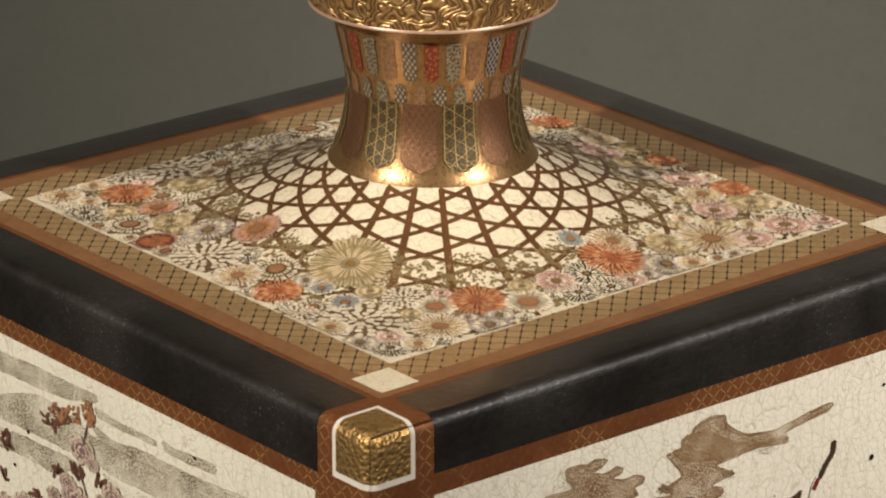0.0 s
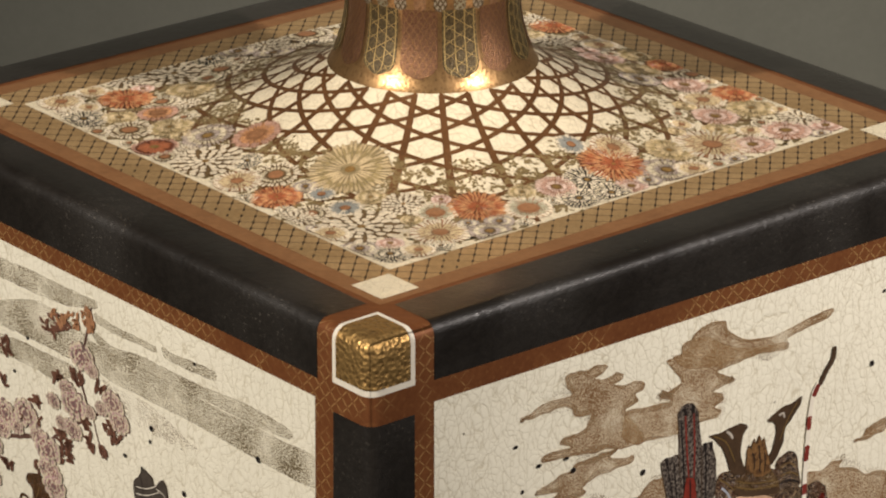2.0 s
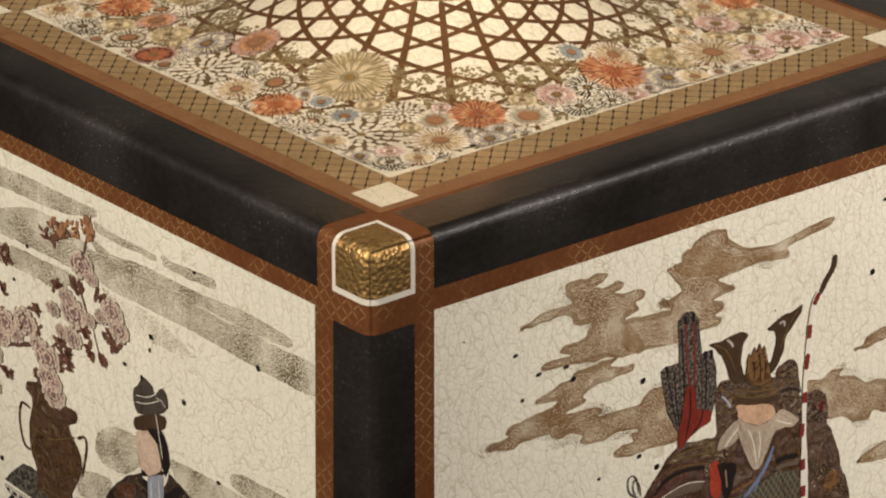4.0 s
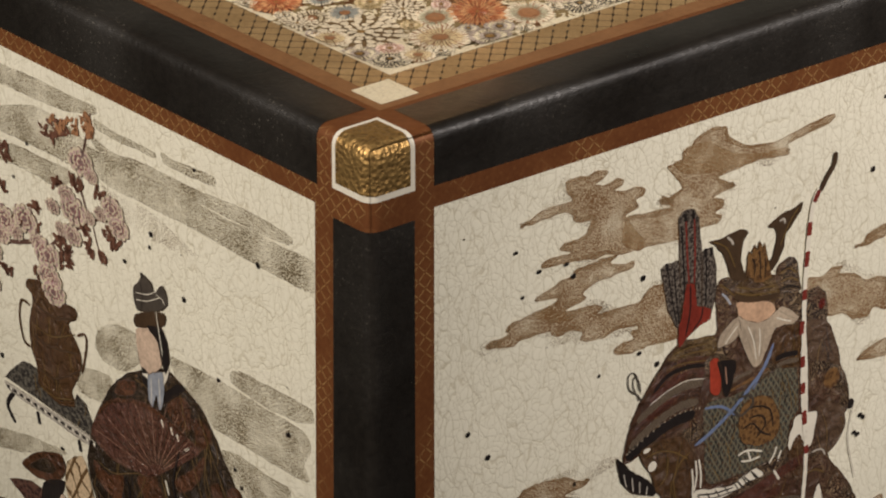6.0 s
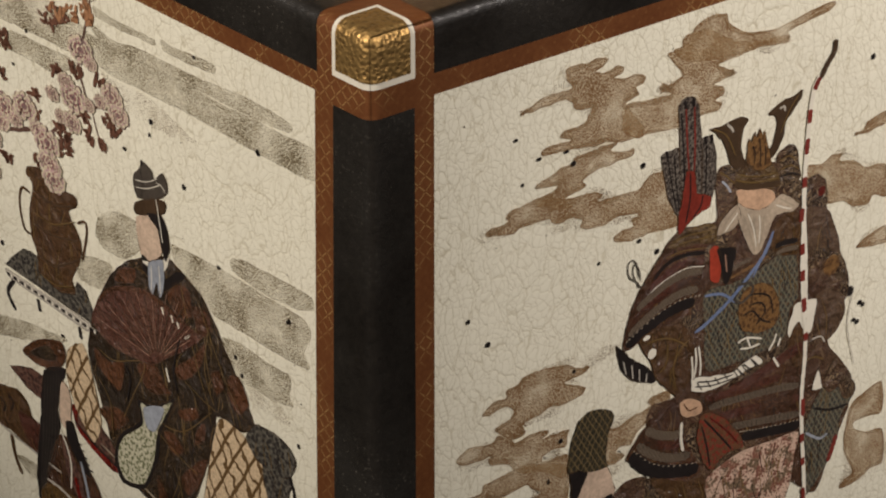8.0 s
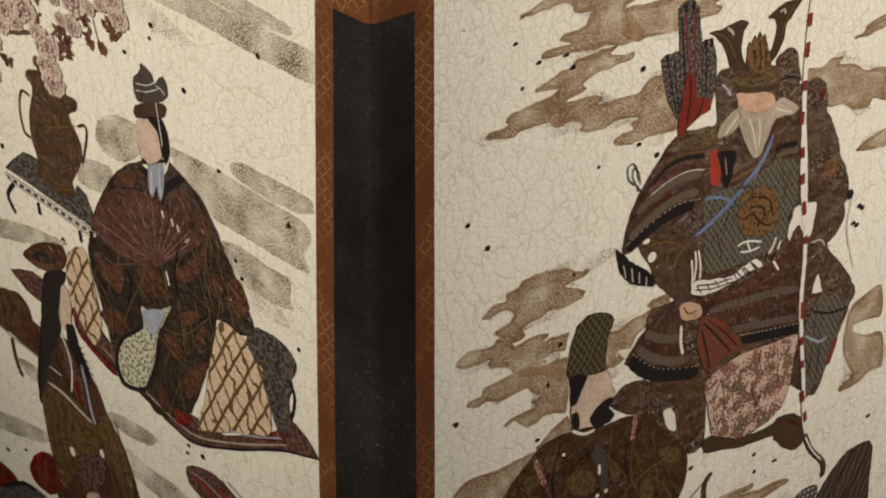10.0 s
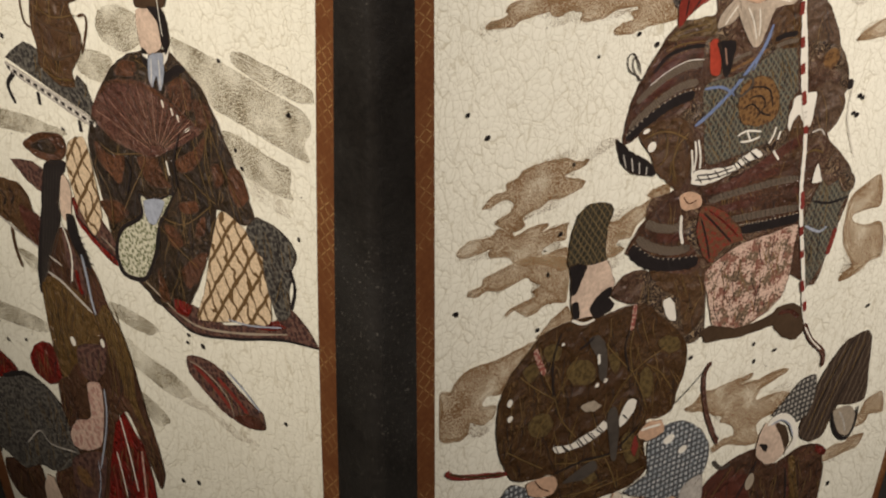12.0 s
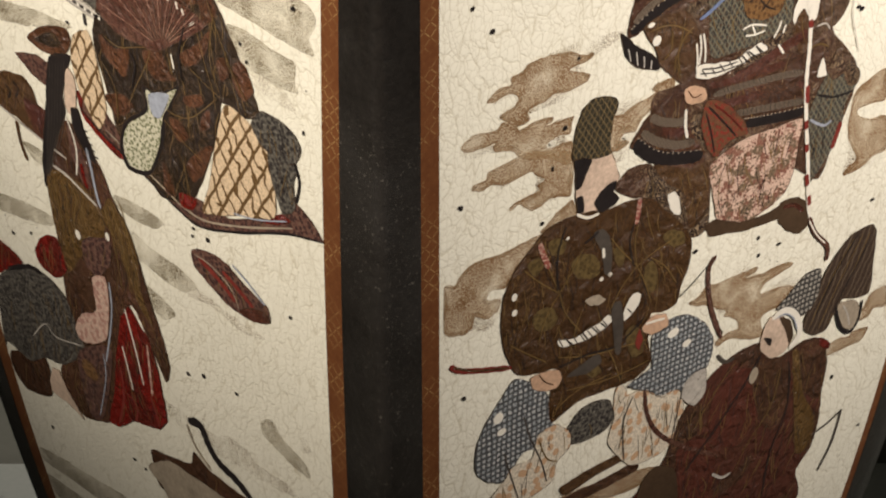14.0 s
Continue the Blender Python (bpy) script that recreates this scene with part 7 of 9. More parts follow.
shape("painted_boot", 1, 3, JARDARK, [(16.1, 94.9), (16.5, 93.1), (19.6, 93.3), (21.8, 95.1), (22.9, 98.7), (21.5, 100.1), (19, 98.9), (16.7, 96.7)])
stroke("boot_line", 1, 4, MAROON, 0.7, [(17, 94.1), (19.4, 94.6), (21.4, 96.3)])
shape("painted_sleeve", 1, 3, MAIL, [(20.6, 87.7), (20, 80.1), (21.4, 76.8), (22.9, 74.3), (24.8, 70.7), (26.9, 72.9), (29.6, 76.3), (29.4, 78), (27.5, 80.2), (27, 84.3), (25.6, 87.6), (23.7, 90), (21.7, 91.8)])
shape("sleeve_edge", 1, 3.5, LACED, [(22.9, 74.3), (24.3, 71.8), (24.8, 70.7), (26.9, 72.9), (29.6, 76.3), (29.4, 78), (27.6, 77.9), (26.2, 75.6), (24.5, 75.9)])
shape("sleeve_lining", 1, 5, WHITE, [(20.8, 73.8), (21.8, 71.4), (22.8, 74.6), (21.1, 74.4)])
stroke("sleeve_band", 1, 4, BLUEGREY, 0.4, [(20.4, 81), (23.3, 82.9), (24.9, 82.6)])
stroke("sleeve_band", 1, 4, DARKRED, 0.9, [(26.9, 83.5), (26.3, 85.6), (25.7, 87.5)])
stroke("sleeve_band", 1, 4, DARK, 0.4, [(21.5, 77.4), (24.9, 78.8), (28.7, 79.1)])
shape("painted_ground", 1, 1.72, LACED, [(-16.6, 78.9), (-14.5, 76.6), (-10.3, 77.2), (-3.0, 83.5), (0.8, 81.2), (1.9, 91.2), (-1.0, 92.5), (-6.4, 86.8), (-9.9, 82.9), (-13.7, 81.2)])
# the long bow, white with red bindings
stroke("painted_bow", 1, 6, WHITE, 0.8, [(18.7, 26.0), (17.9, 28.0), (17.4, 31.2), (17.1, 35.3), (16.9, 41.0), (17.1, 47.8), (17.2, 53.8), (17.9, 60.1), (18.8, 65.6)])
stroke("painted_bow", 1, 6, WHITE, 0.7, [(17.3, 46.8), (17.8, 53.7), (18.3, 60.8), (18.8, 67.9), (18.8, 74.2), (19.6, 80.8), (20.9, 87.7), (22.1, 94.7), (23.3, 98.9)])
stroke("bow_tip", 1, 6.5, JARDARK, 0.85, [(21.7, 21.6), (21.5, 23.3), (20.3, 24.8), (19.1, 26.6)])
stroke("bow_wrap", 1, 7, DARKRED, 0.85, [(18.9, 26.4), (18.0, 27.9)])
stroke("bow_wrap", 1, 7, DARKRED, 0.85, [(17.4, 30.6), (17.3, 32.6)])
stroke("bow_wrap", 1, 7, DARKRED, 0.85, [(17.2, 34.8), (17.0, 37.1)])
stroke("bow_wrap", 1, 7, DARKRED, 0.85, [(16.9, 40.4), (16.9, 42.0)])
stroke("bow_wrap", 1, 7, DARKRED, 0.85, [(16.7, 45.0), (16.6, 47.0)])
stroke("bow_wrap", 1, 7, DARKRED, 0.85, [(17.0, 50.4), (17.1, 52.1)])
stroke("bow_wrap", 1, 7, DARKRED, 0.85, [(17.3, 54.5), (17.4, 56.2)])
stroke("bow_wrap", 1, 7, DARKRED, 0.85, [(17.8, 58.9), (18.1, 61.1)])
stroke("bow_wrap", 1, 7, DARKRED, 0.85, [(18.6, 64.5), (18.8, 65.8)])
stroke("bow_wrap", 1, 7, DARKRED, 0.75, [(19.1, 75.0), (19.4, 77.9)])
stroke("bow_wrap", 1, 7, DARKRED, 0.75, [(19.6, 80.8), (19.8, 82.3)])
stroke("bow_wrap", 1, 7, DARKRED, 0.75, [(20.2, 84.9), (20.5, 86.2)])
stroke("bow_wrap", 1, 7, DARKRED, 0.75, [(21.0, 90.1), (21.5, 92.1)])
stroke("bow_wrap", 1, 7, DARKRED, 0.75, [(22.1, 94.0), (22.5, 95.7)])
stroke("painted_bow", 1, 6.4, FANRED, 0.85, [(22.9, 97.9), (24.7, 101.2), (27.9, 104.6), (28.3, 107.2)])
stroke("bow_wrap", 1, 7, WHITE, 0.25, [(23.0, 98.5), (25.0, 101.5), (27.3, 103.9)])
stroke("belt_end", 1, 5.6, WHITE, 0.32, [(-2.4, 59.9), (-2.1, 62.2), (-2.4, 64.5)])
stroke("belt_end", 1, 5.6, WHITE, 0.32, [(-1.8, 59.9), (-1.3, 62.5), (-1.3, 64.5)])
stroke("belt_end", 1, 5.6, WHITE, 0.32, [(-3.0, 61.0), (-2.7, 63.3), (-2.7, 65.4)])
stroke("armour_flake", 1, 5.6, WHITE, 0.3, [(5.5, 61.8), (7.3, 61.6), (10.1, 62.6)])
stroke("armour_flake", 1, 5.6, WHITE, 0.3, [(6.1, 62.9), (7.9, 63.3), (9.8, 63.3)])
stroke("armour_flake", 1, 5.6, WHITE, 0.3, [(7.3, 61.6), (8.0, 63.3)])
stroke("belt_fold", 1, 7, SLATE, 0.2, [(-26.1, 99.5), (-25.1, 101.4)])
stroke("belt_fold", 1, 7, SLATE, 0.2, [(-24.7, 100.0), (-23.6, 101.8)])
stroke("belt_fold", 1, 7, SLATE, 0.2, [(-23.3, 100.3), (-22.2, 102.1)])
stroke("belt_fold", 1, 7, SLATE, 0.2, [(-21.9, 100.5), (-20.8, 102.2)])
stroke("belt_fold", 1, 7, SLATE, 0.2, [(-20.5, 100.5), (-19.4, 102.0)])
stroke("belt_fold", 1, 7, SLATE, 0.2, [(-19.1, 100.3), (-18.0, 101.7)])
stroke("belt_fold", 1, 7, SLATE, 0.2, [(-17.7, 99.9), (-16.6, 101.2)])
stroke("belt_fold", 1, 7, SLATE, 0.2, [(-16.3, 99.3), (-15.3, 100.5)])
stroke("belt_fold", 1, 6.4, SLATE, 0.18, [(-1.8, 65.4), (-0.8, 66.9)])
stroke("belt_fold", 1, 6.4, SLATE, 0.18, [(-0.1, 65.6), (0.9, 67.1)])
stroke("belt_fold", 1, 6.4, SLATE, 0.18, [(1.5, 65.7), (2.6, 67.2)])
stroke("belt_fold", 1, 6.4, SLATE, 0.18, [(3.2, 65.7), (4.2, 67.2)])
stroke("belt_fold", 1, 6.4, SLATE, 0.18, [(4.9, 65.6), (5.9, 67.1)])
stroke("belt_fold", 1, 6.4, SLATE, 0.18, [(6.5, 65.4), (7.6, 66.9)])
stroke("belt_fold", 1, 6.4, SLATE, 0.18, [(8.2, 65.1), (9.3, 66.6)])
# the seated archer
shape("painted_hat", 1, 5, HATNET, [(-24.8, 71.4), (-24.6, 68.7), (-24, 65.9), (-23.1, 64.1), (-21.4, 63.2), (-19.4, 63.4), (-17.5, 64.3), (-16.8, 65.6), (-17.6, 67.3), (-18, 69.4), (-18, 72), (-17.6, 72.9), (-21, 72.5), (-23, 71.6)])
shape("painted_head", 1, 4, PALE, [(-22.2, 72.2), (-17.9, 72.7), (-16.7, 75.1), (-16.1, 77.1), (-16.8, 78.2), (-18.6, 78.8), (-19.5, 81.4), (-23.2, 80.4), (-23.9, 76), (-23, 73.7)])
shape("painted_hair", 1, 5, DARK, [(-24.4, 71.4), (-21.3, 72.4), (-22.0, 74.0), (-23.0, 75.9), (-24.0, 76.2), (-24.1, 73.3)])
shape("painted_hair", 1, 5, DARK, [(-23.7, 77.7), (-22.7, 77.8), (-22.4, 80.3), (-23.5, 80)])
shape("painted_beard", 1, 5, DARK, [(-20.4, 79.3), (-19.3, 78.2), (-17.7, 77.5), (-16.5, 77.6), (-17, 79), (-15.9, 80.4), (-16.9, 81.3), (-19, 81.6), (-20.1, 80.6)])
stroke("robe_collar", 1, 6, WHITE, 0.45, [(-23.7, 80.2), (-21.6, 81.5), (-19.5, 81.6)])
shape("painted_robe", 1, 4, OLIVE, [(-36.7, 94.5), (-36.7, 90.3), (-35.9, 87.4), (-34, 84.5), (-31, 82.1), (-29.1, 80.6), (-25.5, 80.1), (-21.4, 80.7), (-17.8, 81.6), (-14.2, 81.6), (-9.9, 82.7), (-6.4, 86.3), (-2.9, 89.9), (-1.2, 92.9), (-1.2, 96.6), (-2.3, 99.5), (-3.1, 102.6), (-5.2, 103.2), (-8.1, 102.6), (-8.1, 106.9), (-7.1, 111.3), (-10.3, 113), (-15.9, 112.7), (-21.5, 112.4), (-26.3, 114.1), (-27.2, 111), (-26.8, 107.2), (-25.8, 104.7), (-29.6, 104.1), (-33.4, 102.8), (-35.6, 98.8)])
shape("robe_medallion", 1, 5, OLIVELIGHT, [(-24.3, 88.1), (-23, 87.1), (-20.5, 87.7), (-18.9, 89.6), (-18.9, 91.5), (-21, 91.8), (-23.5, 90.2)])
shape("robe_medallion", 1, 5, OLIVELIGHT, [(-31.1, 94.4), (-29.6, 93.2), (-27.2, 94.1), (-26.3, 96.1), (-27.6, 97.4), (-30.2, 96.6)])
shape("robe_medallion", 1, 5, OLIVELIGHT, [(-7.1, 90.2), (-5.6, 89.4), (-3, 90.8), (-2.6, 92.7), (-4.8, 92.6)])
shape("robe_medallion", 1, 5, OLIVELIGHT, [(-10, 93.8), (-8.8, 93.3), (-7.5, 95.5), (-7.6, 98.5), (-9.1, 98.4), (-10.1, 95.8)])
shape("robe_medallion", 1, 5, OLIVELIGHT, [(-12.9, 104.1), (-11.3, 103.2), (-9.1, 105.6), (-9.1, 108.7), (-11.3, 108.6)])
shape("robe_medallion", 1, 5, OLIVELIGHT, [(-28.7, 83.1), (-27.3, 82.6), (-25.4, 84), (-25.8, 85.7), (-27.9, 85.1)])
shape("robe_medallion", 1, 5, OLIVELIGHT, [(-16.3, 88.6), (-14.9, 88.7), (-14.1, 90.8), (-14.9, 92.1), (-16, 90.7)])
shape("robe_medallion", 1, 5, OLIVELIGHT, [(-32.4, 85.1), (-30.4, 84.5), (-29.3, 86.3), (-30.8, 87.6)])
shape("robe_medallion", 1, 5, OLIVELIGHT, [(-20.8, 106.7), (-18.7, 106.6), (-17.2, 108.7), (-19, 109.2)])
stroke("robe_fold", 1, 6, GOLDLINE, 0.2, [(-11.7, 93.1), (-14.2, 95.4), (-16.3, 98.4)])
stroke("robe_fold", 1, 6, GOLDLINE, 0.2, [(-11.7, 93.1), (-8.6, 92), (-5.4, 91.3)])
stroke("robe_fold", 1, 6, GOLDLINE, 0.2, [(-11.7, 93.1), (-12.4, 89.2), (-12, 86.1)])
stroke("robe_fold", 1, 6, GOLDLINE, 0.2, [(-11.7, 93.1), (-9.8, 96.7), (-8.3, 100.6)])
stroke("robe_fold", 1, 6, GOLDLINE, 0.2, [(-11.7, 93.1), (-15.2, 89), (-17, 86.5)])
stroke("robe_fold", 1, 6, GOLDLINE, 0.2, [(-3.5, 99.1), (-6.1, 95.3), (-9.1, 92.7)])
stroke("robe_fold", 1, 6, GOLDLINE, 0.2, [(-26.2, 92), (-28.5, 86.7), (-29.3, 82.3)])
stroke("robe_fold", 1, 6, GOLDLINE, 0.2, [(-26.2, 92), (-29.8, 88.9), (-32.9, 85.7)])
stroke("robe_fold", 1, 6, GOLDLINE, 0.2, [(-26.2, 92), (-24.8, 96), (-21.9, 100)])
stroke("robe_fold", 1, 6, GOLDLINE, 0.2, [(-26.2, 92), (-28.5, 95), (-29.8, 99.2)])
stroke("robe_fold", 1, 6, GOLDLINE, 0.2, [(-26.2, 92), (-24.1, 89.3), (-22.2, 86.3)])
stroke("robe_fold", 1, 6, GOLDLINE, 0.2, [(-35.1, 97.1), (-31.9, 99.8), (-28.1, 102.8)])
stroke("robe_fold", 1, 6, GOLDLINE, 0.2, [(-25.9, 102.9), (-19.9, 105), (-13.2, 106.1), (-8.5, 106.8)])
stroke("robe_fold", 1, 6, GOLDLINE, 0.2, [(-23.9, 109.4), (-17.2, 110.6), (-11.6, 110.9), (-7.6, 110.7)])
stroke("robe_fold", 1, 6, GOLDLINE, 0.2, [(-25.9, 112), (-21.6, 110.3), (-15, 110)])
stroke("robe_fold", 1, 6, GOLDLINE, 0.2, [(-16.7, 104.5), (-14.7, 108.2), (-13.1, 112.3)])
stroke("robe_fold", 1, 6, DARK, 0.35, [(-25.8, 104.7), (-19.9, 104.7), (-14.4, 105.4), (-9.2, 102.6)])
stroke("robe_fold", 1, 6, DARK, 0.3, [(-12.8, 85.8), (-13.4, 88.7), (-12.3, 92.9)])
stroke("robe_fold", 1, 6, DARK, 0.3, [(-25.5, 81.5), (-26.8, 85.5), (-26.6, 91.6)])
shape("robe_ornament", 1, 6, SLATE, [(-20.2, 84.3), (-18.7, 84.4), (-17.4, 85.9), (-16.7, 88.4), (-16.7, 92.3), (-17.9, 91.9), (-18.8, 87.6), (-20, 85.8)])
# the ornament's highlight, painted as a white stroke
stroke("ornament_shine", 1, 7, WHITE, 0.5, [(-18.4, 87.6), (-18.2, 89.3)])
stroke("ornament_ring", 1, 7, DARK, 0.4, [(-22, 85.5), (-20.7, 85.1), (-19.4, 84.5)])
# highlights on the raised enamel beads, put in as white paint
oval("robe_glint", 1, 6, WHITE, -34.5, 89.4, 0.49, 0.63)
oval("robe_glint", 1, 6, WHITE, -34.4, 92.0, 0.49, 0.51)
oval("robe_glint", 1, 6, WHITE, -25.1, 83.5, 0.29, 0.25)
oval("robe_glint", 1, 6, WHITE, -18.4, 92.7, 0.37, 0.33)
oval("robe_glint", 1, 6, WHITE, -16.8, 92.5, 0.37, 0.33)
shape("robe_mark", 1, 6, BEARD, [(-21.3, 95), (-19, 95), (-17.3, 96.4), (-18.9, 96.9), (-20.5, 96.2)])
stroke("robe_collar", 1, 6, ROSECOLLAR, 0.8, [(-12, 82), (-12.1, 83.9), (-12.4, 86)])
stroke("robe_collar", 1, 6, ROSECOLLAR, 0.9, [(-30.2, 82.4), (-29.4, 84.7), (-28.3, 87.1)])
shape("painted_belt", 1, 6, WHITE, [(-26.2, 99.9), (-23.4, 100.7), (-20.8, 100.4), (-18.1, 100), (-16.6, 99.2), (-15.7, 100.7), (-18, 101.7), (-20.6, 102), (-23.9, 101.7), (-25.7, 101.1)])
shape("painted_belt", 1, 6, WHITE, [(-14.3, 101.8), (-13.4, 99.5), (-12.1, 97.6), (-10.5, 98.2), (-10.9, 100.1), (-12.6, 101.4)])
stroke("belt_fold", 1, 7, DARK, 0.25, [(-24.5, 100.4), (-23.1, 101.9)])
stroke("belt_fold", 1, 7, DARK, 0.25, [(-21.5, 100.4), (-20.3, 102.1)])
stroke("belt_fold", 1, 7, DARK, 0.25, [(-19.7, 100.2), (-18.4, 101.7)])
stroke("belt_fold", 1, 7, DARK, 0.22, [(-18.1, 100.1), (-16.9, 101.3)])
stroke("belt_fold", 1, 7, DARK, 0.22, [(-13, 99.7), (-12, 100.8)])
shape("belt_knot", 1, 7, SLATE, [(-16.1, 98.6), (-14.5, 97.7), (-13.6, 100.9), (-13.6, 106.9), (-14.8, 106.4)])
shape("robe_lining", 1, 6, DARKRED, [(-10.8, 106.4), (-10.1, 104.2), (-9.3, 106.5), (-9.9, 108)])
shape("robe_panel", 1, 5.5, SLATE, [(-24.1, 106.9), (-21.4, 106), (-18.2, 105.3), (-17.3, 107.2), (-20.2, 108)])
shape("painted_fist", 1, 6, FLESH, [(-30.9, 104.4), (-28.5, 104.3), (-25.8, 105), (-24.9, 107), (-26.2, 108.1), (-28.9, 107.4), (-30.5, 106.3)])
stroke("fist_line", 1, 7, RUSSET, 0.2, [(-29.4, 104.4), (-28.2, 106.1), (-26.4, 107.4)])
shape("painted_fist", 1, 6, FLESH, [(-9.7, 104.5), (-8, 103.1), (-5.1, 103.7), (-4.3, 106), (-7.7, 106.2)])
stroke("fist_line", 1, 7, WHITE, 0.4, [(-9, 103.9), (-7, 104.1), (-5.2, 104.4)])
shape("painted_trousers", 1, 3, BLUEGRID, [(-41.1, 115.1), (-40.8, 112.2), (-39.2, 108.9), (-36.4, 105.7), (-33.9, 103.3), (-30, 105.9), (-27.2, 109), (-26.7, 113.2), (-25.1, 115.9), (-27.7, 117.8), (-31.6, 117.1), (-33.7, 119.3), (-35.3, 120.9), (-38.7, 119.4), (-40.6, 117.4)])
shape("painted_trousers", 1, 3, BLUEGRID, [(-7.3, 109.2), (-7.1, 106.4), (-4.5, 105), (-0.5, 105.6), (3.4, 108.5), (5.6, 111.8), (5.9, 115.4), (4.5, 117.9), (1.7, 119.8), (-1.4, 118.7), (-3.8, 118.8), (-7.6, 116.2), (-11.5, 113.6), (-6.9, 112.3)])
# white ovals standing in for gloss highlights on the trousers
oval("trousers_glint", 1, 4, WHITE, -3.0, 107.8, 1.14, 0.78)
oval("trousers_glint", 1, 4, WHITE, 0.1, 110.8, 0.91, 0.64)
oval("trousers_glint", 1, 4, WHITE, -36.8, 108.9, 0.95, 0.96)
oval("trousers_glint", 1, 4, WHITE, -36.1, 111.6, 0.89, 0.62)
shape("painted_tunic", 1, 2, GREYCLOTH, [(-23.3, 116.8), (-20.3, 113.9), (-15.2, 114.5), (-13.7, 118.6), (-16.3, 120.3), (-22, 119.9)])
shape("trouser_cuff", 1, 4, PEACH, [(-37.9, 123.3), (-35.3, 120.7), (-33.7, 118.8), (-29.9, 118.9), (-29, 115.2), (-25.2, 114.8), (-22.6, 117.4), (-22.4, 120), (-24.7, 121.7), (-25.5, 124.9), (-28.3, 125.8), (-31.7, 126)])
shape("trouser_cuff", 1, 3, PEACH, [(-14.5, 122.5), (-13.6, 118.6), (-11.7, 115.4), (-7.6, 116), (-4.4, 118.3), (-0.2, 119), (1.6, 124.8), (-1, 129), (-5.7, 129.7), (-9.4, 128.8), (-12.8, 125.1)])
shape("trouser_cuff", 1, 2.5, PEACH, [(-14, 114.4), (-13.1, 112.8), (-11.4, 114.5), (-11.9, 118.3), (-13.4, 119.2)])
shape("cuff_cloth", 1, 3.4, SILVER, [(0.4, 120.5), (1.1, 117.7), (4.8, 117), (5.7, 121.4), (3.6, 123.3)])
stroke("cuff_line", 1, 5, SLATE, 0.3, [(-32, 110.5), (-30.7, 114.5), (-28.1, 120.2), (-26.7, 124.4)])
stroke("cuff_line", 1, 5, SLATE, 0.3, [(-35.5, 115.5), (-34.3, 119.6), (-32.3, 125.3)])
stroke("cuff_line", 1, 5, SLATE, 0.3, [(-10.1, 116), (-11.6, 120.4), (-10.5, 127.6)])
stroke("cuff_line", 1, 5, SLATE, 0.25, [(0.4, 119.3), (-0, 123.1), (-0.5, 128.1)])
stroke("cuff_line", 1, 5, GOLDLINE, 0.25, [(-29, 115.7), (-27, 120.1), (-24.7, 121.7)])
shape("painted_stool", 1, 2, JARBROWN, [(-23.6, 127), (-17.9, 126.1), (-11.5, 125.9), (-10.5, 127.3), (-16.6, 127.9), (-22.3, 129)])
shape("painted_stool", 1, 2, BROWNROBE, [(-22.5, 129.3), (-15.2, 129.3), (-8.4, 128.8), (-7.2, 130.6), (-13.8, 131.2), (-19.7, 131.2)])
stroke("painted_bow", 1, 5, FANRED, 0.8, [(-7.8, 115.9), (-6.5, 121), (-3.3, 125.7), (3, 130.6), (11.8, 135.8)])
# the shouting bowman in the maroon robe
shape("painted_hat", 1, 4, HATRIB, [(25.7, 117.3), (26.7, 113.5), (27.9, 111), (29.1, 108.5), (31, 106.3), (33.1, 104.6), (36, 104.2), (38, 104.6), (38.9, 106.7), (39.2, 110.2), (39.9, 114.4), (39.9, 117.1), (36.7, 116.9), (34, 115.9), (32.7, 117.9), (31.5, 120.4), (29, 120.5), (26.8, 119.2)])
stroke("hat_line", 1, 5, GOLDLINE, 0.16, [(27.4, 118.2), (29.9, 111.7), (33.8, 105.4)])
stroke("hat_line", 1, 5, GOLDLINE, 0.16, [(29.5, 119.5), (32, 113), (35.7, 105.5)])
stroke("hat_line", 1, 5, GOLDLINE, 0.16, [(31.5, 119.4), (34.1, 113.7), (37.3, 105.6)])
stroke("hat_line", 1, 5, DARK, 0.3, [(28.1, 117), (31.1, 110.2), (34.9, 104.6)])
stroke("hat_line", 1, 5, DARK, 0.3, [(32.1, 118), (34.6, 112.5), (37.8, 106.8)])
shape("hat_lining", 1, 5, BEARD, [(33, 116.8), (36.8, 117.2), (38.9, 120), (37.9, 122.6), (35.2, 121.3)])
stroke("hat_cord", 1, 6, DARK, 0.6, [(32.6, 116.9), (34.6, 121), (37.3, 123.1), (38.7, 121.6), (38.8, 118)])
stroke("hat_line", 1, 6, SILVER, 0.3, [(34.4, 117.3), (35.9, 119.4), (36.9, 121.7)])
shape("painted_hat", 1, 4, SPOTTED, [(18.8, 112.2), (20.7, 110.7), (22.7, 109), (24.8, 107.9), (27.2, 108.2), (28, 110.5), (27.9, 112.9), (26.7, 115), (24.7, 115.4), (21.8, 113.2)])
shape("painted_head", 1, 4, PALE, [(16.4, 116.7), (16.8, 114.7), (17.8, 113.1), (20.8, 114.2), (23.1, 116.6), (23.5, 119.2), (22.3, 121), (19.9, 121.1), (17, 118.9)])
shape("painted_hair", 1, 5, JARDARK, [(19.9, 114.0), (22.3, 115.4), (23.8, 118.3), (23.1, 119.9), (22.0, 117.2)])
shape("painted_hair", 1, 5, DARK, [(17, 116.6), (18.9, 117.3), (18.8, 118.6)])
stroke("head_band", 1, 6, WHITE, 1.1, [(18.2, 113.6), (20.6, 113), (23.3, 114.7), (25.1, 117.9), (24.6, 119.6), (23.4, 120.6)])
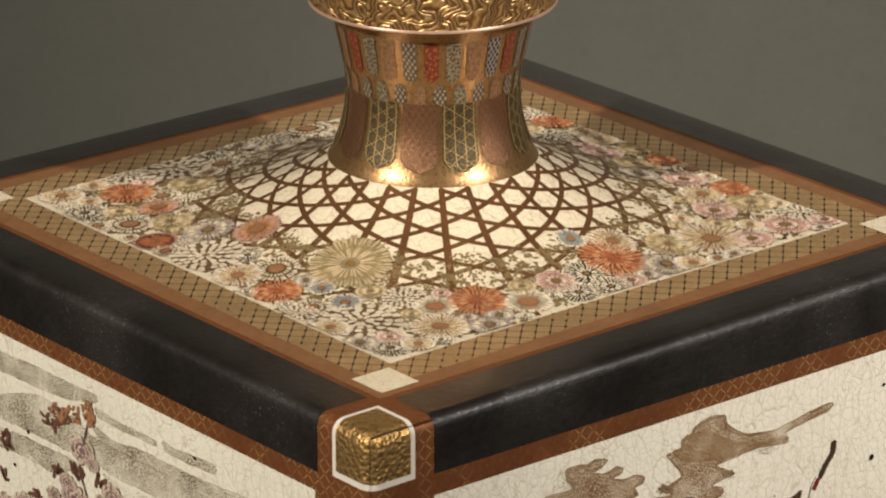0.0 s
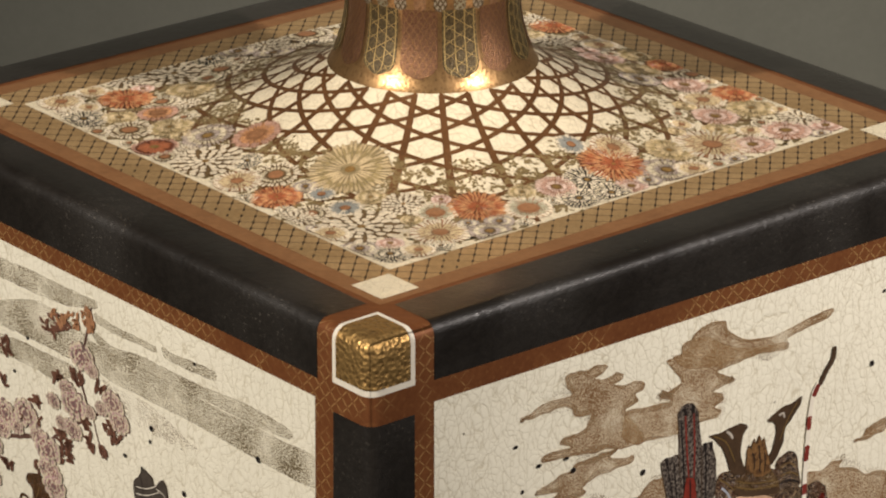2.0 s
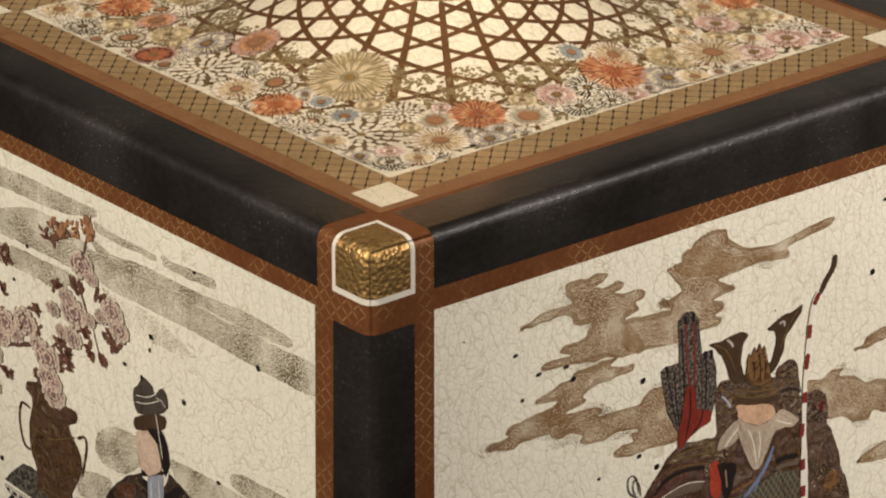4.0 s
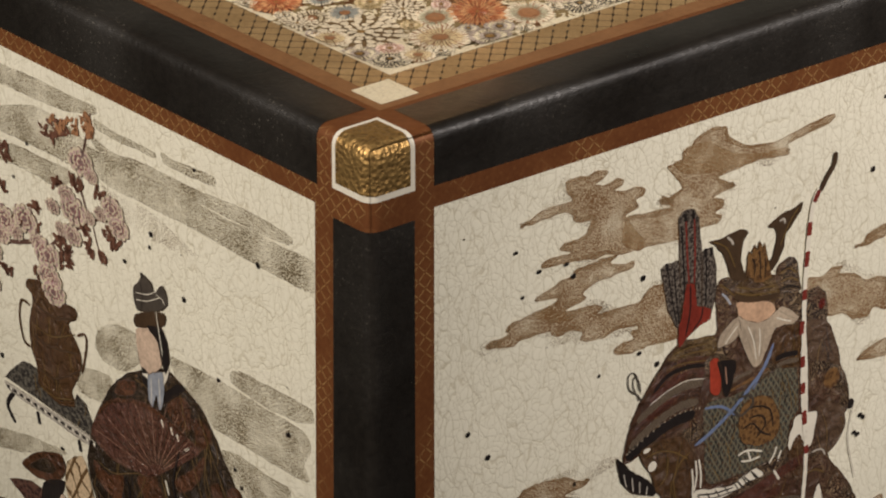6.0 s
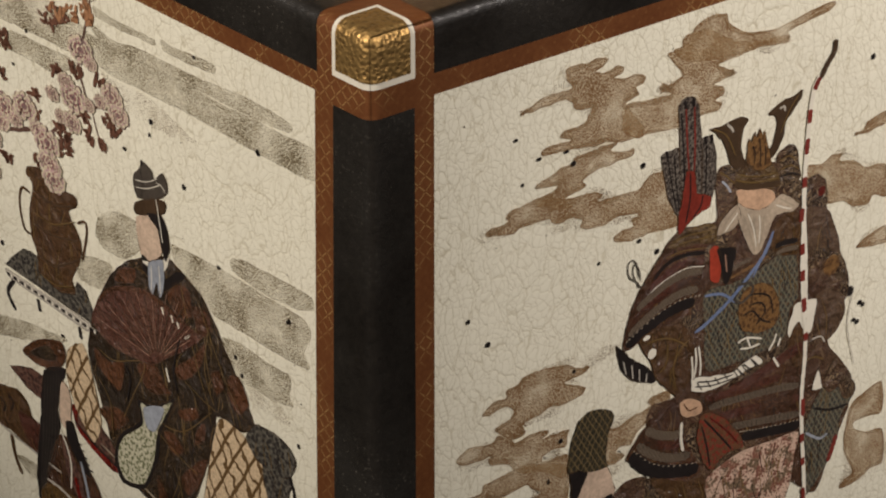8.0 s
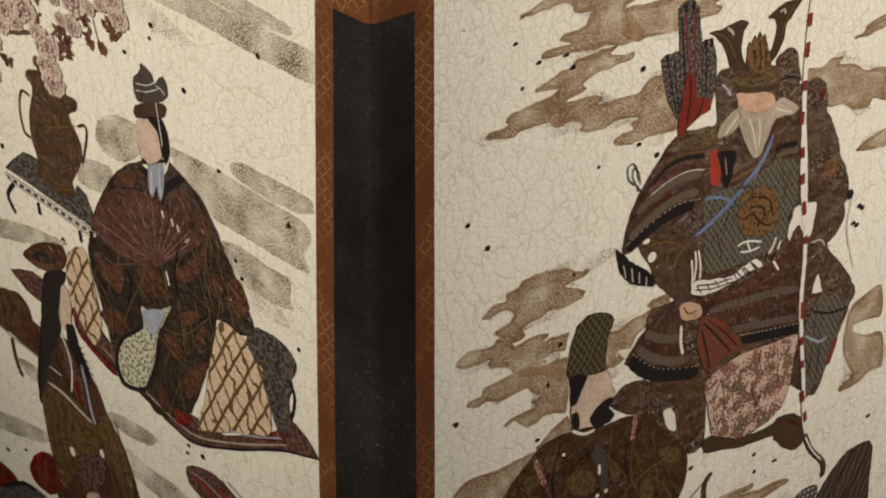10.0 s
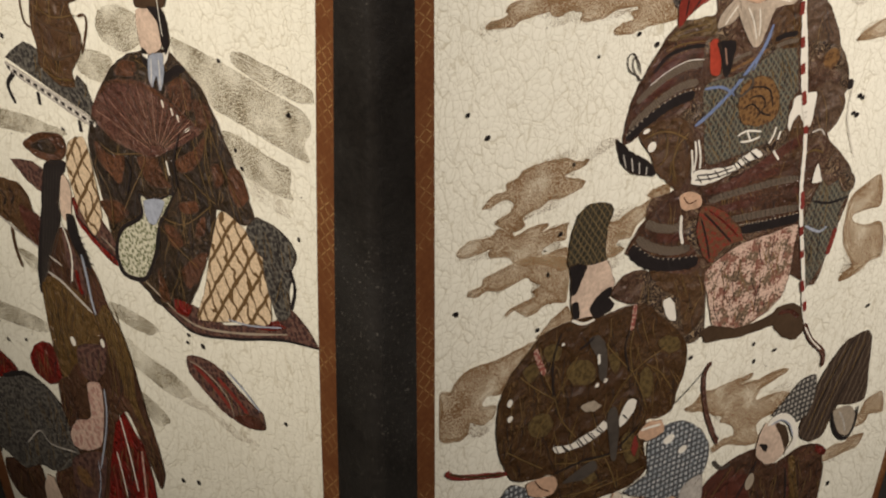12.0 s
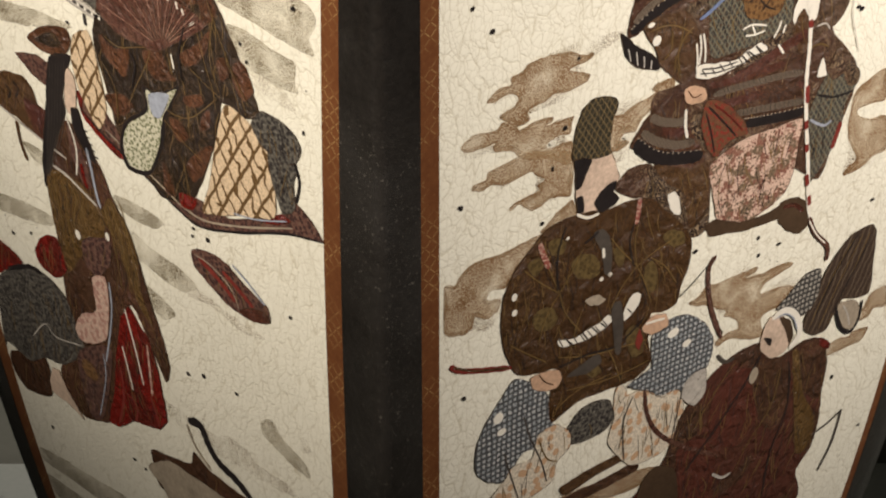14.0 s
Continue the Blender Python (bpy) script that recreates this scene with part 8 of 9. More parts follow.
stroke("head_band", 1, 7, BLUEGREY, 0.25, [(18.9, 113.9), (21.1, 113.8), (23.1, 115.3), (24.4, 117.8)])
shape("painted_robe", 1, 3, MAROON, [(-5.8, 137.5), (-3.7, 134.1), (-0.8, 130.1), (0.7, 124.5), (3.7, 121.6), (6.8, 118.8), (11.2, 117), (16.2, 117), (17.7, 119.2), (21.3, 121.6), (24.2, 121.1), (27.2, 120.6), (31.3, 122.2), (33.6, 127.1), (33.9, 132.3), (35.1, 138), (34.9, 143.1), (32.7, 146.5), (33.6, 153.3)])
shape("robe_panel", 1, 4, BROWNROBE, [(24.4, 121.8), (28, 121.2), (31.4, 122.5), (33.5, 128.1), (33.6, 133.5), (29.3, 130.8), (26.6, 126.5)])
shape("robe_panel", 1, 4, OCHREBROWN, [(24.5, 122.1), (26, 122.4), (29, 130.4), (34, 137.6), (33.8, 142.7), (31.1, 142.7), (27.7, 133)])
shape("robe_panel", 1, 4, JARDARK, [(-5.9, 137.3), (-5.7, 133.3), (-2.9, 131.8), (1.2, 134), (2.8, 137.9), (2.5, 140.8)])
shape("robe_panel", 1, 3.5, DULLRED, [(3.6, 140.9), (1.2, 130.9), (5.9, 129.6), (10.3, 134.5), (11.4, 140.3), (9.6, 143.6)])
shape("robe_panel", 1, 3.5, DULLRED, [(7.7, 122.2), (13.1, 120.2), (17.3, 122.9), (18.8, 131.6), (15.3, 135.5), (8.1, 131.6)])
shape("robe_panel", 1, 3.6, BROWNROBE, [(15.9, 122.4), (19.4, 121.7), (23.8, 123.4), (26, 130.3), (24.4, 135.9), (19.5, 131.9)])
oval("robe_mark", 1, 6, BEARD, 16.2, 122.8, 0.94, 1.45)
stroke("robe_fold", 1, 6, SILVER, 0.5, [(10.7, 138.7), (13.3, 140.4), (15.3, 140.3)])
stroke("robe_fold", 1, 5, DARK, 0.4, [(17.1, 119.3), (14.4, 123.8), (9.2, 130), (3.4, 136)])
stroke("robe_fold", 1, 5, DARK, 0.35, [(24.2, 123.5), (25.9, 132.4), (24.3, 140.1), (25.1, 148.9)])
stroke("robe_fold", 1, 5, GOLDLINE, 0.2, [(11.5, 118.6), (8.1, 122.3), (4.3, 128)])
stroke("robe_fold", 1, 5, GOLDLINE, 0.2, [(22.4, 123.9), (21.7, 130.7), (17, 137.2)])
shape("robe_mark", 1, 5, REDPAINT, [(30.5, 121.5), (33.2, 123.5), (32.8, 124.4), (30.7, 122.9)])
stroke("painted_stick", 1, 3, SLATE, 0.6, [(7.2, 115.7), (9.2, 117.7), (11.1, 117.7)])
stroke("bow_string", 1, 4, SILVER, 0.15, [(27.5, 60.9), (26.9, 66.1), (28.9, 72.8)])
stroke("painted_sword", 1, 3, DARKRED, 0.9, [(-45.8, 96.3), (-43.3, 98.1), (-34.5, 101.1)])
stroke("painted_sword", 1, 4, JARBROWN, 0.4, [(-45.3, 96.7), (-41.2, 98.9), (-35, 100.9)])
stroke("painted_bow", 1, 4, FANRED, 0.85, [(4.1, 97.4), (2.9, 99.6), (4.2, 105.9), (7.5, 112.8)])
stroke("bow_string", 1, 4, DARK, 0.15, [(3.8, 97.7), (-0, 100.4), (-3.1, 102.1)])
stroke("painted_stick", 1, 3, SLATE, 0.5, [(40.6, 138.2), (40.5, 144.2), (38.9, 149.1)])
stroke("painted_stick", 1, 3, SLATE, 0.4, [(40.7, 138.4), (37.5, 139.9), (33.2, 140.9)])

# finer brushwork over both scenes
stroke("fan_edge", 0, 9, RUSSET, 0.5, [(1.7, 58.2), (-2.1, 54.7), (-8.8, 52.5), (-14.1, 52.6), (-18.5, 53.7)])
stroke("robe_fold", 0, 6, GOLDLINE, 0.15, [(3, 69.9), (0.2, 73), (0.1, 78.3)])
stroke("robe_fold", 0, 6, GOLDLINE, 0.15, [(-17.9, 62.4), (-22.3, 63.7), (-24.9, 64.2)])
stroke("robe_fold", 0, 6, GOLDLINE, 0.15, [(-21.7, 48.9), (-24.4, 53.8), (-27.8, 59.4), (-31.2, 63)])
stroke("robe_fold", 0, 6, DARK, 0.3, [(-16.2, 65.2), (-15.7, 61.3), (-17.2, 56.6)])
stroke("robe_fold", 0, 6, DARK, 0.3, [(-4, 71.3), (-5.2, 67.1), (-3.8, 65.6)])
shape("robe_medallion", 0, 6, RUSSET, [(-24.1, 58.9), (-25.7, 57.8), (-27, 59.7), (-25.1, 61.5)])
stroke("mat_thread", 0, 6, BLUEGREY, 0.25, [(-26.2, 81.5), (-31.6, 80.1), (-38.5, 77.3)])
stroke("jar_line", 0, 6, GOLDLINE, 0.18, [(16.1, 49.9), (11.6, 50.1), (6.2, 47.8)])
stroke("jar_line", 0, 6, GOLDLINE, 0.18, [(15.3, 59), (11.6, 59.4), (7.4, 58.1)])
stroke("table_line", 0, 5, WHITE, 0.12, [(24, 61.9), (12.7, 62), (2.2, 62.9)])
stroke("table_line", 0, 5, DARK, 0.12, [(24, 62.5), (12.8, 62.8), (2.3, 63.4)])


stroke("painted_knot", 1, 3, SLATE, 0.18, [(-13.1, 46.8), (-14.7, 45.5), (-15.0, 43.7), (-14.2, 43.2), (-13.4, 44.2), (-13.1, 46.1)])
stroke("painted_knot", 1, 3, SLATE, 0.18, [(-13.5, 46.5), (-14.1, 45.1), (-13.8, 43.9), (-13.0, 45.0), (-12.7, 46.6)])
stroke("painted_knot", 1, 3, SLATE, 0.18, [(-13.3, 46.6), (-12.6, 47.6), (-11.9, 47.2)])
stroke("painted_knot", 1, 3, SLATE, 0.18, [(-13.3, 46.6), (-13.1, 47.6)])

# dark flecks in the glaze
flecks = random.Random(4)
for face, spots in ((0, [(19.6, 28.9), (16.0, 22.9), (-11.9, 28.6), (-12.3, 26.6), (-6.1, 32.6), (-35.4, 23.1), (-22.3, 14.2), (-9.9, 33.3), (-19.2, 33.5), (-26.4, 42.4), (-41.2, 44.5), (24.8, 57.8), (11.0, 67.1), (-35.3, 22.9), (-16.2, 88.5), (-15.8, 89.9), (-19.5, 88.9), (-38.0, 93.0), (-10.6, 115.8), (-14.8, 114.2), (-23.1, 113.3), (34.7, 111.6), (29.1, 109.3), (-40.9, 44.7), (-42.6, 62.0), (-29.5, 54.2), (-30.8, 56.4), (10.8, 141.6), (7.7, 142.0), (38.0, 147.9)]),
                    (1, [(-34.5, 20.2), (-30.6, 23.9), (-24.8, 26.2), (-33.3, 26.7), (-12.7, 30.1), (29.1, 26.1), (30.9, 16.0), (-26.0, 24.2), (-12.7, 29.9), (-9.9, 43.2), (29.1, 63.2), (28.1, 65.6), (-13.1, 40.7), (-38.9, 47.4), (-42.2, 43.1), (-20.1, 41.8), (29.7, 63.7), (28.8, 66.1), (-24.1, 56.2), (-26.2, 65.9), (-28.2, 71.4), (-44.2, 71.5), (-29.8, 79.4), (-43.3, 102.7), (12.6, 97.6), (17.2, 100.3), (13.1, 100.7), (-0.2, 95.1), (35.8, 130.6), (46.7, 143.4), (36.5, 99.8), (7.4, 111.9), (-44.0, 71.7), (-43.2, 102.8)])):
    for u, v in spots:
        oval("glaze_fleck", face, 3, DARK, u, v, flecks.uniform(0.2, 0.42), flecks.uniform(0.25, 0.45))
    for i in range(26):
        oval("glaze_fleck", face, 0.6, JARDARK, flecks.uniform(-45, 45), flecks.uniform(13, 160), flecks.uniform(0.06, 0.13), flecks.uniform(0.06, 0.13))

# cherry blossom: double flowers with white-edged petals, and russet leaves
bloom = random.Random(11)


def disc(bm, x, y, rx, ry, turn=0.0, sides=9):
    c, sn = math.cos(turn), math.sin(turn)
    bm.faces.new([bm.verts.new((x + rx * math.cos(b) * c - ry * math.sin(b) * sn, y + rx * math.cos(b) * sn + ry * math.sin(b) * c, 0)) for b in (math.tau * i / sides for i in range(sides))])


for u, v, r in [(3.1, 21.5, 1.6), (1.0, 22.7, 0.9), (10.3, 30.2, 0.9), (5.3, 29.1, 1.7), (6.8, 27.4, 1.1), (-3.7, 26.0, 1.4), (-5.1, 28.2, 1.3), (5.9, 32.9, 1.2), (1.7, 29.0, 0.8), (17.2, 34.4, 1.6), (22.3, 36.1, 1.6), (12.1, 38.0, 1.7), (14.2, 36.9, 1.1), (23.2, 38.5, 1.2), (10.9, 43.2, 1.5), (12.0, 40.9, 1.4), (10.7, 41.3, 1.0), (-1.0, 27.6, 0.8), (8.5, 32.9, 0.8), (19.6, 37.1, 1.0), (25.8, 41.8, 1.4), (26.0, 47.0, 1.1)]:
    wide, r = 1.5, r * 1.25
    bm = bmesh.new()
    for i in range(9):
        a = math.tau * i / 9
        disc(bm, u + wide * 0.72 * r * math.cos(a), v + 0.72 * r * math.sin(a), 0.42 * r, 0.36 * r, a)
    disc(bm, u, v, wide * 0.8 * r, 0.8 * r, 0.0, 16)
    painted("blossom_shade", 0, 3, PETALS["mauve"], bm)
    rims, fills, hearts = bmesh.new(), bmesh.new(), bmesh.new()
    for far, count, size in ((0.86, 11, 0.25), (0.56, 8, 0.22), (0.27, 5, 0.17)):
        spin = bloom.uniform(0, 1)
        for i in range(count):
            a = math.tau * (i + spin + bloom.uniform(-0.15, 0.15)) / count
            d = far * r * bloom.uniform(0.9, 1.08)
            x, y = u + wide * d * math.cos(a), v + d * math.sin(a)
            disc(rims, x, y, size * r * 0.85, size * r * 1.15, a)
            disc(fills if far > 0.6 else hearts, x - 0.1 * r * math.cos(a), y - 0.1 * r * math.sin(a), size * r * 0.46, size * r * 0.62, a)
    painted("blossom", 0, 4, PETALS["white"], rims)
    painted("blossom", 0, 5, PETALS["blossom"], fills)
    painted("blossom", 0, 5.2, PETALS["rose"], hearts)
    bm = bmesh.new()
    for i in range(6):
        a, d = bloom.uniform(0, math.tau), 0.3 * r * bloom.random()
        disc(bm, u + wide * d * math.cos(a), v + d * math.sin(a), 0.09 * r, 0.09 * r)
    painted("blossom_heart", 0, 6, PETALS["mauve"], bm)
for u, v, r in [(10.8, 19.1, 1.5), (7.4, 18.6, 1.8), (4.7, 16.5, 1.5), (8.6, 17.1, 1.2), (2.0, 15.0, 1.0), (1.4, 16.3, 0.8), (9.1, 26.6, 0.9), (4.6, 24.7, 1.0), (-1.2, 24.7, 1.0), (9.2, 34.0, 0.9), (8.0, 35.6, 1.1), (1.3, 33.3, 1.0), (-4.0, 30.6, 1.0), (-2.4, 29.6, 0.8), (14.8, 31.7, 0.9), (14.5, 34.1, 0.7), (19.5, 35.5, 0.8), (9.9, 38.1, 1.0), (7.5, 37.3, 0.8), (-1.3, 33.9, 0.7), (21.6, 25.4, 0.9), (21.2, 26.5, 0.7), (22.2, 43.8, 0.8), (14.5, 41.4, 0.7), (3.1, 31.0, 0.7), (21.8, 31.1, 0.7)]:
    bm = bmesh.new()
    for i in range(int(5 + 4 * r)):
        a, d = bloom.uniform(0, math.tau), r * math.sqrt(bloom.random())
        cx, cy, t, n = u + d * math.cos(a) * 1.5, v + d * math.sin(a), bloom.uniform(0, math.tau), bloom.uniform(0.5, 1.0)
        bm.faces.new([bm.verts.new((cx + n * math.cos(b) * math.cos(t) - 0.4 * n * math.sin(b) * math.sin(t), cy + n * math.cos(b) * math.sin(t) + 0.4 * n * math.sin(b) * math.cos(t), 0))
                      for b in (math.tau * i / 8 for i in range(8))])
    painted("cherry_leaf", 0, 2.6, LEAFRUSSET if v > 18 else LEAFORANGE, bm)

# beading on the table
for k in range(26):
    f = k / 25
    oval("table_bead", 0, 6, WHITE if k % 2 else DARK, 23.6 - 20.9 * f, 62.2 + 1.0 * f, 0.26, 0.26)

# ---------------------------------------------------------------- paint on the top panel
def on_top(x, y, lift):
    return on_box(x, y, 0.0, lift)


def inside(x, y, edge=0.0402):
    return abs(x) < edge and abs(y) < edge


def top_line(name, place, r0, r1, width, lift):
    """A line of the lattice: place(r) gives the angle at each distance from the axis."""
    rs = [r0 * (r1 / r0) ** (i / 40) for i in range(41)]
    pts = [(r * math.cos(place(r)), r * math.sin(place(r))) for r in rs]
    verts, faces = [], []
    for i, (x, y) in enumerate(pts):
        if not inside(x, y):
            break
        x0, y0 = pts[max(i - 1, 0)]
        x1, y1 = pts[min(i + 1, 40)]
        d = math.hypot(x1 - x0, y1 - y0)
        w = width * (0.58 + 0.42 * min(1.0, (rs[i] / 0.031) ** 1.5)) / 2
        nx, ny = -(y1 - y0) / d * w, (x1 - x0) / d * w
        verts += [on_top(x + nx, y + ny, lift), on_top(x - nx, y - ny, lift)]
    for i in range(len(verts) // 2 - 1):
        faces.append((2 * i, 2 * i + 1, 2 * i + 3, 2 * i + 2))
    if faces:
        part(name, verts, faces, LATTICEBROWN, top_panel)


RADIALS, RISE = 26, 0.20
for i in range(RADIALS):
    a0 = FRONT + radians(4.4) + math.tau * i / RADIALS
    top_line("lattice_line", lambda r: a0, 0.0148, 0.0455, 0.00115, 0.00009)
step = math.tau / RADIALS
for sign in (1, -1):
    for i in range(RADIALS // 2):
        off = i * 2 * step + (step if sign < 0 else 0)
        top_line("lattice_line", lambda r: FRONT + radians(4.4) + off + sign * math.log(r / 0.01493) / (RISE / 2) * step, 0.0148, 0.0430, 0.00085, 0.00008 if sign > 0 else 0.00007)

# for each flower: rings of petals (outer and inner radius, width, filling, colour), the boss, and the ground
STYLES = {
    "red": ([(1.0, 0.5, 0.12, 0.6, "orange"), (0.86, 0.38, 0.12, 0.5, "red"), (0.62, 0.2, 0.13, 0.5, "orange"), (0.42, 0.06, 0.15, 0.55, "red")], 0.06, "maroon"),
    "olive": ([(1.0, 0.6, 0.11, 0.55, "cream"), (0.82, 0.42, 0.11, 0.5, "olive"), (0.6, 0.22, 0.12, 0.5, "cream")], 0.12, "olive"),
    "blue": ([(1.0, 0.6, 0.24, 0.9, "white"), (0.84, 0.3, 0.2, 0.9, "blue")], 0.28, "dark"),
    "white": ([(1.0, 0.72, 0.3, 0.7, "white"), (0.74, 0.5, 0.28, 0.68, "white"), (0.52, 0.3, 0.26, 0.66, "white"), (0.32, 0.1, 0.22, 0.62, "white")], 0.1, "umber"),
    "cream": ([(1.0, 0.62, 0.14, 0.62, "white"), (0.74, 0.42, 0.13, 0.6, "cream"), (0.5, 0.26, 0.13, 0.55, "cream")], 0.24, "brown"),
    "pink": ([(1.0, 0.62, 0.13, 0.6, "blush"), (0.74, 0.42, 0.12, 0.6, "pink"), (0.5, 0.24, 0.12, 0.6, "blush")], 0.2, "brown"),
    "green": ([(1.0, 0.62, 0.13, 0.7, "white"), (0.76, 0.42, 0.13, 0.6, "green")], 0.3, "brown"),
    "violet": ([(1.0, 0.62, 0.11, 0.6, "violet"), (0.76, 0.42, 0.11, 0.6, "speck"), (0.5, 0.24, 0.11, 0.5, "violet")], 0.18, "umber"),
    "orange": ([(1.0, 0.6, 0.12, 0.65, "pink"), (0.72, 0.4, 0.12, 0.6, "orange")], 0.3, "brown"),
    "rust": ([(1.0, 0.78, 0.14, 0.6, "pink"), (0.74, 0.0, 0.2, 0.95, "rust")], 0.2, "maroon"),
    "dark": ([(1.0, 0.70, 0.18, 0.7, "white"), (0.66, 0.42, 0.16, 0.65, "speck")], 0.32, "umber"),
    "speck": ([(1.0, 0.74, 0.17, 0.55, "white"), (0.76, 0.5, 0.17, 0.5, "speck"), (0.5, 0.2, 0.18, 0.5, "white")], 0.12, "dark")}
flower_rng = random.Random(7)


def pick(verts, faces, which, wanted):
    """The faces of some materials, with the corners that they use."""
    index, out, kept = {}, [], []
    for f, k in zip(faces, which):
        if k in wanted:
            q = []
            for i in f:
                if i not in index:
                    index[i] = len(out)
                    out.append(verts[i])
                q.append(index[i])
            kept.append(tuple(q))
    return out, kept


def flower(x, y, r, colour, floor):
    """A chrysanthemum in enamel: a dark disc, rings of raised petals and a boss."""
    rng = flower_rng
    rings, boss, ground = STYLES[colour]
    names = list(dict.fromkeys(q[4] for q in rings))
    mats = [GROUNDS[ground], GROUNDS["brown" if boss > 0.2 else "red"]] + [PETALS[n] for n in names]
    verts, faces, which = [], [], []

    def fan(ring, centre, mat):
        k = len(verts)
        if any(not inside(*p[:2], 0.0406) for p in ring):
            ring = [(min(max(p[0], -0.0404), 0.0404), min(max(p[1], -0.0404), 0.0404), p[2]) for p in ring]
            centre = (min(max(centre[0], -0.0404), 0.0404), min(max(centre[1], -0.0404), 0.0404), centre[2])
        verts.append(on_top(*centre))
        verts.extend(on_top(*p) for p in ring)
        for i in range(len(ring)):
            faces.append((k, k + 1 + i, k + 1 + (i + 1) % len(ring)))
            which.append(mat)
    fan([(x + r * 0.93 * math.cos(a), y + r * 0.93 * math.sin(a), floor) for a in (math.tau * i / 20 for i in range(20))], (x, y, floor), 0)
    for level, (far, near, fat, fill, paint) in enumerate(rings):
        outer, inner = r * far, r * near
        count = max(7, int(math.tau * far / (fat * 1.08)))
        lift = floor + 0.00004 + level * 0.00003
        for i in range(count):
            a = math.tau * (i + 0.5 * level + rng.uniform(-0.2, 0.2)) / count
            reach = outer * rng.uniform(0.9, 1.05)
            half = fat * r * 0.5 * fill
            ca, sa = math.cos(a), math.sin(a)
            bend = rng.uniform(-0.16, 0.16) * r
            prof = [(inner, half * 0.5), ((inner + reach) / 2, half * 0.95), (inner + (reach - inner) * 0.8, half), (inner + (reach - inner) * 0.94, half * 0.66), (reach, 0.0)]
            ringpts = [(x + d * ca - (w + bend * (d - inner) / r) * sa, y + d * sa + (w + bend * (d - inner) / r) * ca, lift)
                       for d, w in prof + [(d, -w) for d, w in reversed(prof[:4])]]
            mid = (inner + reach) / 2 * 1.1
            fan(ringpts, (x + mid * ca, y + mid * sa, lift + 0.00009), 2 + names.index(paint))
    boss *= r
    fan([(x + boss * math.cos(a), y + boss * math.sin(a), floor + 0.00012) for a in (math.tau * i / 12 for i in range(12))], (x, y, floor + 0.0002), 1)
    ob = part("chrysanthemum", *pick(verts, faces, which, (0, 1)), mats[:2], vase, smooth=False)
    ob.data.polygons.foreach_set("material_index", [k for k in which if k < 2])
    ring = part("petal_ring", *pick(verts, faces, which, range(2, len(mats))), mats[2:], ob, smooth=False)
    ring.data.polygons.foreach_set("material_index", [k - 2 for k in which if k > 1])
    tagged(ring, kind="stuff")
    return ob


BLOOMS = [(-36.6, -12.1, 3.8, "red"), (-31.9, -15.6, 2, "blue"), (-32.2, -21, 2.5, "blue"), (-34.4, -27.1, 5.9, "white"), (-37.5, -36.8, 3, "speck"), (-27.8, -35.1, 4.3, "cream"), (-18.9, -31.9, 4.3, "red"), (-13.8, -36.2, 3.5, "green"), (-6.8, -33.7, 3, "pink"), (-6.4, -37.8, 3.1, "speck"), (4.3, -32.6, 5.1, "red"), (2.1, -26.5, 2.2, "blue"), (7.5, -29, 3.5, "cream"), (9.7, -37.3, 3.9, "violet"), (21.4, -33.7, 5.5, "cream"), (25.9, -36.8, 3.5, "pink"), (38.7, -20.1, 3.9, "red")]
BLOOMS += [(29.5, -25.7, 3.5, "pink"), (33.4, -35.7, 3.9, "pink"), (39.3, -33, 3.5, "white"), (-25.6, -13.7, 5.9, "olive"), (-27.4, 4.3, 3.5, "orange"), (-30.8, 10.9, 3.8, "violet"), (-36.1, 4.2, 5.1, "white"), (-37.5, 13.9, 3.3, "rust"), (-36, 21.9, 3.5, "dark"), (-28.7, 32.8, 4.3, "red"), (-38.1, 29.8, 3.5, "speck"), (-36.4, 37.7, 3.5, "cream"), (-17.2, 37.2, 5.5, "white"), (-15.7, 31.1, 2.2, "green"), (-37.2, -4.3, 3.5, "cream"), (-29.3, 24.5, 3.1, "orange"), (39.4, -5.2, 3.1, "red")]
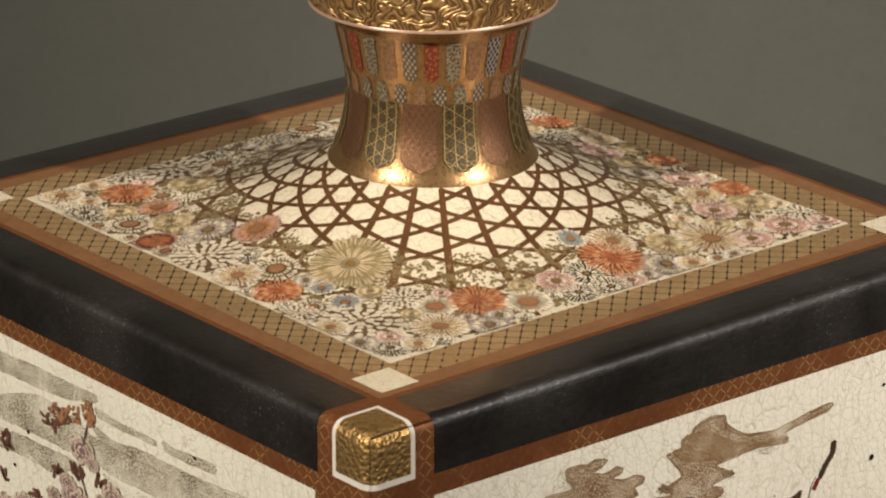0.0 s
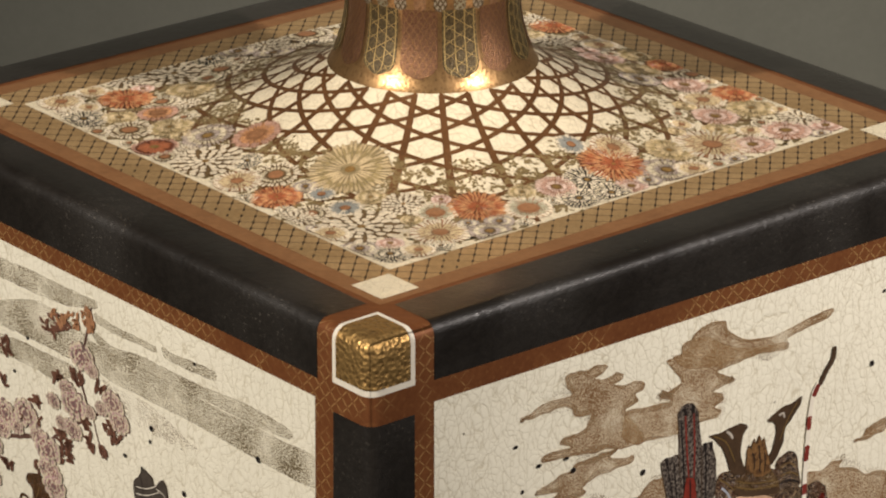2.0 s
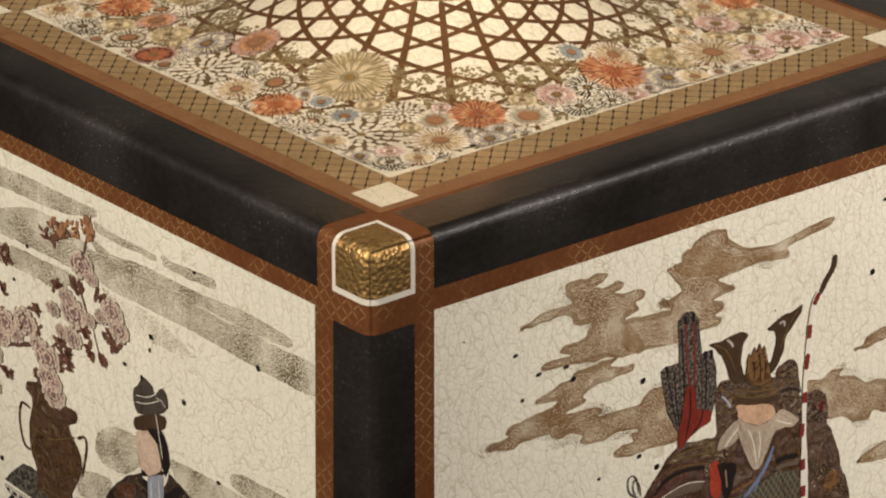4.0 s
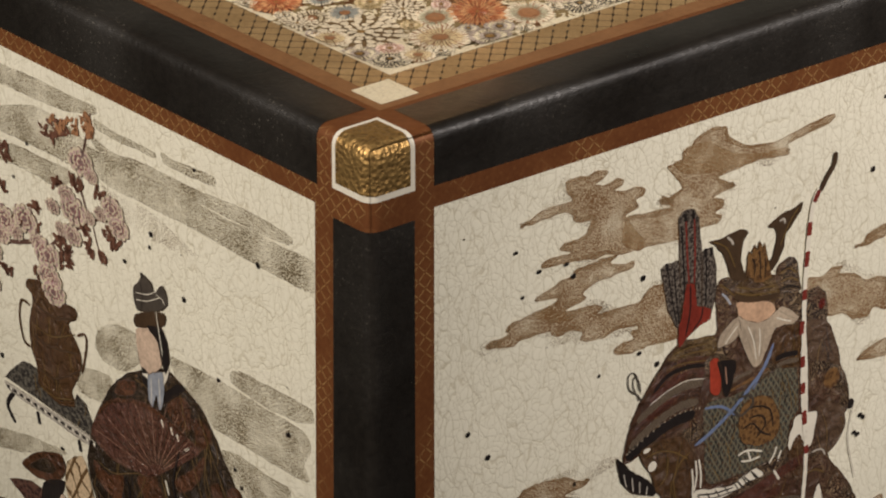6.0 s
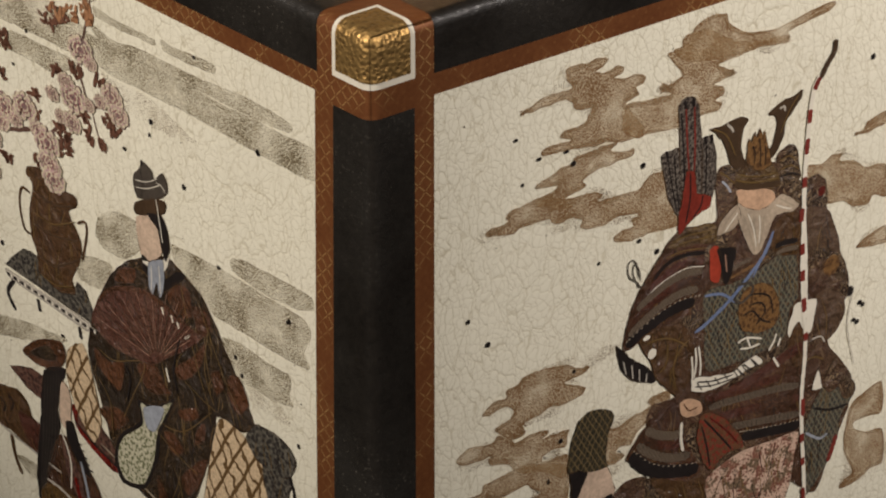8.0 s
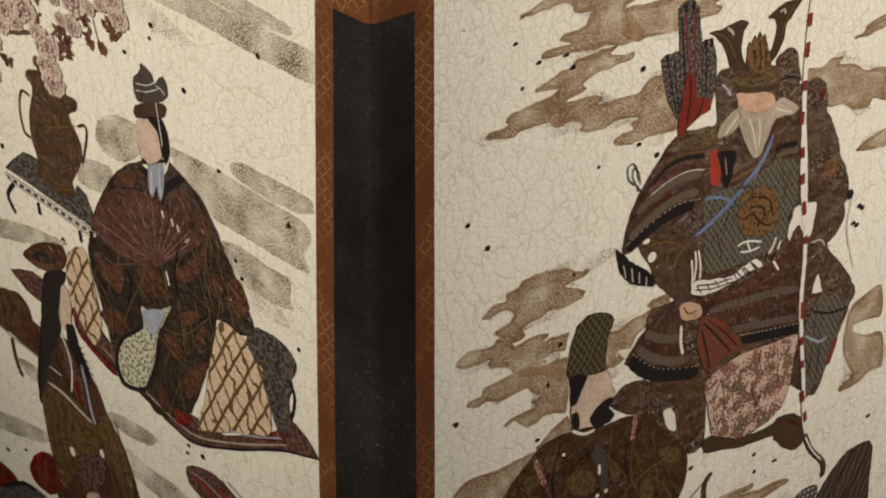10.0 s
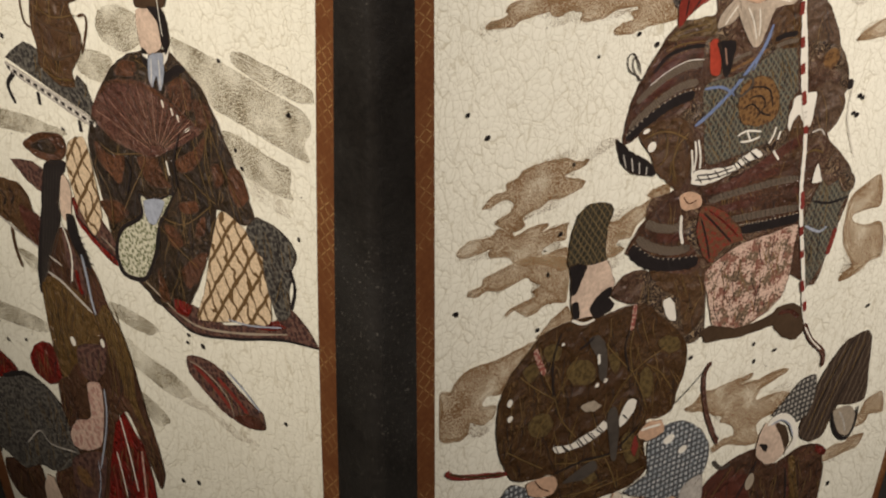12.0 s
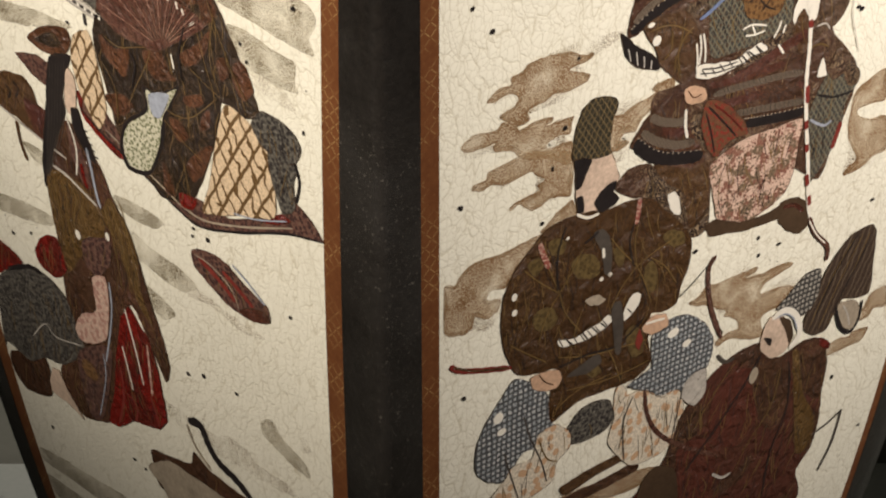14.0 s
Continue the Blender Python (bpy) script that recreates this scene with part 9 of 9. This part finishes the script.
BLOOMS += [(29.7, -9.8, 3.1, "violet"), (35, -13.6, 3.5, "pink"), (37.7, 7.5, 3.1, "cream"), (39.6, 19, 3.9, "red"), (39.4, 22.7, 3.1, "white"), (8.1, 39.4, 4.3, "dark"), (0.2, 38.7, 3.9, "white"), (-4.4, 39.5, 3.1, "violet"), (-1.8, -41, 3.1, "speck"), (-22.8, -40.5, 3.1, "violet"), (13, -39.4, 2.8, "cream"), (-34, -38.2, 2.4, "cream"), (-41.3, -26.5, 2.8, "cream"), (-41.6, -19.7, 2.8, "white")]
placed = []
for i, (x, y, r, colour) in enumerate(BLOOMS):
    x, y, r = x / 1000, y / 1000, r / 1000
    placed.append((x, y, r))
    flower(min(max(x, -0.039), 0.039), min(max(y, -0.039), 0.039), r, colour, 0.00012 + i * 2.5e-6)
kinds = ["white", "speck", "speck", "cream", "pink", "violet", "dark", "dark", "green", "olive", "olive"]
for size in (0.0036, 0.0028, 0.0021, 0.0015):
    for i in range(1500):
        x, y = flower_rng.uniform(-0.0398, 0.0398), flower_rng.uniform(-0.0398, 0.0398)
        r = size * flower_rng.uniform(0.85, 1.1)
        d = math.hypot(x, y)
        if d < 0.033 + r * 0.6 and max(abs(x), abs(y)) < 0.0325:
            continue
        if all(math.hypot(x - a, y - b) > (r + c) * 0.74 for a, b, c in placed):
            placed.append((x, y, r))
            flower(x, y, r, flower_rng.choice(kinds), 0.00011 + len(placed) * 2e-7)

# small olive sprigs between the flowers and in the outer cells of the lattice
verts, faces = [], []
for i in range(3600):
    a, d = flower_rng.uniform(0, math.tau), flower_rng.uniform(0.0265, 0.054)
    cx, cy = d * math.cos(a), d * math.sin(a)
    if not inside(cx, cy, 0.0395):
        continue
    for j in range(flower_rng.randint(3, 6)):
        x, y, t, n = cx + flower_rng.gauss(0, 0.0006), cy + flower_rng.gauss(0, 0.0006), flower_rng.uniform(0, math.tau), flower_rng.uniform(0.00025, 0.0005) * (1.4 if d > 0.038 else 1.0)
        k = len(verts)
        verts += [on_top(x + n * math.cos(b) * math.cos(t) - 0.5 * n * math.sin(b) * math.sin(t), y + n * math.cos(b) * math.sin(t) + 0.5 * n * math.sin(b) * math.cos(t), 0.000095) for b in (math.tau * q / 6 for q in range(6))]
        faces.append(tuple(range(k, k + 6)))
tagged(part("olive_sprig", verts, faces, LEAFOLIVE, top_panel), kind="stuff")
